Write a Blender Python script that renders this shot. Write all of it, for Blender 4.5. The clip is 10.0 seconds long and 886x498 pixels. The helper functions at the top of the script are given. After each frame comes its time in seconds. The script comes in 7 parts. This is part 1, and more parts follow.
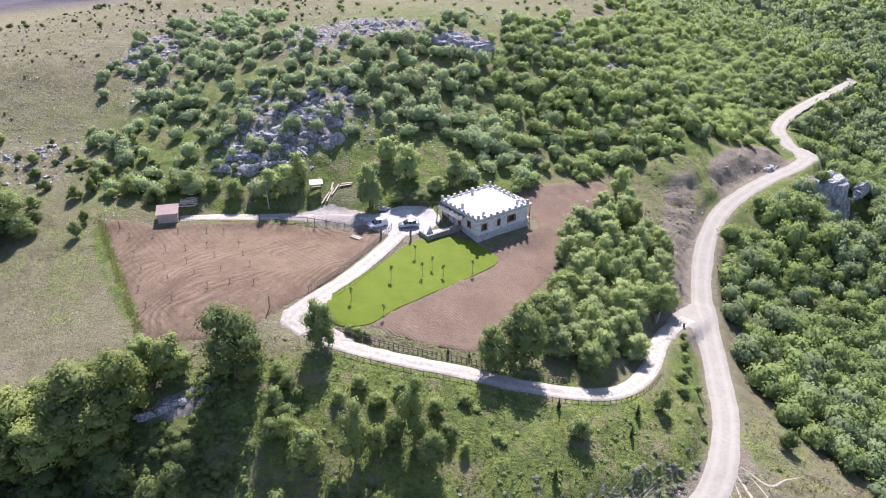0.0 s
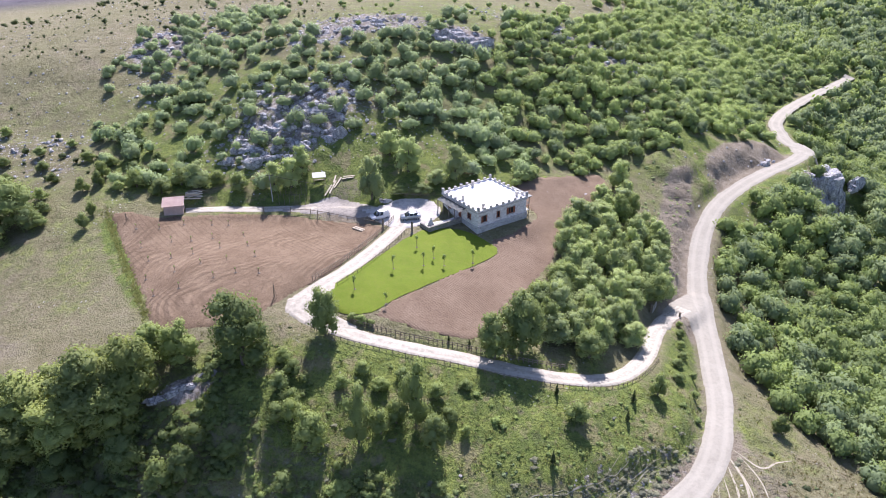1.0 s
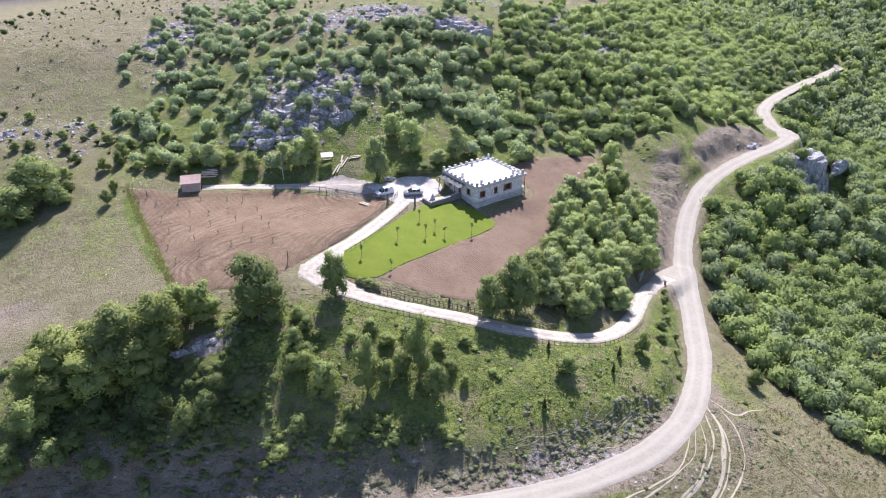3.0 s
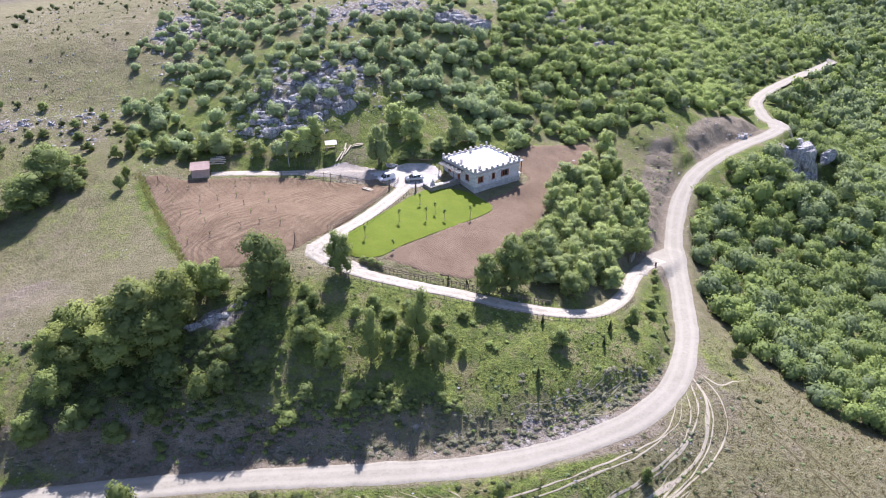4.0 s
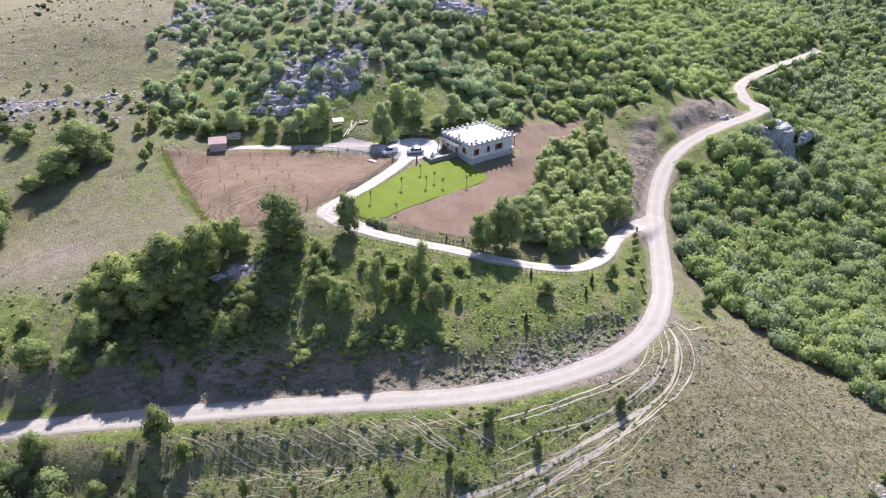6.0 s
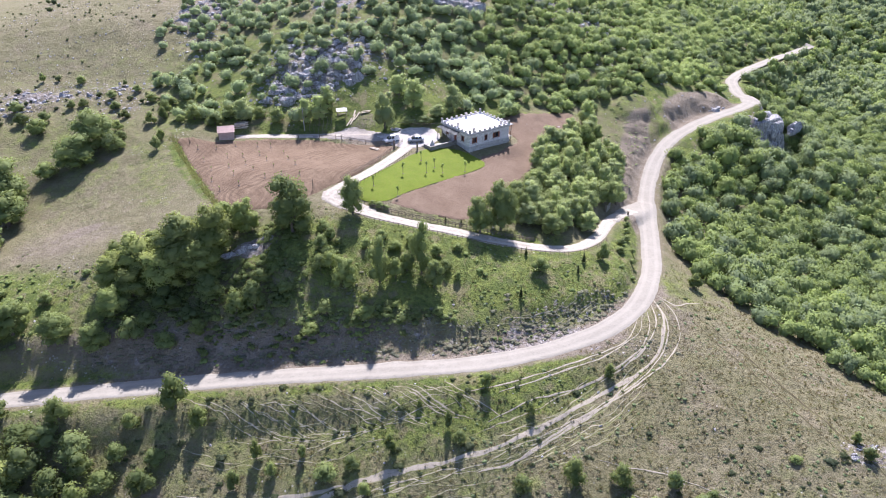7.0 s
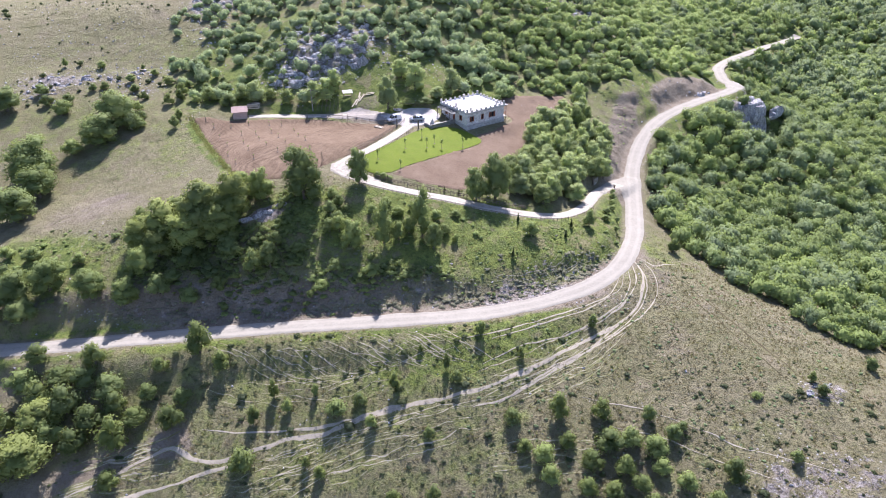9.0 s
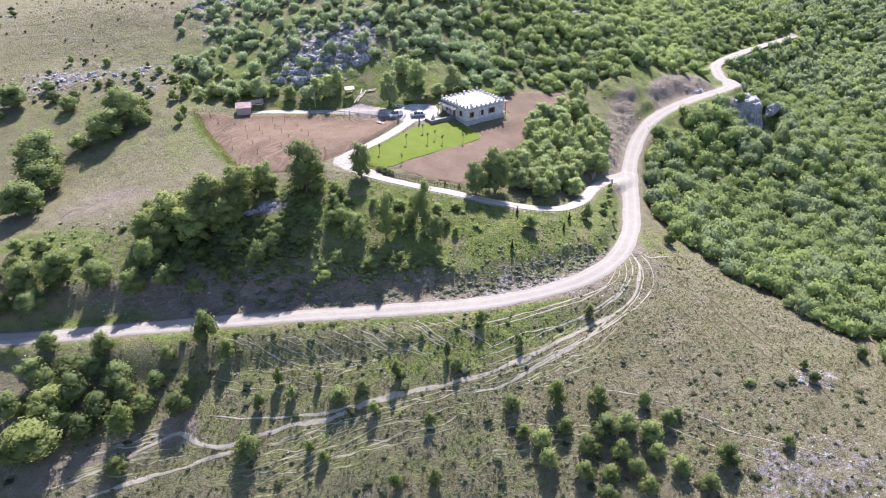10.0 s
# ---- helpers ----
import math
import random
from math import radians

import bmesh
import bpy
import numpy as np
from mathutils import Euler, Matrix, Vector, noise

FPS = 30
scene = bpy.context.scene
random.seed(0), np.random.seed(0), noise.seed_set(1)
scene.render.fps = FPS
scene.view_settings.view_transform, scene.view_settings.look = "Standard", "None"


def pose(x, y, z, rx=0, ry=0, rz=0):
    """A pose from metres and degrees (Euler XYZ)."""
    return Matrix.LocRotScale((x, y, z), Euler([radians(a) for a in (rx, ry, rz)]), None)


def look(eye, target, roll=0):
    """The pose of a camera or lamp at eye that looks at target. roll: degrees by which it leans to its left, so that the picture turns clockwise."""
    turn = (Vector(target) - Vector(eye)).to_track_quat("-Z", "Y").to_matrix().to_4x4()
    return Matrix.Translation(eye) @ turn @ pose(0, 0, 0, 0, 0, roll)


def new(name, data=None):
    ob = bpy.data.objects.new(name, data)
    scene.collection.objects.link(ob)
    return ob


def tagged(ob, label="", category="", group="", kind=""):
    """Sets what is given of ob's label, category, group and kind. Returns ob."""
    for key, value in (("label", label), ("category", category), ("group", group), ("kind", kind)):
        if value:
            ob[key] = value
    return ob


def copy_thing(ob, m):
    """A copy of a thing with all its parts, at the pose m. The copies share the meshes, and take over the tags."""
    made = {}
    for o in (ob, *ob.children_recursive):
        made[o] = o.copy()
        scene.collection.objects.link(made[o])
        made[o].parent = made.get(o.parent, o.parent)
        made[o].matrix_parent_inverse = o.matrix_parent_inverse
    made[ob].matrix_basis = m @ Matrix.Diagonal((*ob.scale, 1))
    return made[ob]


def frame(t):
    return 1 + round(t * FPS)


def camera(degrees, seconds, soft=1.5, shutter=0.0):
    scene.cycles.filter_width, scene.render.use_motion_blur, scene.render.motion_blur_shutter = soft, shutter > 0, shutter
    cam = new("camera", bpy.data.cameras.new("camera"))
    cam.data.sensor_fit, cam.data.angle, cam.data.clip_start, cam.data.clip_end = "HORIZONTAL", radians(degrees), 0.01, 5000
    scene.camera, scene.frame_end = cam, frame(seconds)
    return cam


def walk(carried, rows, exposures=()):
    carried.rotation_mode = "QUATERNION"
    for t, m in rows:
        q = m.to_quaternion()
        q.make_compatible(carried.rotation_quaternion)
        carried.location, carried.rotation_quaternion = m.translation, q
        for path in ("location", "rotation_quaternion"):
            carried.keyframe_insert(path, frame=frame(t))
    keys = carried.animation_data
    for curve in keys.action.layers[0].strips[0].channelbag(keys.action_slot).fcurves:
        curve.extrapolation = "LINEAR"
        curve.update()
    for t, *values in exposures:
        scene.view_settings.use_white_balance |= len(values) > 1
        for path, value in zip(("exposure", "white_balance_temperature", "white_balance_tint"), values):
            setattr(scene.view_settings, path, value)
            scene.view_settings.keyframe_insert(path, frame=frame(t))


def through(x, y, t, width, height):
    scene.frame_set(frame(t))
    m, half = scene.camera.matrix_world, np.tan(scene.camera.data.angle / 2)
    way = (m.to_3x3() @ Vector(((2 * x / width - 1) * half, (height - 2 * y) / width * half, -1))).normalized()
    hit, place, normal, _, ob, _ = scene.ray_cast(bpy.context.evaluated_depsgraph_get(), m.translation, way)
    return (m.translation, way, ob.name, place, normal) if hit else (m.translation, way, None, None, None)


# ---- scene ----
cam = camera(62.1, 10.0, soft=1.0)
METRES, EYE, TILT, LEAN, TURN = 66.0, 68.0, -28.0, 0.0, 0.0
ROWS = [
    (0.0, 0.0, 0.0, 0.0, -0.0, -0.0, 0.0),
    (0.5, -0.0007, -0.0185, -0.0091, 0.01, -0.09, -0.02),
    (1.0, -0.0014, -0.0434, -0.0209, 0.02, -0.15, -0.01),
    (1.5, -0.0021, -0.0742, -0.0358, 0.03, -0.21, -0.0),
    (2.0, -0.0023, -0.1104, -0.0536, 0.05, -0.26, 0.02),
    (2.5, -0.0022, -0.1516, -0.073, 0.07, -0.35, 0.03),
    (4.0, 0.001, -0.2977, -0.1425, 0.12, -0.64, 0.07),
    (4.5, 0.0027, -0.351, -0.1682, 0.13, -0.72, 0.08),
    (5.0, 0.0049, -0.4059, -0.1949, 0.16, -0.8, 0.08),
    (5.5, 0.0066, -0.4623, -0.2217, 0.17, -0.87, 0.07),
    (7.0, 0.0132, -0.6356, -0.3059, 0.23, -0.98, 0.08),
    (7.5, 0.015, -0.6945, -0.3343, 0.24, -1.01, 0.09),
    (8.0, 0.0173, -0.7536, -0.3633, 0.26, -1.09, 0.09),
    (8.5, 0.0187, -0.8056, -0.3877, 0.28, -1.24, 0.07),
    (9.0, 0.0186, -0.8477, -0.4077, 0.26, -1.23, 0.05),
    (9.5, 0.0178, -0.8787, -0.4237, 0.26, -1.21, 0.03),
    (10.0, 0.0163, -0.9002, -0.4344, 0.25, -1.22, 0.02),
]
walk(cam, [(t, pose(0, 0, EYE, TILT, LEAN, TURN) @ pose(METRES * x, METRES * y, METRES * z, 90 + pitch, roll, yaw)) for t, x, y, z, yaw, pitch, roll in ROWS],
     exposures=[(0.0, 1.06, 6030, 26.0), (6.0, 1.10, 6010, 26.5), (10.0, 1.17, 5960, 27.0)])

# ---- world and sun ----
SUN_ELEVATION, SUN_AZIMUTH = 47.0, 4.0      # azimuth: degrees from straight ahead (+y) towards +x
world = bpy.data.worlds.new("world")
scene.world = world
world.use_nodes = True
sky = world.node_tree.nodes.new("ShaderNodeTexSky")
sky.sky_type, sky.sun_disc = "NISHITA", False
sky.sun_elevation, sky.sun_rotation = radians(SUN_ELEVATION), radians(SUN_AZIMUTH)
sky.altitude, sky.air_density, sky.dust_density = 900, 1.0, 1.5
background = world.node_tree.nodes["Background"]
background.inputs["Strength"].default_value = 0.105
world.node_tree.links.new(sky.outputs[0], background.inputs["Color"])
sun = new("sun", bpy.data.lights.new("sun", "SUN"))
sun.data.energy, sun.data.angle, sun.data.color = 5.0, radians(0.55), (1.0, 0.955, 0.87)
sun.matrix_world = look(
    (300 * math.sin(radians(SUN_AZIMUTH)), 100 + 300 * math.cos(radians(SUN_AZIMUTH)), 300 * math.tan(radians(SUN_ELEVATION))),
    (0, 100, 0))


# ---- materials ----
class Nodes:
    """A short way to write node trees."""

    def __init__(self, name):
        self.material = bpy.data.materials.new(name)
        self.material.use_nodes = True
        self.tree = self.material.node_tree
        self.tree.nodes.clear()
        self.out = self.tree.nodes.new("ShaderNodeOutputMaterial")

    def node(self, kind, inputs=(), **fields):
        n = self.tree.nodes.new(kind)
        for key, value in fields.items():
            if key == "operation":
                n.operation = value
            elif key == "blend_type":
                n.blend_type = value
            elif key == "data_type":
                n.data_type = value
            elif key == "attribute_name":
                n.attribute_name = value
            elif key == "feature":
                n.feature = value
            elif key == "wave_type":
                n.wave_type = value
            elif key == "bands_direction":
                n.bands_direction = value
        for key, value in dict(inputs).items():
            if isinstance(value, bpy.types.NodeSocket):
                self.tree.links.new(value, n.inputs[key])
            else:
                n.inputs[key].default_value = value
        return n

    def place(self, scale=(1, 1, 1)):
        g = self.node("ShaderNodeNewGeometry")
        m = self.node("ShaderNodeMapping", {"Vector": g.outputs["Position"], "Scale": scale})
        return m.outputs[0]

    def local(self, scale=(1, 1, 1)):
        g = self.node("ShaderNodeTexCoord")
        m = self.node("ShaderNodeMapping", {"Vector": g.outputs["Object"], "Scale": scale})
        return m.outputs[0]

    def noise(self, vector, scale, detail=4.0, rough=0.55, distortion=0.0):
        n = self.node("ShaderNodeTexNoise", {"Vector": vector, "Scale": scale, "Detail": detail, "Roughness": rough, "Distortion": distortion})
        return n.outputs["Fac"]

    def ramp(self, value, low, high, to_low=0.0, to_high=1.0):
        n = self.node("ShaderNodeMapRange", {"Value": value, "From Min": low, "From Max": high, "To Min": to_low, "To Max": to_high})
        return n.outputs[0]

    def math(self, op, a, b=0.0):
        n = self.node("ShaderNodeMath", {0: a, 1: b}, operation=op)
        return n.outputs[0]

    def mix(self, factor, a, b, blend="MIX"):
        n = self.node("ShaderNodeMix", {"Factor": factor}, data_type="RGBA", blend_type=blend)
        for slot, value in ((6, a), (7, b)):
            if isinstance(value, bpy.types.NodeSocket):
                self.tree.links.new(value, n.inputs[slot])
            else:
                n.inputs[slot].default_value = (*value, 1.0)
        return n.outputs[2]

    def attribute(self, name):
        return self.node("ShaderNodeAttribute", attribute_name=name).outputs["Fac"]

    def bump(self, height, strength, distance):
        return self.node("ShaderNodeBump", {"Height": height, "Strength": strength, "Distance": distance}).outputs[0]

    def surface(self, color, rough=0.9, metal=0.0, normal=None, specular=0.3):
        inputs = {"Roughness": rough, "Metallic": metal, "Specular IOR Level": specular}
        b = self.node("ShaderNodeBsdfPrincipled", inputs)
        if isinstance(color, bpy.types.NodeSocket):
            self.tree.links.new(color, b.inputs["Base Color"])
        else:
            b.inputs["Base Color"].default_value = (*color, 1.0)
        if normal is not None:
            self.tree.links.new(normal, b.inputs["Normal"])
        self.tree.links.new(b.outputs[0], self.out.inputs["Surface"])
        return self.material


def ground_material():
    n = Nodes("ground")
    p = n.place()
    big, mid, fine = n.noise(p, 0.045, 3), n.noise(p, 0.33, 5, 0.62), n.noise(p, 2.2, 5, 0.75)
    speck, grain = n.noise(p, 0.9, 4, 0.75), n.noise(p, 5.5, 3, 0.7)
    lush, bare, rock = (n.attribute(a) for a in ("lush", "bare", "rock"))
    dry = n.mix(n.ramp(mid, 0.34, 0.68), (0.165, 0.15, 0.082), (0.245, 0.222, 0.142))
    dry = n.mix(n.ramp(big, 0.40, 0.62, 0, 0.55), dry, (0.165, 0.165, 0.075))
    dry = n.mix(n.ramp(speck, 0.50, 0.66, 0, 0.7), dry, (0.105, 0.108, 0.05))
    dry = n.mix(n.ramp(fine, 0.50, 0.66, 0, 0.5), dry, (0.085, 0.085, 0.04))
    dry = n.mix(n.ramp(grain, 0.54, 0.68, 0, 0.4), dry, (0.38, 0.345, 0.26))
    dry = n.mix(n.ramp(n.noise(p, 0.14, 5, 0.7), 0.52, 0.66, 0, 0.6), dry, (0.225, 0.19, 0.135))
    dry = n.mix(n.ramp(n.noise(n.place((0.5, 1.6, 1)), 0.22, 4, 0.7), 0.54, 0.64, 0, 0.45), dry, (0.12, 0.125, 0.055))
    green = n.mix(n.ramp(mid, 0.36, 0.64), (0.088, 0.13, 0.03), (0.192, 0.232, 0.058))
    green = n.mix(n.ramp(speck, 0.50, 0.66, 0, 0.7), green, (0.065, 0.09, 0.03))
    green = n.mix(n.ramp(fine, 0.50, 0.66, 0, 0.7), green, (0.05, 0.07, 0.026))
    green = n.mix(n.ramp(grain, 0.55, 0.7, 0, 0.5), green, (0.23, 0.23, 0.105))
    green = n.mix(n.ramp(n.noise(p, 0.2, 4, 0.7), 0.52, 0.62, 0, 0.7), green, (0.215, 0.185, 0.11))
    color = n.mix(n.ramp(n.math("ADD", lush, n.math("MULTIPLY", n.math("SUBTRACT", mid, 0.5), 1.1)), 0.3, 0.72), dry, green)
    # pale stones strewn through the dry turf
    stone = n.node("ShaderNodeTexVoronoi", {"Vector": p, "Scale": 0.95, "Randomness": 1.0}).outputs["Distance"]
    strewn = n.math("MULTIPLY", n.ramp(stone, 0.22, 0.12), n.ramp(n.math("ADD", n.noise(p, 0.06, 4, 0.7), n.math("MULTIPLY", rock, 0.6)), 0.54, 0.68))
    color = n.mix(strewn, color, (0.43, 0.415, 0.39))
    earth = n.mix(n.ramp(mid, 0.3, 0.7), (0.175, 0.148, 0.108), (0.275, 0.24, 0.188))
    earth = n.mix(n.ramp(fine, 0.46, 0.66, 0, 0.6), earth, (0.13, 0.105, 0.075))
    bareness = n.ramp(n.math("ADD", bare, n.math("MULTIPLY", n.math("SUBTRACT", speck, 0.5), 0.9)), 0.35, 0.7)
    color = n.mix(bareness, color, earth)
    crack = n.noise(n.place((1, 1, 0.3)), 1.1, 6, 0.75)
    stony = n.mix(n.ramp(crack, 0.40, 0.62), (0.12, 0.108, 0.098), (0.41, 0.385, 0.36))
    stony = n.mix(n.ramp(n.noise(p, 0.5, 4, 0.6), 0.45, 0.62, 0, 0.7), stony, (0.22, 0.185, 0.145))
    rockiness = n.ramp(n.math("ADD", rock, n.math("MULTIPLY", n.math("SUBTRACT", n.noise(p, 0.55, 5, 0.7), 0.5), 1.7)), 0.40, 0.58)
    color = n.mix(rockiness, color, stony)
    # bare mountains far beyond the hill, distance haze put into their purple-grey colour
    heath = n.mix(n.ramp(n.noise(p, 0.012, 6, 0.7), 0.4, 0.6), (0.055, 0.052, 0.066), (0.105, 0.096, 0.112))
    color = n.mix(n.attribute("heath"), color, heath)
    lump = n.math("ADD", n.math("MULTIPLY", fine, 0.7), n.math("ADD", n.math("MULTIPLY", speck, 0.9), n.math("MULTIPLY", crack, 0.5)))
    return n.surface(color, 0.95, 0, n.bump(lump, 1.0, 0.55), 0.15)


def gravel_material(name, light, dark, strip=0.55):
    n = Nodes(name)
    p = n.place()
    mid, fine = n.noise(p, 0.28, 5, 0.62), n.noise(p, 7.0, 4, 0.75)
    patch = n.noise(p, 1.3, 4, 0.65)
    color = n.mix(n.ramp(mid, 0.32, 0.68), dark, light)
    stones = n.node("ShaderNodeTexVoronoi", {"Vector": p, "Scale": 2.6}).outputs["Color"]
    tone = n.node("ShaderNodeSeparateColor", {"Color": stones}).outputs[0]
    color = n.mix(n.ramp(tone, 0.55, 1.0, 0, strip), color, tuple(0.6 * c for c in dark))
    color = n.mix(n.ramp(patch, 0.48, 0.68, 0, strip), color, tuple(0.62 * c for c in dark))
    worn = n.attribute("worn")
    color = n.mix(n.math("MULTIPLY", n.ramp(n.math("ADD", worn, n.math("MULTIPLY", n.math("SUBTRACT", patch, 0.5), 0.9)), 0.35, 0.75), 0.5), color, tuple(min(0.8, 1.08 * c) for c in light))
    color = n.mix(n.ramp(fine, 0.5, 0.75, 0, 0.35), color, tuple(0.7 * c for c in dark))
    return n.surface(color, 0.95, 0, n.bump(n.math("ADD", fine, patch), 0.5, 0.06), 0.2)


def track_material(name, earth):
    """Bare earth worn into turf, ragged at its edges."""
    n = Nodes(name)
    p = n.place()
    mid, fine = n.noise(p, 0.5, 4, 0.65), n.noise(p, 3.2, 4, 0.75)
    turf = n.mix(n.ramp(mid, 0.36, 0.64), (0.15, 0.162, 0.06), (0.23, 0.225, 0.11))
    turf = n.mix(n.ramp(fine, 0.5, 0.66, 0, 0.4), turf, (0.08, 0.088, 0.035))
    bare = n.mix(n.ramp(fine, 0.42, 0.66, 0, 0.5), earth, tuple(0.68 * c for c in earth))
    ragged = n.math("ADD", n.attribute("worn"), n.math("MULTIPLY", n.math("SUBTRACT", n.math("ADD", fine, mid), 1.0), 1.3))
    return n.surface(n.mix(n.ramp(ragged, 0.32, 0.62), turf, bare), 0.95, 0, n.bump(fine, 0.7, 0.1), 0.15)


def soil_material(name, a, b, turn, rows=0.23, bend=30.0, mark=0.26):
    n = Nodes(name)
    p = n.place()
    m = n.node("ShaderNodeMapping", {"Vector": p, "Rotation": (0, 0, radians(turn))}).outputs[0]
    warp = n.noise(p, 0.05, 3, 0.5)
    bent = n.node("ShaderNodeVectorMath", {0: m, 1: n.node("ShaderNodeVectorMath", {0: n.node("ShaderNodeTexNoise", {"Vector": p, "Scale": 0.035, "Detail": 2.0}).outputs["Color"], 1: (bend, bend, 0)}, operation="MULTIPLY").outputs[0]}, operation="ADD").outputs[0]
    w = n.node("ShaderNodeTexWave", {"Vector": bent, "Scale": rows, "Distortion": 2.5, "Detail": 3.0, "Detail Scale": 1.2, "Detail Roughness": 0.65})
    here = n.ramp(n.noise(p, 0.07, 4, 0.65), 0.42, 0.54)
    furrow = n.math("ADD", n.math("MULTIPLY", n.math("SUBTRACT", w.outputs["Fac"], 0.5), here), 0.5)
    # straight passes of the plough, block by block
    cross = n.node("ShaderNodeMapping", {"Vector": p, "Rotation": (0, 0, radians(turn - 64))}).outputs[0]
    pass_by = n.node("ShaderNodeTexWave", {"Vector": cross, "Scale": rows * 1.7, "Distortion": 1.2, "Detail": 3.0, "Detail Scale": 0.8}).outputs["Fac"]
    block = n.ramp(n.noise(p, 0.045, 2, 0.5), 0.49, 0.52)
    mid, fine, clod = n.noise(p, 0.16, 5, 0.68), n.noise(p, 4.0, 4, 0.75), n.noise(p, 1.4, 4, 0.7)
    color = n.mix(n.ramp(mid, 0.3, 0.7), a, b)
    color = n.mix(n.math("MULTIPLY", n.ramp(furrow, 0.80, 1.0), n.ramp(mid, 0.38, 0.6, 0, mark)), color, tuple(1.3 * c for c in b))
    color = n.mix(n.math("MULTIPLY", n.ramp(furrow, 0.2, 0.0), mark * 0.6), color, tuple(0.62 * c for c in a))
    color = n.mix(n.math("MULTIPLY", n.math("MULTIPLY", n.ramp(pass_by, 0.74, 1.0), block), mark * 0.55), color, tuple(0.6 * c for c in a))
    color = n.mix(n.ramp(warp, 0.5, 0.7, 0, 0.35), color, tuple(1.18 * c for c in b))
    color = n.mix(n.ramp(clod, 0.5, 0.68, 0, 0.4), color, tuple(0.66 * c for c in a))
    color = n.mix(n.ramp(fine, 0.5, 0.68, 0, 0.5), color, tuple(0.55 * c for c in a))
    return n.surface(color, 0.95, 0, n.bump(n.math("ADD", n.math("ADD", fine, clod), n.math("MULTIPLY", furrow, mark * 1.3)), 0.8, 0.2), 0.15)


def lawn_material():
    n = Nodes("lawn")
    p = n.place()
    color = n.mix(n.ramp(n.noise(p, 0.25, 4, 0.6), 0.3, 0.7), (0.098, 0.145, 0.008), (0.128, 0.175, 0.012))
    color = n.mix(n.ramp(n.noise(p, 0.9, 5, 0.7), 0.46, 0.66, 0, 0.45), color, (0.15, 0.165, 0.025))
    color = n.mix(n.ramp(n.noise(p, 5.0, 4, 0.7), 0.48, 0.7, 0, 0.6), color, (0.062, 0.10, 0.007))
    return n.surface(color, 0.9, 0, n.bump(n.noise(p, 9.0, 4, 0.7), 0.6, 0.08), 0.2)


def leaf_material(name, shade, light, glow, through=0.48):
    """Leaves: reflecting and letting light through, with a fine broken surface."""
    n = Nodes(name)
    p = n.place()
    island = n.node("ShaderNodeNewGeometry").outputs["Random Per Island"]
    tint = n.attribute("tint")
    item = n.node("ShaderNodeObjectInfo").outputs["Random"]
    leafy, spray = n.noise(p, 4.2, 4, 0.75), n.noise(p, 1.5, 3, 0.65)
    vary = n.math("ADD", n.math("MULTIPLY", n.math("PINGPONG", n.math("ADD", tint, item), 1.0), 0.8), n.math("MULTIPLY", island, 0.2))
    vary = n.math("ADD", vary, n.math("MULTIPLY", n.math("SUBTRACT", spray, 0.5), 0.5))
    color = n.mix(vary, shade, light)
    color = n.mix(n.ramp(leafy, 0.52, 0.68, 0, 0.3), color, tuple(0.55 * c for c in shade))
    cool = n.ramp(n.math("FRACT", n.math("MULTIPLY", n.math("ADD", tint, item), 7.3)), 0.5, 1.0, 0, 0.62)
    color = n.mix(cool, color, tuple(0.55 * light[i] + (0.01, 0.02, 0.03)[i] for i in range(3)))
    yellow = n.mix(vary, tuple(glow[i] * 0.7 for i in range(3)), glow)
    bump = n.bump(n.math("ADD", leafy, spray), 0.7, 0.14)
    d = n.node("ShaderNodeBsdfPrincipled", {"Base Color": color, "Roughness": 0.7, "Specular IOR Level": 0.12, "Normal": bump})
    t = n.node("ShaderNodeBsdfTranslucent", {"Color": yellow})
    m = n.node("ShaderNodeMixShader", {0: through, 1: d.outputs[0], 2: t.outputs[0]})
    n.tree.links.new(m.outputs[0], n.out.inputs["Surface"])
    return n.material


def plain(name, a, b, scale=3.0, rough=0.8, metal=0.0, bump=0.3, depth=0.02, specular=0.4, stretch=(1, 1, 1)):
    """A surface with broad and fine variation between two colours."""
    n = Nodes(name)
    p = n.local(stretch)
    item = n.node("ShaderNodeObjectInfo").outputs["Random"]
    f = n.noise(p, scale, 5, 0.65)
    c = n.mix(n.ramp(f, 0.3, 0.7), a, b)
    c = n.mix(n.ramp(n.noise(p, scale * 7, 3, 0.7), 0.5, 0.75, 0, 0.3), c, tuple(0.6 * q for q in a))
    c = n.mix(n.math("MULTIPLY", item, 0.25), c, tuple(0.7 * q for q in a))
    return n.surface(c, rough, metal, n.bump(n.noise(p, scale * 5, 4, 0.7), bump, depth), specular)


def masonry_material(name, a, b, mortar, size):
    n = Nodes(name)
    p = n.local((1, 1, 1.5))
    v = n.node("ShaderNodeTexVoronoi", {"Vector": p, "Scale": 1.0 / size, "Randomness": 0.85})
    e = n.node("ShaderNodeTexVoronoi", {"Vector": p, "Scale": 1.0 / size, "Randomness": 0.85}, feature="DISTANCE_TO_EDGE")
    tone = n.node("ShaderNodeSeparateColor", {"Color": v.outputs["Color"]}).outputs[0]
    c = n.mix(tone, a, b)
    c = n.mix(n.ramp(n.noise(p, 6.0, 4, 0.7), 0.45, 0.7, 0, 0.4), c, tuple(0.6 * q for q in a))
    joint = n.ramp(e.outputs["Distance"], 0.09, 0.02)
    c = n.mix(joint, c, mortar)
    return n.surface(c, 0.9, 0, n.bump(n.ramp(e.outputs["Distance"], 0.0, 0.14), 0.6, 0.05), 0.25)


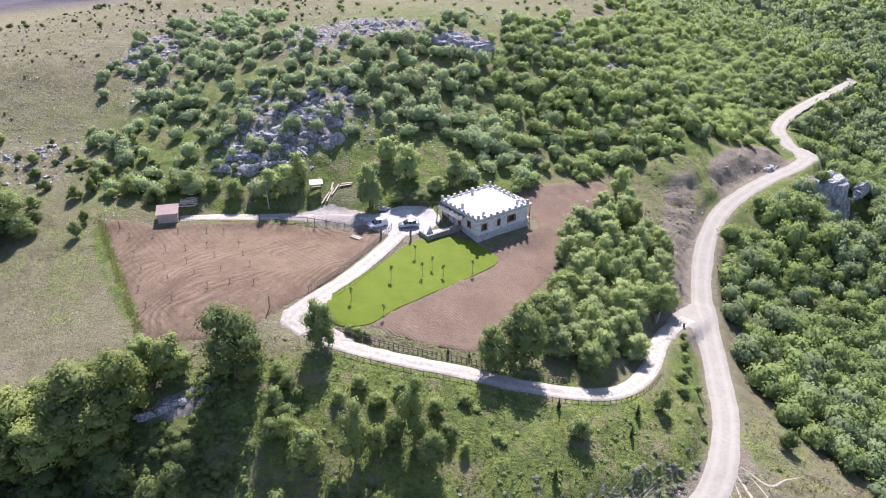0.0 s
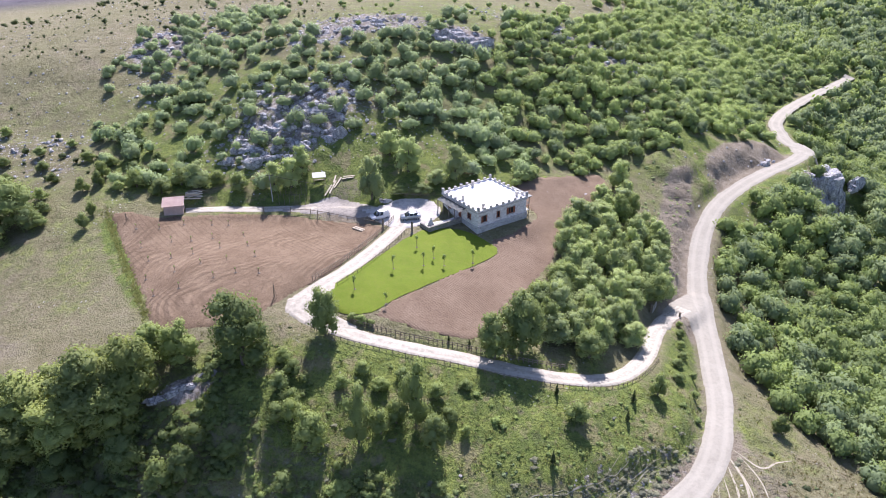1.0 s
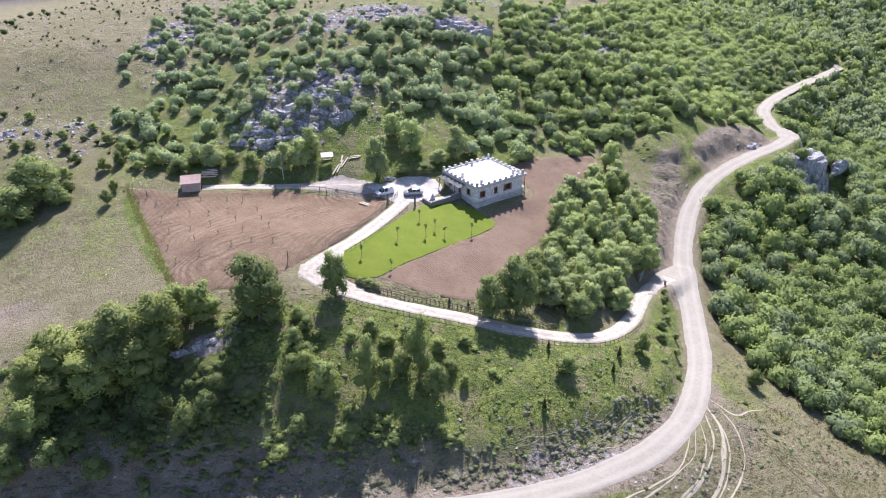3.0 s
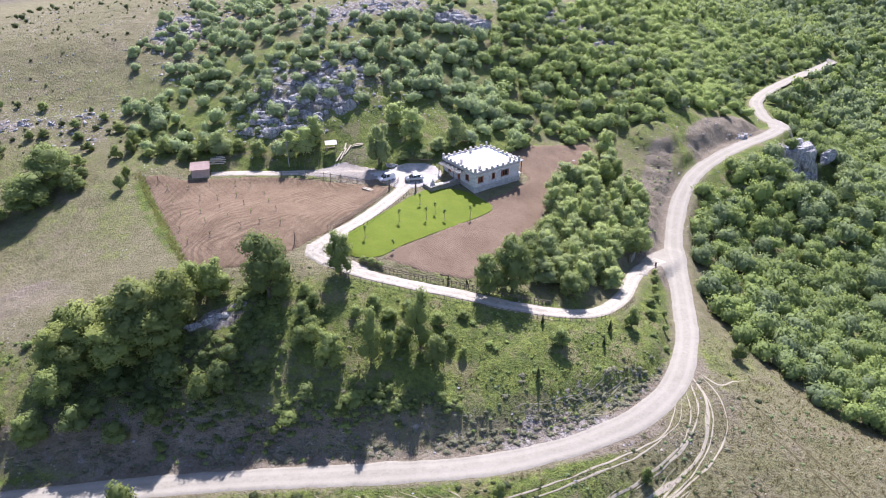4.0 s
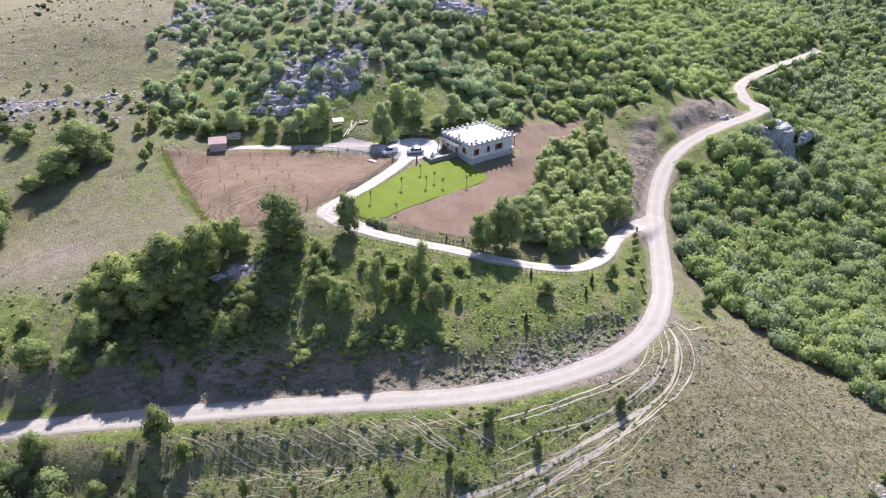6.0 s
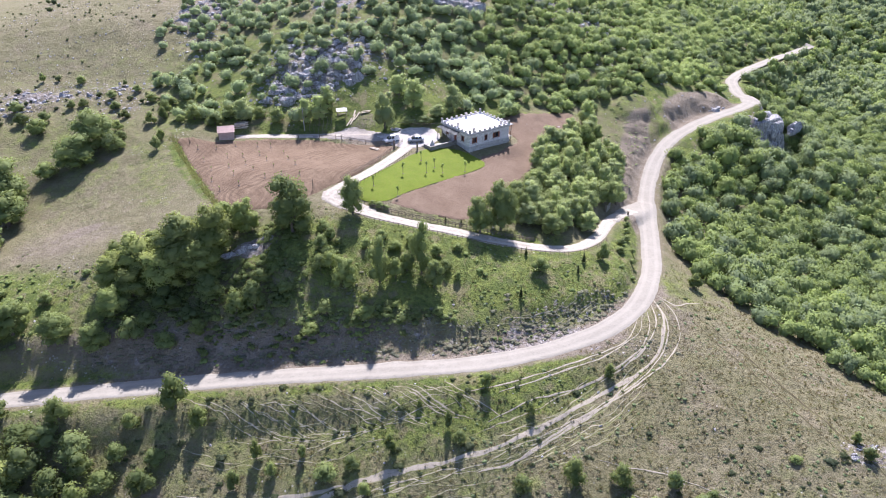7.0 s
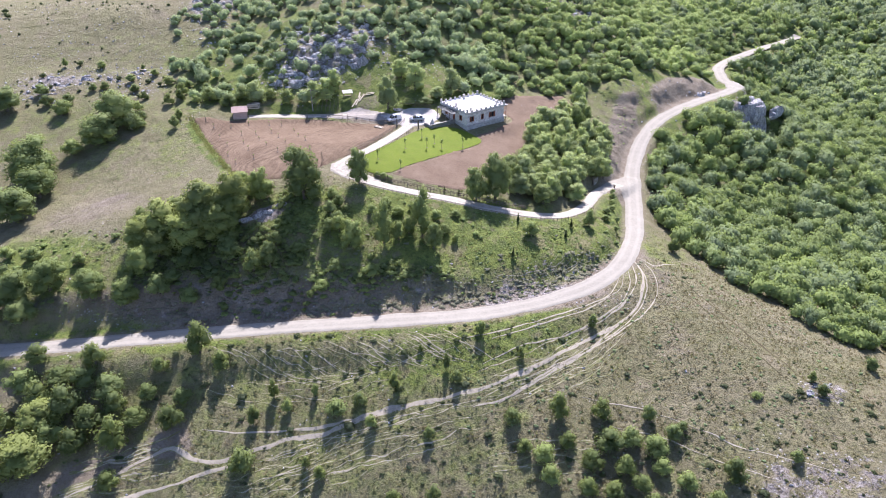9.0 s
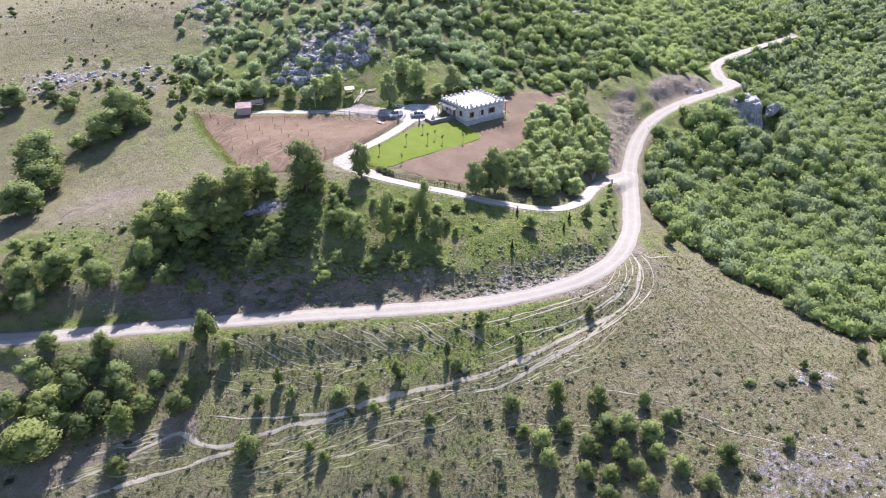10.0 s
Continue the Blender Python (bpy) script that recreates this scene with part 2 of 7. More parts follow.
def rock_material():
    """Fractured grey limestone, streaked and cracked."""
    n = Nodes("limestone")
    p = n.place()
    bent = n.node("ShaderNodeVectorMath", {0: p, 1: n.node("ShaderNodeTexNoise", {"Vector": p, "Scale": 0.7, "Detail": 3.0}).outputs["Color"]}, operation="ADD").outputs[0]
    e = n.node("ShaderNodeTexVoronoi", {"Vector": n.node("ShaderNodeMapping", {"Vector": bent, "Scale": (1.0, 1.0, 1.6)}).outputs[0], "Scale": 0.85}, feature="DISTANCE_TO_EDGE").outputs["Distance"]
    streak = n.noise(n.place((1.0, 1.0, 0.25)), 1.6, 6, 0.75)
    c = n.mix(n.ramp(streak, 0.36, 0.62), (0.25, 0.25, 0.26), (0.60, 0.595, 0.60))
    c = n.mix(n.ramp(n.noise(p, 0.5, 4, 0.65), 0.5, 0.65, 0, 0.4), c, (0.33, 0.30, 0.275))
    crack = n.ramp(e, 0.06, 0.0)
    c = n.mix(n.math("MULTIPLY", crack, 0.65), c, (0.05, 0.05, 0.052))
    high = n.math("SUBTRACT", n.math("ADD", streak, n.math("MULTIPLY", n.noise(p, 3.5, 4, 0.7), 0.5)), n.math("MULTIPLY", crack, 0.5))
    return n.surface(c, 0.95, 0, n.bump(high, 1.0, 0.4), 0.2)


def glass_material():
    n = Nodes("window_glass")
    return n.surface((0.03, 0.035, 0.04), 0.06, 0.0, None, 0.6)


GROUND = ground_material()
ROAD = gravel_material("road_gravel", (0.318, 0.30, 0.253), (0.265, 0.249, 0.208), 0.22)
DRIVE = gravel_material("drive_gravel", (0.43, 0.398, 0.336), (0.345, 0.318, 0.266), 0.5)
APRON = gravel_material("apron_gravel", (0.33, 0.305, 0.275), (0.25, 0.23, 0.205), 0.5)
YARD = gravel_material("yard_gravel", (0.50, 0.475, 0.44), (0.41, 0.388, 0.355), 0.4)
TREAD = track_material("trodden_earth", (0.36, 0.325, 0.26))
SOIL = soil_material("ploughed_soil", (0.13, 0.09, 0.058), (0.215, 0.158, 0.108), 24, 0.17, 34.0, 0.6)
TRACK = track_material("sheep_track", (0.36, 0.325, 0.255))
RUT = track_material("worn_rut", (0.09, 0.075, 0.045))
SOIL_E = soil_material("raked_soil", (0.162, 0.115, 0.08), (0.222, 0.165, 0.118), 128, 0.62, 9.0, 0.18)
LAWN = lawn_material()
LEAF = leaf_material("leaves", (0.13, 0.18, 0.08), (0.285, 0.365, 0.112), (0.40, 0.505, 0.15), 0.33)
LEAF_TREE = leaf_material("tree_leaves", (0.07, 0.105, 0.046), (0.28, 0.345, 0.118), (0.40, 0.485, 0.145), 0.31)
# hillside scrub: haze put into the leaf colour, paler and bluer
LEAF_HAZY = leaf_material("hazy_scrub_leaves", (0.21, 0.27, 0.19), (0.37, 0.455, 0.215), (0.48, 0.60, 0.26), 0.42)
LEAF_GREEN = leaf_material("hazel_leaves", (0.185, 0.25, 0.115), (0.365, 0.455, 0.15), (0.48, 0.59, 0.195), 0.38)
LEAF_COPSE = leaf_material("copse_leaves", (0.19, 0.24, 0.135), (0.41, 0.485, 0.20), (0.56, 0.66, 0.235), 0.42)
LEAF_OAK = leaf_material("oak_leaves", (0.08, 0.105, 0.042), (0.33, 0.385, 0.125), (0.46, 0.53, 0.15), 0.33)
LEAF_OLIVE = leaf_material("thorn_leaves", (0.13, 0.18, 0.105), (0.25, 0.32, 0.15), (0.38, 0.47, 0.19), 0.38)
LEAF_THORN = leaf_material("small_tree_leaves", (0.06, 0.09, 0.04), (0.20, 0.25, 0.085), (0.36, 0.43, 0.125), 0.36)
LEAF_DARK = leaf_material("dark_leaves", (0.05, 0.07, 0.034), (0.095, 0.12, 0.055), (0.24, 0.29, 0.11))
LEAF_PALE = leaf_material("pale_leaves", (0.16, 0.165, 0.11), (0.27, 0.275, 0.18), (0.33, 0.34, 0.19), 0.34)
TUFT = leaf_material("grass_blades", (0.10, 0.13, 0.04), (0.20, 0.205, 0.085), (0.32, 0.34, 0.11))
TUFT_DRY = leaf_material("dry_grass_blades", (0.12, 0.10, 0.045), (0.195, 0.162, 0.08), (0.25, 0.21, 0.095))
BARK = plain("bark", (0.10, 0.082, 0.065), (0.19, 0.165, 0.135), 4.0, 0.95, 0, 0.6, 0.03)
ROCK = rock_material()
WOOD = plain("fence_wood", (0.14, 0.115, 0.088), (0.27, 0.23, 0.175), 3.0, 0.9)
PALE_WOOD = plain("sawn_wood", (0.50, 0.43, 0.32), (0.70, 0.63, 0.50), 2.0, 0.85)
STONE = masonry_material("house_stone", (0.42, 0.40, 0.385), (0.68, 0.65, 0.625), (0.78, 0.765, 0.745), 0.46)
PLINTH = masonry_material("plinth_stone", (0.33, 0.315, 0.30), (0.54, 0.52, 0.495), (0.56, 0.545, 0.52), 0.55)
GARDEN_STONE = masonry_material("garden_wall_stone", (0.16, 0.15, 0.135), (0.32, 0.305, 0.28), (0.26, 0.25, 0.235), 0.4)
TRIM = plain("cast_stone", (0.36, 0.345, 0.32), (0.50, 0.48, 0.445), 2.0, 0.9)
MEMBRANE = plain("white_roof_coat", (0.78, 0.78, 0.77), (0.84, 0.84, 0.83), 0.6, 0.75, 0, 0.15, 0.01)
SHUTTER = plain("window_wood", (0.20, 0.065, 0.032), (0.31, 0.11, 0.052), 4.0, 0.55)
PANE = glass_material()
CONCRETE = plain("pale_concrete", (0.60, 0.585, 0.56), (0.74, 0.72, 0.69), 0.8, 0.9)
CANOPY = plain("canopy_sheet", (0.15, 0.165, 0.165), (0.22, 0.235, 0.235), 1.5, 0.7)
DARK = plain("dark_iron", (0.03, 0.03, 0.032), (0.07, 0.068, 0.065), 3.0, 0.6, 0.3)
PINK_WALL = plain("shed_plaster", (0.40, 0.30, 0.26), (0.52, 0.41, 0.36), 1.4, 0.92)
PINK_ROOF = plain("shed_roof_sheet", (0.47, 0.35, 0.32), (0.58, 0.45, 0.42), 1.2, 0.7)
PAINT_WHITE = plain("white_paint", (0.70, 0.71, 0.72), (0.78, 0.79, 0.80), 0.8, 0.25, 0, 0.02, 0.002, 0.6)
PAINT_SILVER = plain("silver_paint", (0.34, 0.37, 0.41), (0.42, 0.45, 0.49), 0.8, 0.28, 0.6, 0.02, 0.002, 0.6)
RUBBER = plain("rubber", (0.018, 0.018, 0.018), (0.035, 0.035, 0.035), 8.0, 0.85)
LAMP_GLASS = plain("lamp_glass", (0.55, 0.55, 0.55), (0.7, 0.7, 0.7), 3.0, 0.15, 0, 0.02, 0.002, 0.7)
RED_LENS = plain("red_lens", (0.30, 0.02, 0.02), (0.42, 0.03, 0.03), 3.0, 0.2, 0, 0.02, 0.002, 0.7)


# ---- the lie of the land ----
def lattice(ix, iy, seed):
    h = (ix * 374761393 + iy * 668265263 + seed * 974711) & 0x7FFFFFFF
    h = ((h ^ (h >> 13)) * 1274126177) & 0x7FFFFFFF
    return ((h ^ (h >> 16)) & 0xFFFF) / 65535.0


def value_noise(x, y, seed=0):
    x, y = np.asarray(x, float), np.asarray(y, float)
    ix, iy = np.floor(x).astype(np.int64), np.floor(y).astype(np.int64)
    u, v = x - ix, y - iy
    u, v = u * u * (3 - 2 * u), v * v * (3 - 2 * v)
    a, b = lattice(ix, iy, seed), lattice(ix + 1, iy, seed)
    c, d = lattice(ix, iy + 1, seed), lattice(ix + 1, iy + 1, seed)
    return (a * (1 - u) + b * u) * (1 - v) + (c * (1 - u) + d * u) * v


def fractal(x, y, size, octaves=4, seed=0):
    """Noise between about -1 and 1, its largest lumps of that size in metres."""
    total, weight, amp = 0.0, 0.0, 1.0
    for k in range(octaves):
        total = total + amp * (2 * value_noise(np.asarray(x) / size * 2 ** k, np.asarray(y) / size * 2 ** k, seed + k) - 1)
        weight += amp
        amp *= 0.55
    return total / weight * 1.6


def smooth(a, b, v):
    t = np.clip((np.asarray(v, float) - a) / (b - a), 0, 1)
    return t * t * (3 - 2 * t)


def blob(x, y, cx, cy, rx, ry, turn=0.0, edge=0.5):
    """1 inside an ellipse, falling softly to 0 outside it."""
    c, s = math.cos(radians(turn)), math.sin(radians(turn))
    u, v = (x - cx) * c + (y - cy) * s, -(x - cx) * s + (y - cy) * c
    return 1 - smooth(1 - edge, 1 + edge, np.hypot(u / rx, v / ry))


# heights of the broad slopes, in metres, by distance ahead (rows) and across (columns)
ACROSS = np.array([-170, -110, -70, -35, 0, 35, 65, 110, 190, 300], float)
AHEAD = np.array([15, 45, 65, 85, 110, 140, 175, 215, 300, 420], float)
LAND = np.array([
    [-37, -36, -36.2, -36, -32.4, -27.4, -21.9, -17.1, -24, -40],
    [-30.2, -25.4, -23.4, -22.1, -17.3, -17.9, -16.3, -22.1, -33, -48],
    [-25.5, -17.5, -13, -13.7, -10.7, -13.2, -15.5, -26.3, -41, -54],
    [-20.3, -12.7, -6.4, -1.3, -3.9, -9, -17.3, -29.7, -47.8, -58],
    [-12.2, -10.6, -3.4, 3, -0.6, -8.4, -18.7, -32, -51, -60],
    [-1, -2.1, 1.7, 0.2, 2, -3.9, -16.1, -29.8, -52, -60],
    [7, 5.7, 8.4, 16.5, 12.7, 1.8, -5.9, -16.6, -50, -58],
    [14, 17.5, 18.1, 25, 25.5, 17.6, 5.6, -13.2, -42, -52],
    [8, 20.2, 23.9, 23.4, 22.4, 22, 19.5, -0.7, -24.3, -36],
    [-9, 8.5, 17, 20, 21, 22, 22, 14, -10, -5]])


def hermite(stations, values, slopes, u, take):
    i = np.clip(np.searchsorted(stations, u) - 1, 0, len(stations) - 2)
    h = stations[i + 1] - stations[i]
    w = (u - stations[i]) / h
    w, h = take[0](w), take[0](h)
    return ((2 * w ** 3 - 3 * w ** 2 + 1) * take[1](values, i) + (w ** 3 - 2 * w ** 2 + w) * h * take[1](slopes, i)
            + (3 * w ** 2 - 2 * w ** 3) * take[1](values, i + 1) + (w ** 3 - w ** 2) * h * take[1](slopes, i + 1))


def tangents(stations, values):
    m = np.empty_like(values)
    m[1:-1] = (values[2:] - values[:-2]) / (stations[2:] - stations[:-2])[:, None]
    m[0], m[-1] = (values[1] - values[0]) / (stations[1] - stations[0]), (values[-1] - values[-2]) / (stations[-1] - stations[-2])
    return m


def broad(x, y):
    """The broad slopes, smoothly between the stations."""
    x, y = np.clip(x, ACROSS[0], ACROSS[-1]), np.clip(y, AHEAD[0], AHEAD[-1])
    rows = hermite(AHEAD, LAND, tangents(AHEAD, LAND), y, (lambda q: q[:, None], lambda q, i: q[i]))
    cols = rows.T
    m = tangents(ACROSS, cols)
    k = np.arange(len(x))
    return hermite(ACROSS, cols, m, x, (lambda q: q, lambda q, i: q[i, k]))


def along(points, step=0.7):
    """A smooth line through the points (x, y, z), as an array of points about a step apart."""
    p = np.array(points, float)
    p = np.vstack([2 * p[0] - p[1], p, 2 * p[-1] - p[-2]])
    out = []
    for i in range(1, len(p) - 2):
        n = max(2, int(np.linalg.norm(p[i + 1] - p[i]) / step))
        t = np.arange(n)[:, None] / n
        a, b, c, d = p[i - 1], p[i], p[i + 1], p[i + 2]
        out.append(0.5 * (2 * b + (c - a) * t + (2 * a - 5 * b + 4 * c - d) * t ** 2 + (3 * b - a - 3 * c + d) * t ** 3))
    out.append(p[-2:-1])
    return np.vstack(out)


def nearest(line, x, y):
    """Distance to a line and its height there."""
    d, z = np.full(len(x), 1e9), np.zeros(len(x))
    lo, hi = line[:, :2].min(0) - 30, line[:, :2].max(0) + 30
    inside = np.nonzero((x > lo[0]) & (x < hi[0]) & (y > lo[1]) & (y < hi[1]))[0]
    for part in np.array_split(inside, max(1, len(inside) // 15000)):
        q = np.hypot(x[part, None] - line[None, :, 0], y[part, None] - line[None, :, 1])
        k = q.argmin(1)
        d[part], z[part] = q[np.arange(len(part)), k], line[k, 2]
    return d, z


ROAD_LINE = along([
    (187, 333, -22.2), (177, 321, -21), (151, 290, -17.4), (129, 263, -14.7), (113.3, 238.5, -12), (109.2, 224.5, -11.5), (108.4, 216.4, -11.5),
    (109.6, 208.3, -11.2), (101, 197.5, -10.5), (89, 187.2, -10), (78, 176.8, -10), (69, 166, -10.3), (62.4, 154.2, -11.3),
    (57.4, 142, -12.3), (53.8, 130, -13), (51.2, 117, -13.3), (48.8, 105, -13.2), (45.8, 92.3, -12.5), (42, 82.3, -12),
    (37.8, 75.5, -11.9), (31.5, 69.6, -12.1), (24.2, 65.5, -12.4), (17.4, 62.7, -12.5), (10, 60.6, -12.6), (1, 59.2, -12.8),
    (-9, 59, -13.5), (-20.7, 59.5, -14.7), (-32.4, 59.7, -15.8), (-44, 59.3, -16.5), (-55, 58.2, -16.9)][::1])
ROAD_LINE = np.vstack([ROAD_LINE[:-1], along([(-55, 58.2, -16.9), (-66.3, 57, -17.2), (-77.6, 56.2, -18), (-89, 56, -18.7), (-120, 55.5, -20.5), (-170, 54, -24)])])
DRIVE_LINE = along([
    (51.0, 125, -12.7), (47.6, 120.7, -12), (42.8, 115.5, -10.7), (38.8, 108.8, -9.8), (35.3, 101.2, -8.9), (31.3, 95.8, -8), (27.4, 92.6, -7.2),
    (22.9, 91.3, -6.4), (17.5, 91, -5.5), (12, 91.3, -4.6), (6.9, 92, -3.7), (1.6, 92.8, -2.8), (-3.8, 93.4, -2), (-9, 94.1, -1.1),
    (-14.5, 95.2, -0.2), (-18.9, 96.5, 0.6), (-22.6, 98.2, 1.2), (-24.6, 100.4, 1.7), (-23.6, 103.2, 2), (-21.1, 107, 2.1), (-17.3, 113, 1.9), (-13.2, 121.5, 1.5),
    (-10, 129.2, 1.2), (-8, 134, 1.3), (-6.5, 138, 1.5)])
TRACK_LINE = along([(-9, 136.8, 1.5), (-12, 138.6, 1.5), (-18.6, 140.4, 1.3), (-25.6, 141.4, 0.9), (-32.6, 141.6, 0.6), (-39.4, 141.4, 0.6), (-46.3, 141.2, 0.7), (-52.8, 140.4, 0.9), (-55.3, 139.8, 1)])
ROAD_HALF, DRIVE_HALF, TRACK_HALF = 2.35, 1.75, 1.5
HOUSE_AT, HOUSE_TURN, HOUSE_W, HOUSE_D, FLOOR_Z = (6.9, 130.6), 36.0, 13.0, 12.0, 1.15
HOUSE_MID = (HOUSE_AT[0] + 5.2, HOUSE_AT[1] + 8.7)


def land(x, y):
    """Height of the ground, with the roads cut into it."""
    z = broad(x, y)
    z = z - 0.35 * np.clip(15 - y, 0, 60) - 0.02 * np.clip(15 - y, 0, 600)
    z = z - 0.05 * np.clip(-170 - x, 0, 400) + 0.10 * np.clip(y - 420, 0, 500) * smooth(60, 200, x) - 0.06 * np.clip(y - 420, 0, 400) * (1 - smooth(60, 200, x))
    z = z + 0.16 * np.clip(x - 300, 0, 700)
    far = np.hypot(x, y - 150)
    z = z + 210 * smooth(800, 2000, far) * (0.75 + 0.35 * fractal(x, y, 420, 4, 40))
    # the hillside falls away below the far stretch of road
    aside, ahead = ((x - 113) * 98 - (y - 238) * 77) / 124.6, ((x - 113) * 77 + (y - 238) * 98) / 124.6
    z = z - 7.5 * smooth(2.8, 10, aside) * (1 - smooth(25, 60, aside)) * smooth(-8, 10, ahead) * (1 - smooth(130, 170, ahead))
    wild = 1 - blob(x, y, -12, 118, 62, 36, 8, 0.18)
    z = z + wild * (0.55 * fractal(x, y, 26, 4, 3) + 0.27 * fractal(x, y, 3.4, 3, 9))
    z = z + 0.05 * fractal(x, y, 2.2, 2, 14)
    z = z - 11.0 * blob(x, y, 111, 183, 13, 8, 50, 0.5) + 2.2 * blob(x, y, 60, 177, 8, 5, 38, 0.3) + 1.0 * blob(x, y, 53, 147, 5, 26, -17) * fractal(x * 0.35 + y * 0.1, y, 2.6, 3, 36)
    # the eroded cutting above the road, with a grassy shelf on top
    d, zr = nearest(ROAD_LINE, x, y)
    above = smooth(0, 4, (y - 187.2) - (x - 89))
    cutting = blob(x, y, 81, 193, 19, 13, 45, 0.3) * above
    gully = 1.1 * fractal(x, y, 3.6, 3, 33) - 0.6
    shelf = np.maximum(z, zr + 3.4 - 0.12 * np.clip(d - 9, 0, 30))
    face = zr + (shelf - zr) * smooth(2.6, 8.6, d + gully) + 0.35 * fractal(x, y, 2.2, 2, 35)
    z = z * (1 - cutting) + cutting * face
    stony = rock_mask(x, y)
    z = z + stony * (1.3 * np.abs(fractal(x, y, 7, 4, 21)) + 0.5 * fractal(x, y, 1.9, 3, 27))
    # the yard and the house's plot
    pad = blob(x, y, *HOUSE_MID, 9.5, 8.5, HOUSE_TURN, 0.35)
    z = z * (1 - pad) + pad * (0.5 + 0.05 * (y - 138) - 0.06 * (x - 10))
    for line, half, cut in ((ROAD_LINE, ROAD_HALF, 2.4), (DRIVE_LINE, DRIVE_HALF, 2.6), (TRACK_LINE, TRACK_HALF, 2.5)):
        d, zr = nearest(line, x, y)
        off = smooth(222, 240, y)
        easy = 6.0 * (half > 2) * (1 - smooth(72, 84, y)) * smooth(-88, -78, x)
        keep = smooth(half + 0.5 + 4 * off, half + 0.5 + cut + easy + 6 * off, d)
        z = z * keep + (zr - 0.02 - 0.8 * off) * (1 - keep)
    return z


def rock_mask(x, y):
    m = 0.62 * blob(x, y, -36, 167, 20, 13, 20, 0.7) + 0.9 * blob(x, y, 5, 206, 8, 7) + 0.6 * blob(x, y, -22, 214, 22, 9) + 0.55 * blob(x, y, 40, 226, 30, 14, -20)
    m = m + 0.12 * blob(x, y, 84, 190, 16, 5, 45) + 0.9 * blob(x, y, 108, 189, 9, 6, 50) + 0.5 * blob(x, y, -84, 214, 9, 14) + 0.35 * blob(x, y, -78, 232, 14, 26) + 0.35 * blob(x, y, -77, 190, 7, 10) + 0.45 * blob(x, y, -34, 203, 12, 8)
    m = m + 0.36 * blob(x, y, -108, 169, 22, 5.5, 3) + 0.42 * blob(x, y, -126, 161, 14, 7, 10) + 0.32 * blob(x, y, -93, 159, 10, 5) + 0.5 * blob(x, y, 69, 41, 5, 3) + 0.8 * blob(x, y, -38, 83.5, 5, 2.2, 25)
    cut = smooth(-90, -70, x) * (1 - smooth(34, 46, x))
    m = m + 0.3 * cut * blob(x, y, -20, 65.5, 90, 5.2, 0, 0.3) * smooth(60.5, 63, y)
    m = m + 0.36 * blob(x, y, 24, 71.5, 18, 4.2, 33, 0.35)
    m = m + 0.45 * blob(x, y, 62, 22, 14, 8) + 0.5 * smooth(600, 900, np.hypot(x, y - 150))
    return np.clip(m, 0, 1)


def bare_mask(x, y):
    m = 0.36 * blob(x, y, -84, 98, 15, 9, 10) + 0.5 * blob(x, y, -81, 100, 4, 1.8, 15) + 0.22 * blob(x, y, -78, 92, 20, 8) + 0.5 * blob(x, y, 60, 171, 9, 2.5, 40) + 0.9 * blob(x, y, 53, 145, 4.4, 28, -17, 0.35) + 0.25 * blob(x, y, 57, 160, 5, 13, -25)
    m = m + 0.55 * blob(x, y, 46, 118, 4, 6, 10) + 0.5 * blob(x, y, -22, 146.5, 5, 5) + 0.9 * blob(x, y, 84, 190.5, 19, 7, 45, 0.25) + 0.5 * blob(x, y, 97, 202, 5, 6, 45) + 0.5 * blob(x, y, -20, 65, 85, 4) + 0.4 * blob(x, y, -38, 72, 34, 8, 4) + 0.4 * blob(x, y, 24, 71, 18, 4, 33) + 0.06 * blob(x, y, 72, 46, 34, 32) + 0.75 * blob(x, y, -17, 137.5, 12, 4, -8) + 0.15 * blob(x, y, 47, 162, 7, 9) + 0.5 * blob(x, y, 47, 76, 4, 8)
    m = m + 0.75 * blob(x, y, -49, 38, 4.5, 2.6, -20) + 0.6 * blob(x, y, -58, 35, 8, 3, 10) + 0.6 * blob(x, y, -70, 30.5, 8, 3.5, 20) + 0.4 * blob(x, y, -47, 43, 2.5, 4)
    d = nearest(ROAD_LINE, x, y)[0]
    m = m + 0.5 * (1 - smooth(2.4, 5.0, d))
    d = nearest(DRIVE_LINE, x, y)[0]
    return np.clip(m + 0.35 * (1 - smooth(1.6, 3.2, d)), 0, 1)


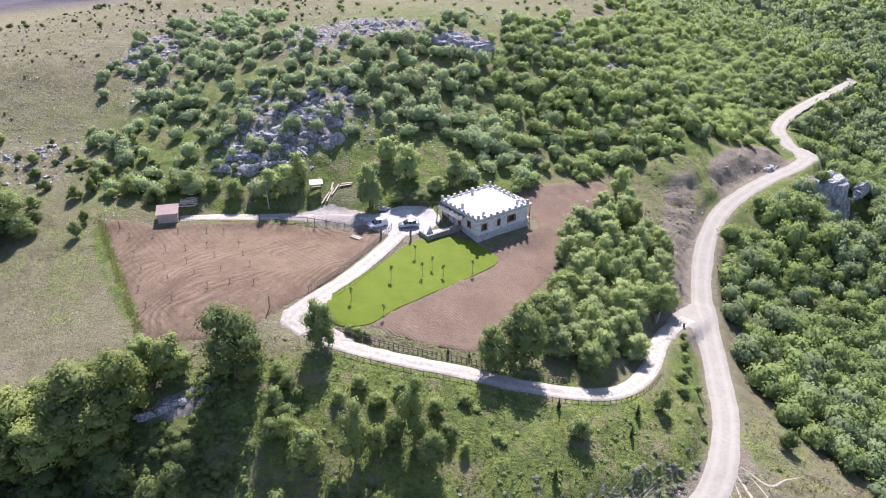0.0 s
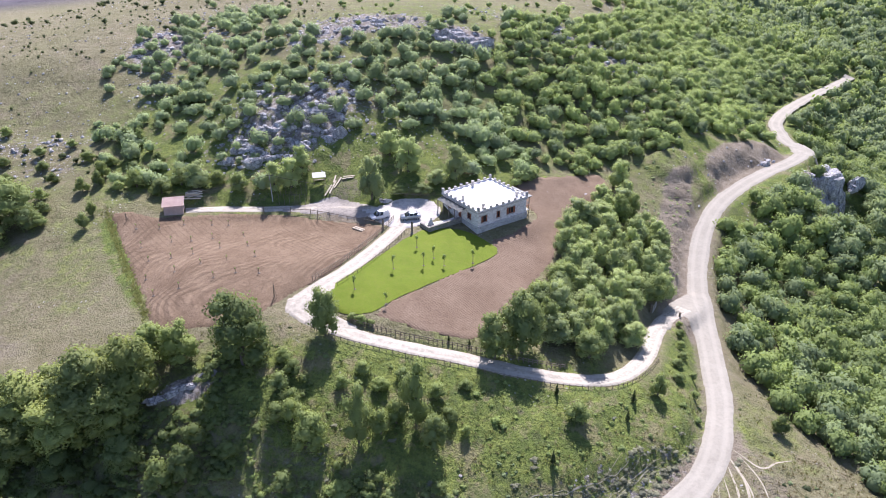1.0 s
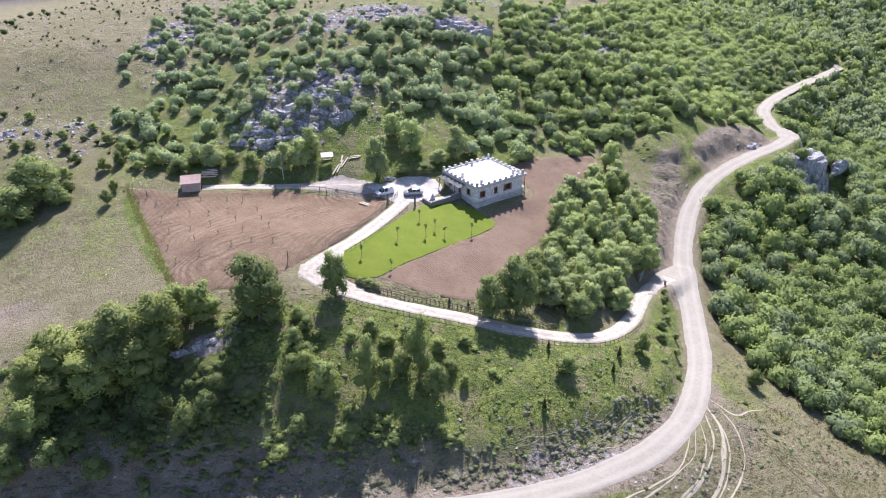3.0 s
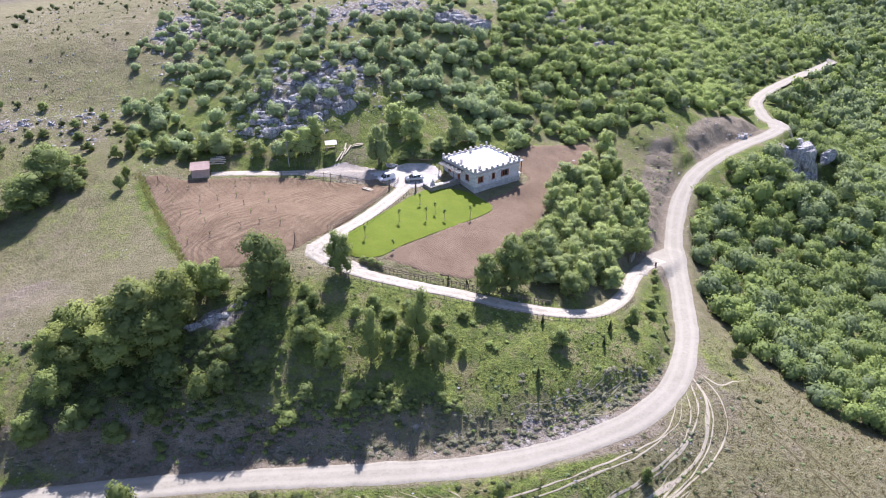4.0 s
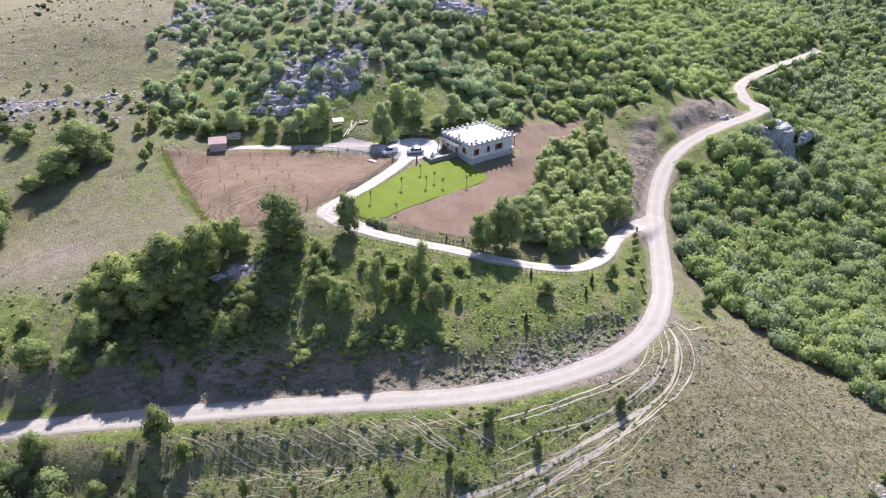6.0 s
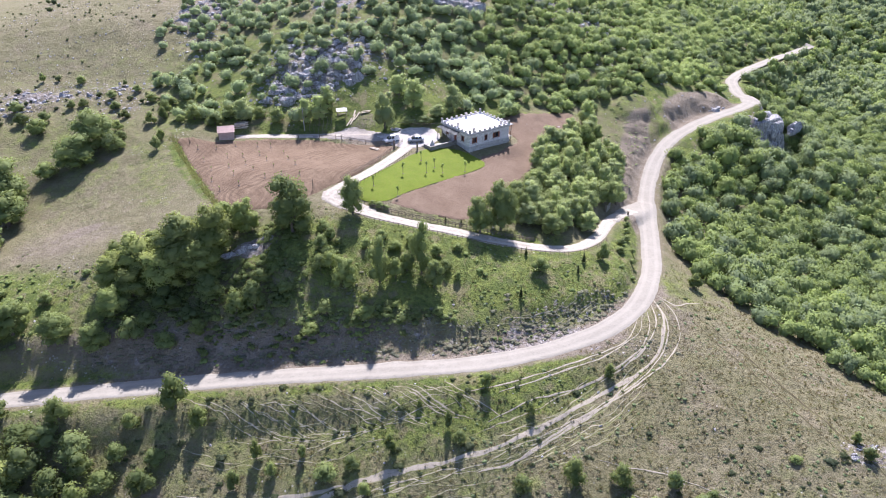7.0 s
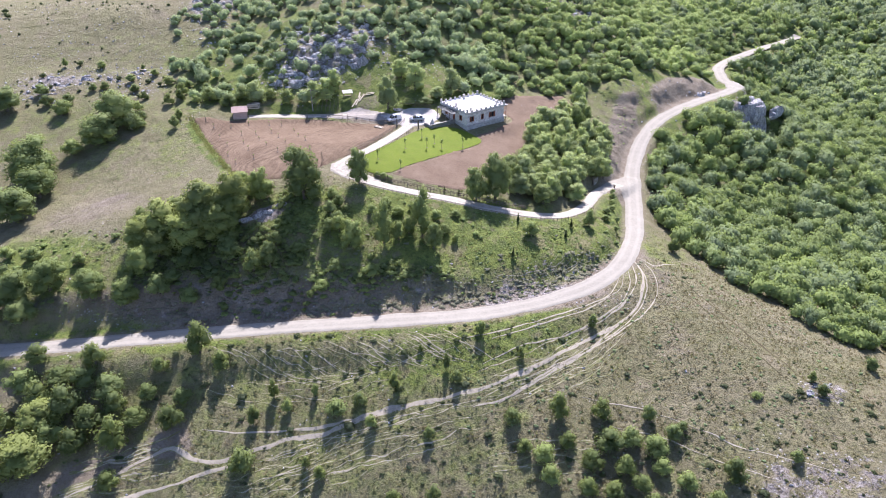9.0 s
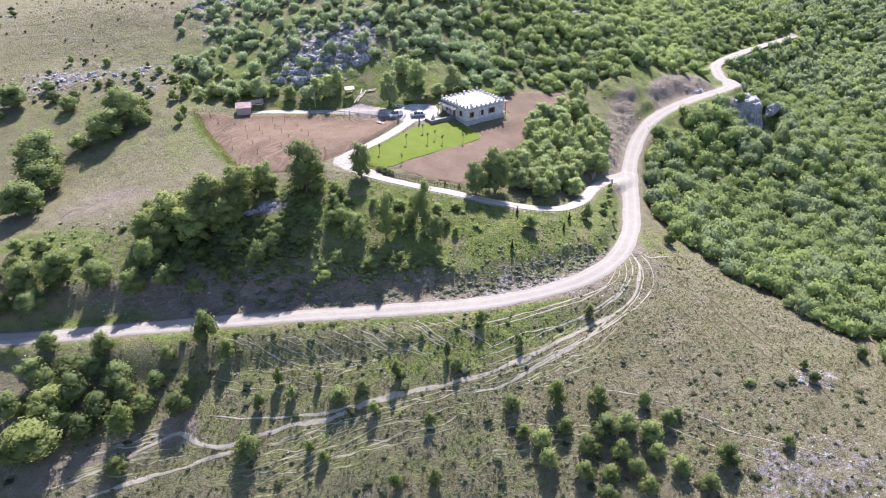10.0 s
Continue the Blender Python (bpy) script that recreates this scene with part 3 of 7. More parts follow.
def lush_mask(x, y):
    m = 0.14 + 0.66 * blob(x, y, 0, 82, 52, 15, 4) + 0.7 * blob(x, y, -24, 152, 44, 14) + 0.8 * blob(x, y, 74, 195, 13, 5.5, 45) + 0.2 * blob(x, y, -70, 125, 7, 24, 12)
    m = m + 0.5 * smooth(60, 85, x) * smooth(80, 110, y) + 0.45 * blob(x, y, 40, 210, 95, 55) + 0.3 * blob(x, y, -14, 42, 66, 20) + 0.3 * blob(x, y, 10, 52, 25, 5, 15) 
    m = m + 0.22 * blob(x, y, -105, 128, 25, 22) + 0.1 * blob(x, y, -78, 118, 20, 20) + 0.4 * blob(x, y, -75, 70, 20, 12) + 0.6 * blob(x, y, -90, 79, 15, 8, -12) + 0.45 * smooth(90, 150, x) + 0.35 * blob(x, y, -60, 175, 25, 22)
    m = m + 0.6 * blob(x, y, 42.6, 104, 3.4, 13, -20) + 0.2 * blob(x, y, -100, 168, 55, 32)
    m = m + 0.7 * blob(x, y, -61, 118.8, 23, 1.9, -60, 0.3)
    d = nearest(ROAD_LINE, x, y)[0]
    m = m + 0.5 * smooth(2.6, 3.2, d) * (1 - smooth(3.8, 5.5, d)) * (1 - smooth(58, 66, y)) * (1 - smooth(25, 40, x))
    return np.clip(m + 0.1 * blob(x, y, 52, 30, 26, 12) - 0.3 * blob(x, y, 40, 48, 24, 13, 35), 0, 1)


def lines(fine_from, fine_to, step, low, high, growth=1.13):
    mid = list(np.arange(fine_from, fine_to + step * 0.5, step))
    left, right, s = [], [], step
    v = mid[0]
    while v > low:
        s *= growth
        v -= s
        left.append(v)
    s, v = step, mid[-1]
    while v < high:
        s *= growth
        v += s
        right.append(v)
    return np.array(left[::-1] + mid + right)


GX, GY = lines(-118, 112, 0.85, -2600, 2800), lines(12, 228, 0.85, -700, 3200)
MX, MY = np.meshgrid(GX, GY)
GZ = land(MX.ravel(), MY.ravel()).reshape(MX.shape)


def ground_at(x, y):
    """Height of the ground sheet."""
    x, y = np.atleast_1d(np.asarray(x, float)), np.atleast_1d(np.asarray(y, float))
    i = np.clip(np.searchsorted(GX, x) - 1, 0, len(GX) - 2)
    j = np.clip(np.searchsorted(GY, y) - 1, 0, len(GY) - 2)
    u, v = (x - GX[i]) / (GX[i + 1] - GX[i]), (y - GY[j]) / (GY[j + 1] - GY[j])
    return GZ[j, i] * (1 - u) * (1 - v) + GZ[j, i + 1] * u * (1 - v) + GZ[j + 1, i] * (1 - u) * v + GZ[j + 1, i + 1] * u * v


def gz(x, y):
    return float(ground_at(x, y)[0])


def array_mesh(name, verts, faces, material, smooth_shading=False, attributes=(), normals=None):
    """A mesh from numpy arrays; faces all have the same number of corners."""
    me = bpy.data.meshes.new(name)
    verts, faces = np.asarray(verts, np.float32), np.asarray(faces, np.int32)
    n, k = faces.shape
    me.vertices.add(len(verts))
    me.vertices.foreach_set("co", verts.ravel())
    me.loops.add(n * k)
    me.loops.foreach_set("vertex_index", faces.ravel())
    me.polygons.add(n)
    me.polygons.foreach_set("loop_start", np.arange(0, n * k, k, dtype=np.int32))
    me.polygons.foreach_set("use_smooth", np.full(n, smooth_shading))
    for key, values in dict(attributes).items():
        me.attributes.new(key, "FLOAT", "POINT").data.foreach_set("value", np.asarray(values, np.float32))
    if normals is not None:
        me.attributes.new("custom_normal", "FLOAT_VECTOR", "POINT").data.foreach_set("vector", np.asarray(normals, np.float32).ravel())
    me.materials.append(material)
    me.update(calc_edges=True)
    return me


def sheet_faces(rows, cols):
    a = np.arange(rows - 1)[:, None] * cols + np.arange(cols - 1)[None, :]
    return np.stack([a, a + 1, a + cols + 1, a + cols], -1).reshape(-1, 4)


fx, fy = MX.ravel(), MY.ravel()
ground = new("ground", array_mesh("ground", np.stack([fx, fy, GZ.ravel()], 1), sheet_faces(*MX.shape), GROUND, True, {
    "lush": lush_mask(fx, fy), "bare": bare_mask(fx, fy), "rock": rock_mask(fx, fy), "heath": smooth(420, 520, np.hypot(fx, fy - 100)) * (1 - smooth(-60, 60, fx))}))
tagged(ground, "rough hillside of dry grass, green slopes and pale limestone", "ground", kind="structure")


def ribbon(name, line, half, material, lift, label, category, seed, crown=0.05, columns=7, ragged=0.3, level=False, steady=False):
    """A strip of road or path laid on the ground along a line of points."""
    n = len(line)
    way = np.gradient(line[:, :2], axis=0)
    way /= np.linalg.norm(way, axis=1)[:, None]
    side = np.stack([way[:, 1], -way[:, 0]], 1)
    s = np.arange(n) * 0.7
    across = np.linspace(-1, 1, columns)
    verts, worn = [], []
    for k, a in enumerate(across):
        wide = half * (1 + ragged * 0.5 * fractal(s, s * 0 + 7 * (a > 0), 6.0, 3, seed) + ragged * 0.25 * fractal(s, s * 0 + 3 * (a > 0), 1.6, 2, seed + 5)) if np.ndim(half) == 0 else half
        p = line[:, :2] + side * (a * wide)[:, None]
        z = ground_at(p[:, 0], p[:, 1]) + lift
        if level:
            z = np.maximum(z, line[:, 2] + lift * 0.6)
        z = z + crown * (1 - a * a) - 0.035 * np.exp(-((abs(a) - 0.45) / 0.14) ** 2) * (crown > 0)
        if abs(a) == 1:
            z = z - (lift * 1.3 + 0.04 if crown else 0.03)
        verts.append(np.stack([p[:, 0], p[:, 1], z], 1))
        worn.append(np.full(n, math.exp(-((abs(a) - 0.45) / 0.2) ** 2) if crown else 1.0 - a ** 4))
    v = np.stack(verts, 1).reshape(-1, 3)
    ob = new(name, array_mesh(name, v, sheet_faces(n, columns)[:, ::-1], material, True, {"worn": np.stack(worn, 1).ravel()}))
    return tagged(ob, label, category, kind="structure")


ribbon("road", ROAD_LINE, ROAD_HALF, ROAD, 0.10, "pale gravel road winding along the hillside", "road", 61, columns=13, ragged=0.16, level=True)
ribbon("driveway", DRIVE_LINE[6:], DRIVE_HALF, DRIVE, 0.13, "white gravel driveway leading up to the house", "driveway", 71, columns=11, ragged=0.14, level=True)
ribbon("farm_track", TRACK_LINE, TRACK_HALF, DRIVE, 0.09, "pale stony track between field and trees", "track", 81, columns=9, ragged=0.25, level=True)


def trodden(points, half, seed, material=TREAD, label="narrow trodden earth path across the grass"):
    line = along([(x, y, 0) for x, y in points])
    ends = np.sin(np.linspace(0.0, math.pi, len(line))) ** 0.4
    s = np.arange(len(line)) * 0.7
    wide = np.maximum(0.05, 0.95 * half * ends * (1 + 0.5 * fractal(s, s * 0, 5.0, 3, seed)))
    wiggle = 0.55 * fractal(s, s * 0 + 2, 9.0, 3, seed + 3)
    line[:, 1] += wiggle
    return ribbon("footpath", line, wide, material, 0.05, label, "path", seed, crown=0.0, columns=5)


trodden([(43.0, 80), (43.6, 74), (42.5, 69), (40.6, 64.8), (35.6, 59.3), (29.2, 55), (23.1, 51.3), (16.2, 47.2), (9.6, 44.2), (2.2, 42), (-6.2, 40.9), (-14.4, 39.4),
         (-19.7, 38.1), (-28.9, 36.9), (-35, 35.4), (-42.6, 34.8), (-49.6, 36.7), (-59.3, 31.8), (-70.9, 27.5)], 0.6, 101)
trodden([(40.8, 76), (40.0, 70), (37.2, 64.5), (31, 59.5), (25, 55.8), (17, 52), (8, 48)], 0.22, 111)
trodden([(39.6, 74), (37.6, 68.5), (33.2, 64), (26, 60), (19, 56.5), (10, 52.6)], 0.2, 121)
trodden([(42.2, 78), (41.6, 71), (38.6, 65.5), (33.5, 60.4), (28, 56.6)], 0.26, 131)
trodden([(44.6, 80), (46.2, 74), (45.2, 67.5), (41.2, 61.5), (35, 56.5), (27, 51), (18, 45.5), (10, 40.8)], 0.24, 141)
trodden([(44, 82), (47, 78), (50.5, 80), (53.5, 81.2)], 0.24, 151)
trodden([(43.4, 79), (43.9, 72), (42, 66), (38.2, 60.5), (33, 55.5), (25, 50), (16, 45)], 0.2, 171)
trodden([(38.4, 73), (35.5, 67), (29.5, 62.6), (22, 59), (14, 55.8), (4, 53)], 0.16, 176)
trodden([(35.6, 59.3), (28, 52), (20, 46.5), (12, 41.9), (6, 39.9)], 0.28, 161)
trodden([(-11.9, 39.6), (-23.9, 38.5), (-32.8, 38.9), (-43.8, 40.1)], 0.3, 181)
trodden([(-34.7, 35.2), (-43.5, 31.9), (-53.2, 29.6), (-64.8, 25.3)], 0.45, 191)
trodden([(26, 42.5), (37, 39.1), (45.5, 34.6), (51.8, 30.6), (59, 27.6), (66, 24)], 0.16, 201)
trodden([(30, 36.9), (40, 33), (48, 28.5), (56, 24.5)], 0.13, 211)


def tracks(first, last, count, half, seed):
    """A family of narrow sheep tracks between two guide lines, wavering and broken, joined into one sheet."""
    r = random.Random(seed)
    verts, faces, worn, at = [], [], [], 0
    for k in range(count):
        w = (k + r.uniform(-0.4, 0.4)) / max(1, count - 1)
        pts = [(ax + (bx - ax) * w, ay + (by - ay) * w + r.uniform(-0.35, 0.35), 0) for (ax, ay), (bx, by) in zip(first, last)]
        line = along(pts, 0.6)
        n = len(line)
        lo, hi = int(n * r.uniform(0, 0.28)), int(n * r.uniform(0.72, 1.0))
        line = line[lo:hi]
        n = len(line)
        s = np.arange(n) * 0.6
        line[:, 1] += 1.0 * fractal(s, s * 0 + k, 6.5, 4, seed + k)
        wide = 1.6 * half * r.uniform(0.7, 1.3) * (1 + 0.6 * fractal(s, s * 0 + k, 3.0, 3, seed + 50 + k)) * np.sin(np.linspace(0.03, math.pi - 0.03, n)) ** 0.35
        wide = np.maximum(wide, 0.02)
        way = np.gradient(line[:, :2], axis=0)
        way /= np.linalg.norm(way, axis=1)[:, None]
        side = np.stack([way[:, 1], -way[:, 0]], 1)
        for a, drop in ((-1, 0.03), (0, 0.0), (1, 0.03)):
            p = line[:, :2] + side * (a * wide)[:, None]
            verts.append(np.stack([p[:, 0], p[:, 1], ground_at(p[:, 0], p[:, 1]) + 0.05 - drop], 1))
        ring = np.arange(n - 1)
        for a in (0, 1):
            faces.append(at + np.stack([a * n + ring, a * n + ring + 1, (a + 1) * n + ring + 1, (a + 1) * n + ring], 1)[:, ::-1])
        fade = np.minimum(1, 3 * np.sin(np.linspace(0, math.pi, n))) * r.uniform(0.5, 0.9)
        worn.append(np.concatenate([0 * fade, fade, 0 * fade]))
        at += 3 * n
    ob = new("sheep_tracks", array_mesh("sheep_tracks", np.vstack(verts), np.vstack(faces), TRACK, True, {"worn": np.concatenate(worn)}))
    return tagged(ob, "pale narrow sheep tracks worn across the slope", "path", kind="structure")


tracks([(-47, 55.5), (-40, 53), (-33.6, 50.2), (-28, 47.5), (-20, 46)], [(-1, 55.8), (2, 54), (5, 52), (8, 50), (12, 48.6)], 30, 0.075, 411)
tracks([(-52, 46.5), (-38, 43.4), (-30, 42.8), (-19, 43.3), (-8.7, 46), (6, 49.5)], [(-50, 53.5), (-38, 50.5), (-25, 49.5), (-12, 51.5), (0, 54), (12, 56)], 5, 0.075, 431)
tracks([(-45, 24.1), (-33.4, 25.8), (-26.5, 27.4), (-13.8, 31.2), (0, 33.7), (13.9, 36)], [(-45.6, 34), (-35.7, 34.6), (-22.8, 36.7), (-10, 39.1), (6, 41.8), (20, 47)], 13, 0.085, 451)
tracks([(-72.5, 25.2), (-62.1, 29.6), (-51.8, 31.3), (-44.5, 32.9)], [(-71.2, 32.4), (-61.6, 36.3), (-51.8, 38.5), (-43.9, 41.2)], 8, 0.14, 471)
tracks([(12, 65.6), (20, 68.4), (28, 72.6), (35, 79)], [(6, 69), (16, 71.6), (25, 76.6), (31, 83)], 7, 0.06, 541)
tracks([(2, 26.8), (11.9, 28.6), (23.9, 28.5), (33.9, 25.8)], [(6, 32.2), (15.9, 34), (27.9, 33.3), (38, 31)], 5, 0.1, 481)
tracks([(12, 37.6), (22, 41.9), (32, 47.5), (40, 55)], [(2, 44.5), (14, 48.5), (25, 55), (36, 64)], 13, 0.08, 491)

trodden([(50.5, 76), (54.5, 68), (59, 59), (63, 51), (67, 43), (70, 36)], 0.28, 221, RUT, "dark worn rut running down the dry slope")
trodden([(49, 74), (52.5, 66), (57, 57), (61, 49), (64.5, 41)], 0.16, 231, RUT, "dark worn rut running down the dry slope")


def patch(name, outline, material, lift, label, category, seed, relief=0.04, step=0.9, wobble=0.25, sunk=None):
    """A field or lawn laid on the ground inside an outline."""
    edge = along([(x, y, 0) for x, y in outline + outline[:1]], 1.2)[:-1]
    s = np.arange(len(edge))
    edge[:, 0] += wobble * fractal(s * 1.2, s * 0, 4.0, 3, seed)
    edge[:, 1] += wobble * fractal(s * 1.2, s * 0 + 9, 4.0, 3, seed + 1)
    bm = bmesh.new()
    bm.faces.new([bm.verts.new((x, y, 0)) for x, y, _ in edge])
    for axis in (0, 1):
        for c in np.arange(edge[:, axis].min() + 0.37, edge[:, axis].max(), step):
            co, no = [0, 0, 0], [0, 0, 0]
            co[axis], no[axis] = c, 1
            bmesh.ops.bisect_plane(bm, geom=bm.verts[:] + bm.edges[:] + bm.faces[:], plane_co=co, plane_no=no)
    p = np.array([v.co for v in bm.verts])
    rim = np.array([v.is_boundary for v in bm.verts])
    z = ground_at(p[:, 0], p[:, 1]) + lift + relief * fractal(p[:, 0], p[:, 1], 1.8, 3, seed + 2) - rim * (lift + 0.06 if sunk is None else sunk)
    for v, h in zip(bm.verts, z):
        v.co.z = h
    bmesh.ops.triangulate(bm, faces=bm.faces[:])
    for f in bm.faces:
        f.smooth = True
        if f.normal.z < 0:
            f.normal_flip()
    me = bpy.data.meshes.new(name)
    bm.to_mesh(me)
    bm.free()
    me.materials.append(material)
    return tagged(new(name, me), label, category, kind="structure")


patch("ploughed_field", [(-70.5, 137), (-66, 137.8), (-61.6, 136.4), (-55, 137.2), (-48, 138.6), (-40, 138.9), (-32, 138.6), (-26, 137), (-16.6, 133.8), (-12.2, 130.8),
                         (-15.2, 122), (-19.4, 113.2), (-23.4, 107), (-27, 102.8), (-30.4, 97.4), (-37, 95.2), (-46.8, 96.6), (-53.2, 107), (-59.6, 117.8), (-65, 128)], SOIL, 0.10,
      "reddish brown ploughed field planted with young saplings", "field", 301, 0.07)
patch("raked_field", [(-11.8, 100.2), (-7.8, 105.7), (1.9, 115.4), (10.4, 123.9), (9.6, 128.4), (13, 131), (17.8, 136.4), (19.8, 139.8), (16.8, 145.4), (14.4, 149.2), (20.5, 154.4), (28, 159.2), (37.2, 164.6), (40, 161), (36.5, 152.5),
                      (31, 143.5), (25, 133.5), (20.6, 122.5), (14, 112), (8.2, 102.5), (5.6, 97.6), (-2.5, 97.8)], SOIL_E, 0.10,
      "reddish brown raked earth plot beside the lawn", "field", 311, 0.05)
patch("lawn", [(-19.0, 107.6), (-13.2, 116.8), (-6.0, 128.6), (-3.6, 130.4), (1.6, 131.6), (5.6, 130.4), (9.2, 127.4), (10.6, 124.2), (2.0, 115.2), (-7.9, 105.5), (-12.2, 100.6), (-16.8, 99.8), (-19.6, 102.2)], LAWN, 0.13,
      "bright green mown lawn with young trees", "lawn", 321, 0.03, 0.9, 0.15, 0.03)
patch("road_fork", [(40.6, 111.2), (41.6, 115.4), (43.4, 119.6), (46.4, 123.6), (49.4, 127), (51.4, 128), (51.2, 122), (49.8, 115.4), (48.6, 113.6), (47.4, 117.4), (45.9, 118.4), (44.2, 115.2), (42.6, 111.4)], ROAD, 0.15,
      "pale gravel fork where drive and road meet", "road", 371, 0.02, 0.9, 0.12)
patch("lay_by", [(104.5, 202), (108, 203.5), (112.5, 203), (114.8, 206), (114.6, 211), (112, 215.5), (109.5, 217), (107, 213)], ROAD, 0.12,
      "wide gravel lay-by at the road bend", "road", 351, 0.03)
patch("drive_corner", [(-26.4, 102.4), (-24.2, 105.4), (-21.0, 109), (-18.9, 107), (-19.4, 101.9), (-17.2, 99.4), (-13.6, 97.0), (-17.2, 95.2), (-22.6, 96.4), (-26.2, 98.8)], DRIVE, 0.15,
      "wide pale gravel corner of the drive", "driveway", 361, 0.02)
patch("yard", [(-15.5, 136), (-17.5, 139.2), (-10.5, 142.4), (-4.5, 142.6), (-0.6, 139.4), (-1.4, 135.6), (-4.2, 132.4), (-7.0, 131.0), (-11.2, 131.4)], YARD, 0.16,
      "pale gravel yard where the cars are parked", "yard", 331, 0.02)
patch("gravel_apron", [(-14.6, 136.4), (-14.6, 140.6), (-17.6, 142.6), (-21.5, 144.2), (-25.6, 145.2), (-31.4, 143.4), (-35.5, 142.2), (-35.5, 140.4), (-30, 139.2), (-24.6, 138.2), (-18.6, 136.2)], APRON, 0.13,
      "pale gravel apron beside the track", "yard", 341, 0.03)


# ---- helpers for things ----
def thing(name, at=(0, 0, 0), turn=0.0):
    ob = new(name)
    ob.empty_display_size = 0.3
    ob.matrix_basis = pose(*at, 0, 0, turn)
    return ob


def part(name, bm, material, parent, label="", smooth_shading=False):
    """One mesh object under a thing or a part, in the parent's space."""
    me = bpy.data.meshes.new(name)
    if smooth_shading:
        for f in bm.faces:
            f.smooth = True
    bm.to_mesh(me)
    bm.free()
    me.materials.append(material)
    ob = new(name, me)
    ob.parent = parent
    return tagged(ob, label)


def share(name, me, parent, m, label=""):
    """Another object on a mesh that is there already."""
    ob = new(name, me)
    ob.parent = parent
    ob.matrix_basis = m
    return tagged(ob, label)


def box(bm, x0, y0, z0, x1, y1, z1, bevel=0.0):
    made = bmesh.ops.create_cube(bm, size=1.0, matrix=Matrix.LocRotScale(((x0 + x1) / 2, (y0 + y1) / 2, (z0 + z1) / 2), None, (abs(x1 - x0), abs(y1 - y0), abs(z1 - z0))))
    if bevel:
        edges = list({e for v in made["verts"] for e in v.link_edges})
        bmesh.ops.bevel(bm, geom=edges, offset=bevel, segments=1, affect="EDGES")
    return bm


def one_box(x0, y0, z0, x1, y1, z1, bevel=0.0):
    return box(bmesh.new(), x0, y0, z0, x1, y1, z1, bevel)


def tube(bm, a, b, r0, r1=None, sides=8, cap=True):
    a, b = Vector(a), Vector(b)
    d = b - a
    m = Matrix.Translation((a + b) / 2) @ d.to_track_quat("Z", "Y").to_matrix().to_4x4()
    bmesh.ops.create_cone(bm, cap_ends=cap, segments=sides, radius1=r0, radius2=r0 if r1 is None else r1, depth=d.length, matrix=m)
    return bm


def one_tube(a, b, r0, r1=None, sides=8):
    return tube(bmesh.new(), a, b, r0, r1, sides)


def wall(length, height, thick, holes, along_x=True):
    """A wall from the origin along x, its outer face at y = 0, with openings (x0, z0, x1, z1) through it."""
    xs = sorted({0.0, length, *[h[0] for h in holes], *[h[2] for h in holes]})
    zs = sorted({0.0, height, *[h[1] for h in holes], *[h[3] for h in holes]})
    bm = bmesh.new()
    grid = {}

    def vert(i, j, side):
        if (i, j, side) not in grid:
            grid[i, j, side] = bm.verts.new((xs[i], thick * side, zs[j]))
        return grid[i, j, side]

    def solid(i, j):
        if not (0 <= i < len(xs) - 1 and 0 <= j < len(zs) - 1):
            return False
        cx, cz = (xs[i] + xs[i + 1]) / 2, (zs[j] + zs[j + 1]) / 2
        return not any(h[0] < cx < h[2] and h[1] < cz < h[3] for h in holes)

    for i in range(len(xs) - 1):
        for j in range(len(zs) - 1):
            if not solid(i, j):
                continue
            bm.faces.new([vert(i, j, 0), vert(i + 1, j, 0), vert(i + 1, j + 1, 0), vert(i, j + 1, 0)])
            bm.faces.new([vert(i, j + 1, 1), vert(i + 1, j + 1, 1), vert(i + 1, j, 1), vert(i, j, 1)])
            for di, dj, q in ((-1, 0, ((i, j + 1), (i, j))), (1, 0, ((i + 1, j), (i + 1, j + 1))), (0, -1, ((i, j), (i + 1, j))), (0, 1, ((i + 1, j + 1), (i, j + 1)))):
                if not solid(i + di, j + dj):
                    (a, b), (c, d) = q
                    bm.faces.new([vert(c, d, 0), vert(a, b, 0), vert(a, b, 1), vert(c, d, 1)])
    bmesh.ops.recalc_face_normals(bm, faces=bm.faces[:])
    return bm


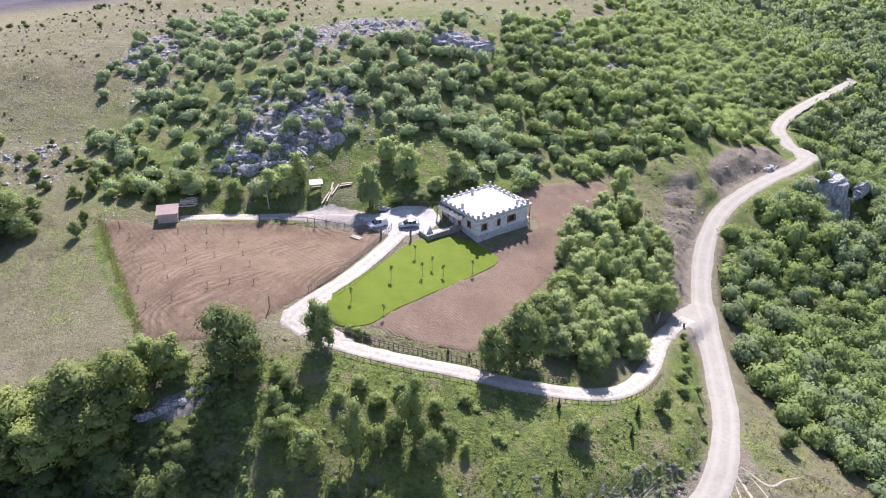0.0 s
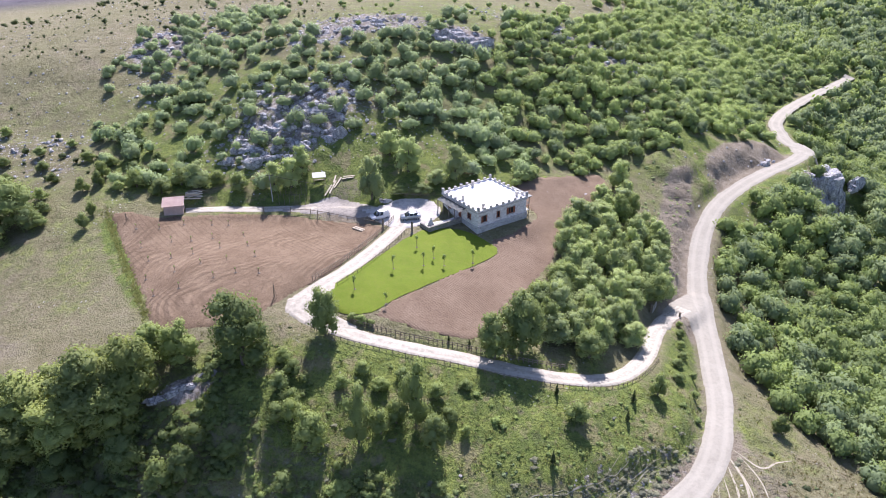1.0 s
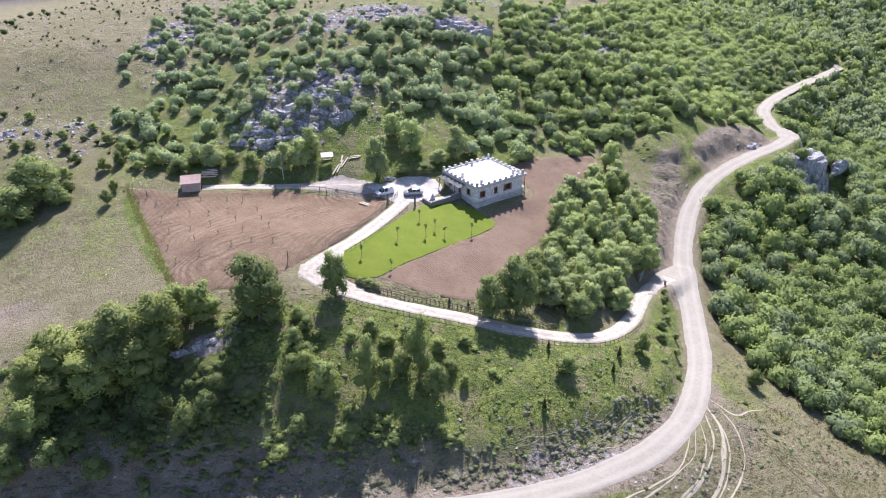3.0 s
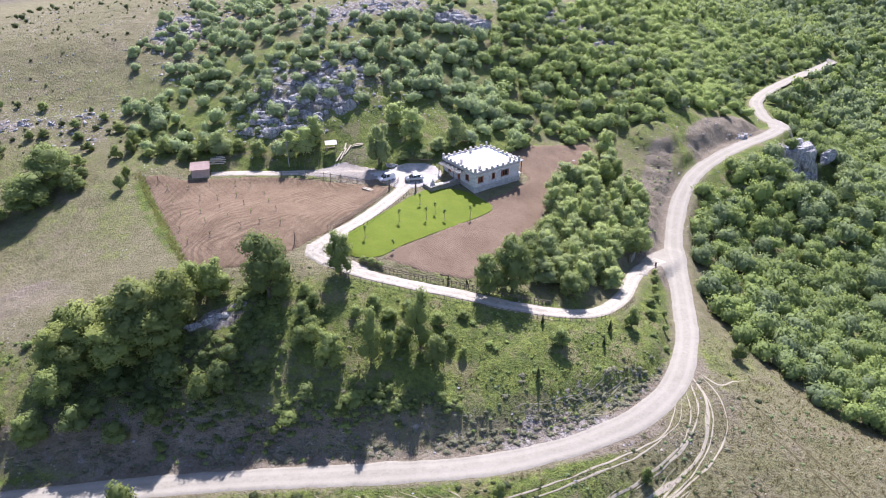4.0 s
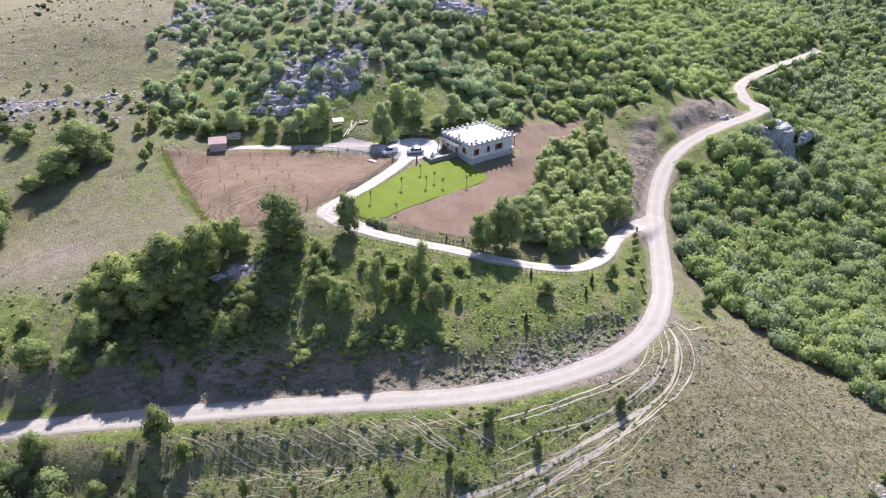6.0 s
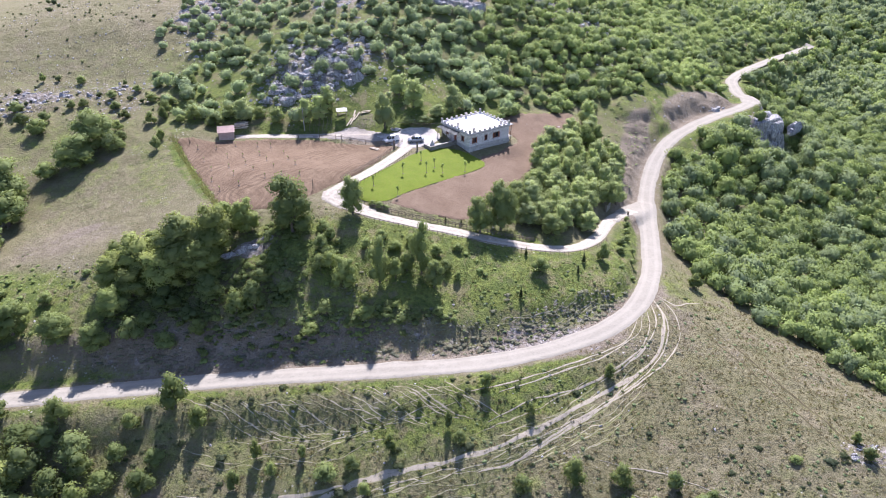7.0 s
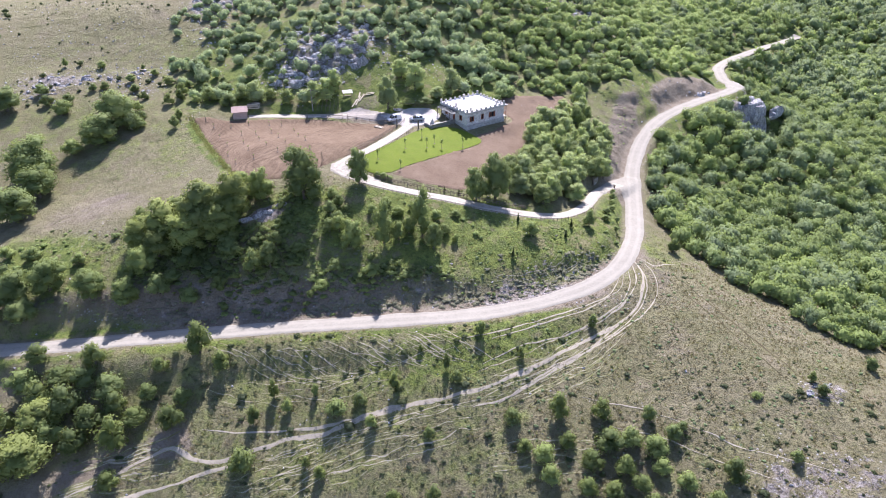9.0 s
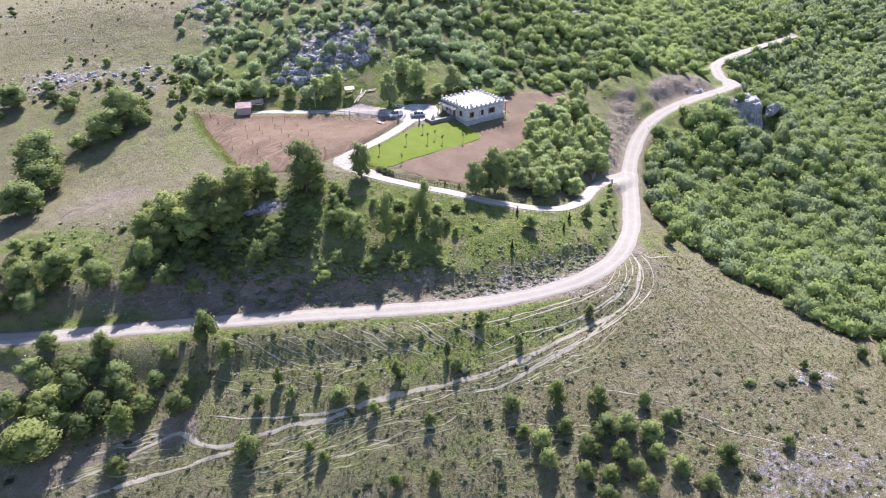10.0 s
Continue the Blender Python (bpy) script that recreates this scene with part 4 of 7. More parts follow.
# ---- the house ----
def house():
    base = thing("house", (*HOUSE_AT, FLOOR_Z), HOUSE_TURN)
    W, D, T, H = HOUSE_W, HOUSE_D, 0.4, 3.3
    # plinth on sloping ground
    plinth = bmesh.new()
    box(plinth, -0.22, -0.22, -2.6, W + 0.22, D + 0.22, 0.35, 0.05)
    part("plinth", plinth, PLINTH, base, "grey rough stone plinth")
    front = [(0.9, 1.0, 2.4, 2.45), (4.9, 1.0, 5.8, 2.45), (7.6, 1.0, 9.9, 2.45)]
    west = [(1.5, 1.0, 2.6, 2.4), (5.0, 0.1, 6.1, 2.3), (8.2, 1.0, 9.4, 2.4)]
    east = [(3.0, 0.1, 4.2, 2.3), (7.0, 1.0, 8.4, 2.4)]
    back = [(2.5, 1.0, 3.8, 2.4), (8.5, 1.0, 9.8, 2.4)]
    sides = (("front", W, front, pose(0, 0, 0.1)), ("east", D - 2 * T, east, pose(W, T, 0.1, 0, 0, 90)), ("back", W, back, pose(W, D, 0.1, 0, 0, 180)), ("west", D - 2 * T, west, pose(0, D - T, 0.1, 0, 0, -90)))
    for side, length, holes, m in sides:
        w = part("wall", wall(length, H, T, holes), STONE, base, "pale rough stone wall")
        w.matrix_basis = m
        for k, (x0, z0, x1, z1) in enumerate(holes):
            door = z0 < 0.5
            unit = new("door" if door else "window")
            unit.parent = base
            unit.matrix_basis = m
            tagged(unit, "brown wooden door" if door else "brown wooden window with open shutters")
            f = bmesh.new()
            r = 0.09
            for a, b, c, d in ((x0, z0, x0 + r, z1), (x1 - r, z0, x1, z1), (x0 + r, z1 - r, x1 - r, z1), (x0 + r, z0, x1 - r, z0 + r), ((x0 + x1) / 2 - 0.04, z0 + r, (x0 + x1) / 2 + 0.04, z1 - r)):
                box(f, a, 0.10, b, c, 0.20, d)
            part("frame", f, SHUTTER, unit)
            part("pane", one_box(x0 + r, 0.145, z0 + r, x1 - r, 0.155, z1 - r), SHUTTER if door else PANE, unit)
            if not door:
                part("sill", one_box(x0 - 0.12, -0.12, z0 - 0.09, x1 + 0.12, 0.1, z0 - 0.003, 0.01), TRIM, unit)
                part("lintel", one_box(x0 - 0.15, -0.03, z1 + 0.003, x1 + 0.15, 0.09, z1 + 0.2, 0.01), TRIM, unit)
                wide = (x1 - x0) * 0.24
                for a in (x0 - 0.02, x1 - wide + 0.02):
                    s = bmesh.new()
                    box(s, a, -0.05, z0 + 0.02, a + wide, -0.01, z1 - 0.02)
                    for q in range(7):
                        zz = z0 + 0.12 + q * (z1 - z0 - 0.25) / 7
                        box(s, a + 0.03, -0.07, zz, a + wide - 0.03, -0.052, zz + 0.1)
                    part("shutter", s, SHUTTER, unit)
    top = 0.1 + H
    part("roof_slab", one_box(-0.28, -0.28, top, W + 0.28, D + 0.28, top + 0.22, 0.02), TRIM, base, "pale cast roof slab")
    part("roof_coat", one_box(0.12, 0.12, top + 0.225, W - 0.12, D - 0.12, top + 0.29), MEMBRANE, base, "bright white coated flat roof")
    # parapet with battlements
    z0, z1, z2 = top + 0.22, top + 0.56, top + 0.99
    for a, b, c, d in ((-0.2, -0.2, W + 0.2, 0.1), (-0.2, D - 0.1, W + 0.2, D + 0.2), (-0.2, 0.102, 0.1, D - 0.102), (W - 0.1, 0.102, W + 0.2, D - 0.102)):
        part("parapet", one_box(a, b, z0, c, d, z1, 0.02), STONE, base)
    merlon = bmesh.new()
    box(merlon, -0.26, -0.18, 0, 0.26, 0.18, 0.38, 0.03)
    box(merlon, -0.31, -0.22, 0.38, 0.31, 0.22, 0.46, 0.02)
    first = part("merlon", merlon, TRIM, base, "cast stone battlement block")
    me = first.data
    spots = []
    for i in range(9):
        for y in (-0.05, D + 0.05):
            spots.append((0.05 + i * (W - 0.1) / 8, y, 0))
    for i in range(1, 8):
        for x in (-0.05, W + 0.05):
            spots.append((x, i * D / 8, 90))
    rng = random.Random(5)
    for k, (x, y, turn) in enumerate(spots):
        m = pose(x, y, z1 + 0.003, 0, 0, turn + rng.uniform(-2, 2))
        if k == 0:
            first.matrix_basis = m
        else:
            share("merlon", me, base, m)
    for x, y, h in ((0.05, -0.05, 0.45), (W - 0.05, -0.05, 0.5), (0.05, D + 0.05, 0.35), (W - 0.05, D + 0.05, 0.4)):
        part("corner_block", one_box(x - 0.24, y - 0.24, z2 + 0.04, x + 0.24, y + 0.24, z2 + 0.04 + h, 0.04), TRIM, base)
    for x, y, h in ((2.0, 0.9, 1.05), (7.4, 11.2, 1.2), (11.6, 1.6, 0.95), (1.2, 6.6, 1.0)):
        c = bmesh.new()
        box(c, x - 0.24, y - 0.24, top + 0.292, x + 0.24, y + 0.24, top + 0.29 + h, 0.02)
        box(c, x - 0.32, y - 0.32, top + 0.29 + h, x + 0.32, y + 0.32, top + 0.37 + h, 0.02)
        part("chimney", c, TRIM, base, "short square chimney")
    # porch canopy to the west, on posts
    canopy = bmesh.new()
    vs = [canopy.verts.new(p) for p in ((-1.9, 3.6, 2.9), (-0.3, 3.6, 3.3), (-0.3, 11.6, 3.3), (-1.9, 11.6, 2.9))]
    canopy.faces.new(vs)
    bmesh.ops.solidify(canopy, geom=canopy.faces[:], thickness=0.12)
    part("porch_roof", canopy, CANOPY, base, "grey-green sloping porch roof")
    for y in (5.6, 7.5, 9.5, 11.4):
        part("porch_post", one_box(-1.82, y - 0.08, 0.0, -1.66, y + 0.08, 2.82, 0.01), WOOD, base)
        rafter = bmesh.new()
        tube(rafter, (-1.9, y, 2.74), (-0.42, y, 3.1), 0.06, 0.06, 4)
        part("rafter", rafter, WOOD, base)
    # balcony on the east side with roof, post and curled railing
    part("balcony_floor", one_box(W + 0.14, 1.0, -0.16, W + 1.9, 6.0, 0.0, 0.02), CONCRETE, base)
    part("balcony_roof", one_box(W + 0.29, 0.6, top - 0.32, W + 2.2, 6.4, top - 0.18, 0.02), CANOPY, base, "flat grey balcony roof")
    for y in (1.1, 5.9):
        part("balcony_post", one_tube((W + 1.82, y, -2.0), (W + 1.82, y, top - 0.33), 0.07, 0.07, 10), DARK, base)
    rail = bmesh.new()
    tube(rail, (W + 1.82, 1.1, 1.0), (W + 1.82, 5.9, 1.0), 0.04)
    tube(rail, (W + 0.2, 1.1, 1.0), (W + 1.82, 1.1, 1.0), 0.04)
    part("handrail", rail, SHUTTER, base)
    for k in range(15):
        y = 1.25 + k * 0.31
        part("baluster", one_tube((W + 1.82, y, 0.0), (W + 1.82, y, 1.0), 0.025, 0.025, 5), SHUTTER, base)
    for k in range(4):
        part("baluster", one_tube((W + 0.4 + k * 0.36, 1.1, 0.0), (W + 0.4 + k * 0.36, 1.1, 1.0), 0.025, 0.025, 5), SHUTTER, base)
    for k, (h, r) in enumerate(((1.55, 0.42), (1.5, 0.22))):
        ring = bmesh.new()
        for q in range(14):
            a0, a1 = 2 * math.pi * q / 14, 2 * math.pi * (q + 1) / 14
            tube(ring, (W + 1.2 + r * math.cos(a0), 1.06, h + r * math.sin(a0)), (W + 1.2 + r * math.cos(a1), 1.06, h + r * math.sin(a1)), 0.035, 0.035, 5)
        part("scroll", ring, TRIM, base, "white curled ironwork")
    return tagged(base, "single-storey stone house with battlements and a bright white flat roof", "house")


house()


def terrace():
    base = thing("terrace", (*HOUSE_AT, FLOOR_Z), HOUSE_TURN)
    part("paving", one_box(-8.2, 5.4, -1.2, -0.15, 14.0, -0.02, 0.03), CONCRETE, base, "bright pale concrete paving")
    part("retaining_wall", one_box(-8.6, 4.95, -1.8, -0.3, 5.38, 0.72, 0.03), GARDEN_STONE, base, "low dark stone retaining wall")
    part("coping", one_box(-8.65, 4.88, 0.723, -0.3, 5.44, 0.80, 0.02), GARDEN_STONE, base)
    part("side_wall", one_box(-8.6, 5.39, -1.6, -8.21, 8.2, 0.7, 0.03), GARDEN_STONE, base)
    return tagged(base, "raised pale concrete terrace with a low stone wall", "terrace")


terrace()


def local_house(x, y, z=0.0):
    p = pose(*HOUSE_AT, FLOOR_Z, 0, 0, HOUSE_TURN) @ Vector((x, y, z))
    return tuple(p)


def ornament():
    at = local_house(-7.2, 6.2, -0.02)
    base = thing("garden_ornament", at, HOUSE_TURN)
    part("foot", one_box(-0.6, -0.6, 0, 0.6, 0.6, 0.55, 0.06), PLINTH, base)
    bm = bmesh.new()
    bmesh.ops.create_cone(bm, cap_ends=True, segments=4, radius1=0.75, radius2=0.1, depth=1.4, matrix=pose(0, 0, 1.26, 0, 0, 45))
    bmesh.ops.bevel(bm, geom=bm.edges[:], offset=0.04, segments=1, affect="EDGES")
    part("spire", bm, PLINTH, base)
    part("cap", one_box(-0.13, -0.13, 1.94, 0.13, 0.13, 2.14, 0.04), TRIM, base)
    return tagged(base, "grey stone garden ornament with a pointed top", "ornament")


ornament()


# ---- sheds and yard things ----
def shed():
    x, y = -58.9, 137.0
    base = thing("shed", (x, y, gz(x, y) - 0.15), 14)
    W, D, H = 3.9, 3.3, 2.2
    for name, m, length, holes in (("wall", pose(0, 0, 0), W, []), ("wall", pose(W, 0.2, 0, 0, 0, 90), D - 0.4, [(0.8, 0.0, 1.7, 1.9)]), ("wall", pose(W, D, 0, 0, 0, 180), W, []), ("wall", pose(0, D - 0.2, 0, 0, 0, -90), D - 0.4, [])):
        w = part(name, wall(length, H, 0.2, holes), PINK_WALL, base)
        w.matrix_basis = m
    d = part("door", one_box(0.83, 0.07, 0.02, 1.67, 0.12, 1.87, 0.01), WOOD, base, "brown plank door")
    d.matrix_basis = pose(W, 0.2, 0, 0, 0, 90)
    bm = bmesh.new()
    vs = [bm.verts.new(p) for p in ((-0.3, -0.35, H + 0.02), (W + 0.3, -0.35, H + 0.02), (W + 0.3, D + 0.35, H + 0.55), (-0.3, D + 0.35, H + 0.55))]
    bm.faces.new(vs)
    bmesh.ops.solidify(bm, geom=bm.faces[:], thickness=-0.10)
    part("roof", bm, PINK_ROOF, base, "faded pink sheet roof")
    for k in range(8):
        xx = -0.2 + k * (W + 0.4) / 7
        part("roof_rib", one_tube((xx, -0.35, H + 0.135), (xx, D + 0.35, H + 0.67), 0.015, 0.015, 5), PINK_ROOF, base)
    return tagged(base, "small plastered shed with a faded pink roof", "shed")


shed()


def log_pile():
    x, y = -54.6, 144.4
    base = thing("log_pile", (x, y, gz(x, y)), 8)
    rng = random.Random(3)
    for k in range(22):
        r = rng.uniform(0.13, 0.2)
        a, b = rng.uniform(-2.0, -1.2), rng.uniform(0.9, 1.9)
        yy, zz = rng.uniform(-1.2, 1.2), 0.2 + 0.27 * (k % 4) + rng.uniform(-0.02, 0.05)
        part("log", one_tube((a, yy, zz), (b, yy + rng.uniform(-1.2, 1.2), zz + rng.uniform(-0.05, 0.1)), r, r * 0.85, 8), PALE_WOOD if k % 7 else WOOD, base)
    return tagged(base, "heap of pale sawn logs beside the track", "log pile")


log_pile()


def shelter():
    x, y = -27.8, 149.0
    base = thing("open_shelter", (x, y, gz(x, y)), 12)
    for px, py in ((-1.2, -0.95), (1.2, -0.95), (-1.2, 0.95), (1.2, 0.95)):
        part("post", one_box(px - 0.06, py - 0.06, -0.3, px + 0.06, py + 0.06, 1.72 + 0.1 * (py > 0)), WOOD, base)
    bm = bmesh.new()
    bm.faces.new([bm.verts.new(p) for p in ((-1.45, -1.2, 1.70), (1.45, -1.2, 1.70), (1.45, 1.2, 1.97), (-1.45, 1.2, 1.97))])
    bmesh.ops.solidify(bm, geom=bm.faces[:], thickness=-0.08)
    part("roof", bm, MEMBRANE, base, "white sheet roof")
    part("bench", one_box(-1.2, 0.3, 0.4, 1.2, 0.75, 0.47, 0.01), WOOD, base)
    return tagged(base, "small open shelter with a white roof on wooden posts", "shelter")


shelter()


def plank(x, y, length, turn, rise=0.0):
    base = thing("plank", (x, y, gz(x, y) + 0.16 + rise), turn)
    part("board", one_box(-length / 2, -0.16, -0.05, length / 2, 0.16, 0.05, 0.01), PALE_WOOD, base)
    return tagged(base, "long pale sawn board lying on the bank", "plank", "loose boards")


for k, (x, y, length, turn) in enumerate(((-24.6, 147.2, 4.0, 72), (-25.5, 146.4, 3.2, 64), (-23.6, 148.4, 3.4, 66), (-21.4, 149.6, 2.6, 6), (-21.2, 150.1, 2.6, 3), (-24.4, 149.6, 2.2, 82))):
    o = plank(x, y, length, turn, 0.05)
    o.rotation_euler.y = math.atan2(gz(x - length / 2 * math.cos(radians(turn)), y - length / 2 * math.sin(radians(turn))) - gz(x + length / 2 * math.cos(radians(turn)), y + length / 2 * math.sin(radians(turn))), length)


def pole(x, y, h, lean=0.0):
    base = thing("utility_pole", (x, y, gz(x, y)))
    part("mast", one_tube((0, 0, -0.3), (lean, 0, h), 0.12, 0.08, 10), TRIM, base)
    part("crossarm", one_box(lean - 0.7, -0.05, h - 0.5, lean + 0.7, 0.05, h - 0.4), WOOD, base)
    for s in (-0.6, 0.6):
        part("insulator", one_tube((lean + s, 0, h - 0.4), (lean + s, 0, h - 0.22), 0.05, 0.035, 8), LAMP_GLASS, base)
    return tagged(base, "pale slender utility pole", "utility pole")


pole(-37.6, 144.6, 6.6, -0.15)


def cable(points, sag, label):
    curve = bpy.data.curves.new("cable", "CURVE")
    curve.dimensions, curve.bevel_depth, curve.bevel_resolution = "3D", 0.028, 1
    s = curve.splines.new("POLY")
    a, b = Vector(points[0]), Vector(points[1])
    n = 14
    s.points.add(n)
    for k in range(n + 1):
        t = k / n
        p = a.lerp(b, t)
        s.points[k].co = (p.x, p.y, p.z - sag * 4 * t * (1 - t), 1)
    curve.materials.append(DARK)
    ob = new("cable", curve)
    return tagged(ob, label, "cable")


top_z = gz(-37.6, 144.6) + 6.2
cable(((-37.75, 144.6, top_z), (-58, 141.5, gz(-58, 141.5) + 2.6)), 0.6, "thin dark cable sagging from pole to shed")
cable(((-37.75, 144.6, top_z), local_house(-0.2, 11.5, 3.4)), 1.1, "thin dark cable sagging from pole to house")


def stakes():
    base = thing("vine_frame", (-33.6, 143.6, gz(-33.6, 143.6)))
    k = 0
    for i in range(6):
        for j in range(2):
            x, y = -2.4 + i * 1.15, j * 2.2
            z = gz(-33.6 + x, 143.6 + y) - gz(-33.6, 143.6)
            part("stake", one_tube((x, y, z - 0.2), (x, y, z + 2.6), 0.045, 0.04, 6), WOOD, base)
    for j in range(2):
        z0, z1 = gz(-36.0, 143.6 + 2.2 * j), gz(-33.6 + 3.35, 143.6 + 2.2 * j)
        z = gz(-33.6, 143.6)
        part("wire", one_tube((-2.4, 2.2 * j, z0 - z + 2.4), (3.35, 2.2 * j, z1 - z + 2.4), 0.02, 0.02, 5), DARK, base)
    return tagged(base, "frame of thin weathered stakes among the trees", "vine frame")


stakes()


# ---- cars ----
def loft(bm, sections):
    """Skin over closed rings of equal length."""
    rings = [[bm.verts.new(p) for p in ring] for ring in sections]
    n = len(rings[0])
    for a, b in zip(rings, rings[1:]):
        for k in range(n):
            bm.faces.new((a[k], a[(k + 1) % n], b[(k + 1) % n], b[k]))
    bm.faces.new(rings[0][::-1])
    bm.faces.new(rings[-1])
    bmesh.ops.recalc_face_normals(bm, faces=bm.faces[:])


def car(x, y, turn, paint, length, high, boxy, label):
    base = thing("car", (x, y, gz(x, y) + 0.14), turn)
    L, half = length, 0.86
    shell = bmesh.new()
    rings = []
    for u, low, belt, wide in ((-0.5, 0.42, 0.62, 0.80), (-0.48, 0.30, 0.86, 0.94), (-0.40, 0.24, 0.92, 1.0), (-0.15, 0.22, 0.95, 1.0), (0.15, 0.22, 0.94, 1.0), (0.28, 0.22, 0.90, 1.0), (0.42, 0.24, 0.80, 0.97), (0.48, 0.30, 0.70, 0.90), (0.5, 0.40, 0.56, 0.74)):
        w = half * wide
        rings.append([(u * L, -w * 0.9, low), (u * L, -w, low + 0.16), (u * L, -w, belt - 0.12), (u * L, -w * 0.92, belt), (u * L, w * 0.92, belt), (u * L, w, belt - 0.12), (u * L, w, low + 0.16), (u * L, w * 0.9, low)])
    loft(shell, rings)
    part("body", shell, paint, base, "", True)
    cabin = bmesh.new()
    rear = -0.47 if boxy else -0.36
    rings = []
    for u, z, w in ((rear, 0.90, 0.80), (rear + 0.045, high - 0.10, 0.66), (rear + 0.10, high, 0.62), (0.05, high, 0.62), (0.10, high - 0.05, 0.64), (0.29, 0.88, 0.80)):
        rings.append([(u * L, -0.80, 0.86), (u * L, -w, z - 0.02), (u * L, -w * 0.9, z), (u * L, w * 0.9, z), (u * L, w, z - 0.02), (u * L, 0.80, 0.86)])
    loft(cabin, rings)
    part("cabin_glass", cabin, PANE, base, "dark car windows", True)
    roof = bmesh.new()
    loft(roof, [[(u * L, -w, z - 0.02), (u * L, -w * 0.85, z + 0.025), (u * L, w * 0.85, z + 0.025), (u * L, w, z - 0.02)] for u, z, w in ((rear + 0.06, high - 0.06, 0.64), (rear + 0.11, high + 0.005, 0.62), (0.05, high + 0.005, 0.62), (0.09, high - 0.03, 0.63))])
    part("roof", roof, paint, base, "", True)
    for u in (rear + 0.02, -0.14, 0.07):
        for s in (-1, 1):
            p = bmesh.new()
            tube(p, (u * L + 0.10, s * 0.80, 0.90), (u * L + (0.0 if u < 0 else -0.1), s * 0.655, high - 0.03), 0.05, 0.045, 5)
            part("pillar", p, paint, base)
    if boxy:
        for s in (-1, 1):
            part("side_panel", one_box(rear * L + 0.08, s * 0.70, 0.88, -0.14 * L, s * 0.815, high - 0.1, 0.03), paint, base)
    for u in (-0.31, 0.32):
        for s in (-1, 1):
            wheel = new("wheel")
            wheel.parent = base
            wheel.matrix_basis = pose(u * L, s * 0.78, 0.31 - 0.14, 90, 0, 0)
            tyre = bmesh.new()
            bmesh.ops.create_cone(tyre, cap_ends=True, segments=18, radius1=0.31, radius2=0.31, depth=0.2)
            bmesh.ops.bevel(tyre, geom=[e for e in tyre.edges if len(e.link_faces) == 2 and any(len(f.verts) > 4 for f in e.link_faces)], offset=0.04, segments=1, affect="EDGES")
            part("tyre", tyre, RUBBER, wheel)
            rim = bmesh.new()
            bmesh.ops.create_cone(rim, cap_ends=True, segments=14, radius1=0.19, radius2=0.19, depth=0.215)
            part("rim", rim, PAINT_SILVER, wheel)
    for s in (-1, 1):
        part("headlight", one_box(0.465 * L, s * 0.50, 0.56, 0.493 * L, s * 0.70, 0.68, 0.02), LAMP_GLASS, base)
        part("tail_light", one_box(-0.492 * L, s * 0.58, 0.62, -0.468 * L, s * 0.76, 0.80, 0.02), RED_LENS, base)
        part("mirror", one_box(0.15 * L, s * 0.85, 0.93, 0.19 * L, s * 1.0, 1.05, 0.02), paint, base)
    part("bumper", one_box(0.478 * L, -0.66, 0.30, 0.508 * L, 0.66, 0.46, 0.03), RUBBER, base)
    return tagged(base, label, "car", "parked cars")


car(-13.3, 135.3, 208, PAINT_WHITE, 4.05, 1.7, True, "white panel-sided small van parked on gravel")
car(-6.9, 134.7, 192, PAINT_SILVER, 4.2, 1.46, False, "blue-grey saloon car parked on gravel")


# ---- fences, gates and posts ----
def fence(line, spacing, height, label, seed, rails=2, slim=False):
    """Wooden fence along a line of (x, y): posts with rails between them."""
    pts = along([(x, y, 0) for x, y in line], 0.25)
    keep = [pts[0]]
    for p in pts:
        if math.hypot(p[0] - keep[-1][0], p[1] - keep[-1][1]) >= spacing:
            keep.append(p)
    x0, y0 = keep[0][0], keep[0][1]
    z0 = gz(x0, y0)
    base = thing("fence", (x0, y0, z0))
    rng = random.Random(seed)
    post = bmesh.new()
    r = 0.055 if slim else 0.075
    tube(post, (0, 0, -0.3), (0, 0, height - 0.08), r, r * 0.9, 6)
    tube(post, (0, 0, height - 0.08), (0, 0, height + 0.03), r * 0.9, r * 0.25, 6)
    rail = one_box(0, -0.025, -0.05, 1, 0.025, 0.05)
    first, bar = None, None
    for k, p in enumerate(keep):
        z = gz(p[0], p[1]) - z0
        m = pose(p[0] - x0, p[1] - y0, z, rng.uniform(-3, 3), rng.uniform(-3, 3), rng.uniform(0, 90))
        if first is None:
            first = part("post", post, WOOD, base)
            first.matrix_basis = m
        else:
            share("post", first.data, base, m)
        if k + 1 < len(keep):
            q = keep[k + 1]
            for h in ((0.42, 0.85) if rails == 2 else (0.7,)):
                a = Vector((p[0] - x0, p[1] - y0, z + h * height + rng.uniform(-0.03, 0.03)))
                b = Vector((q[0] - x0, q[1] - y0, gz(q[0], q[1]) - z0 + h * height + rng.uniform(-0.03, 0.03)))
                d = b - a
                m = Matrix.Translation(a) @ d.to_track_quat("X", "Z").to_matrix().to_4x4() @ Matrix.Diagonal((d.length, 1, 1, 1))
                if bar is None:
                    bar = part("rail", rail, WOOD, base)
                    bar.matrix_basis = m
                else:
                    share("rail", bar.data, base, m)
    return tagged(base, label, "fence", "fences along the drive")


def offset_line(line, distance, a, b, step=4):
    """Points beside a dense line, from its a-th to its b-th part."""
    n = len(line)
    seg = line[int(a * (n - 1)):int(b * (n - 1)) + 1]
    way = np.gradient(seg[:, :2], axis=0)
    way /= np.linalg.norm(way, axis=1)[:, None]
    p = seg[:, :2] + np.stack([way[:, 1], -way[:, 0]], 1) * distance
    return [tuple(q) for q in p[::step]]


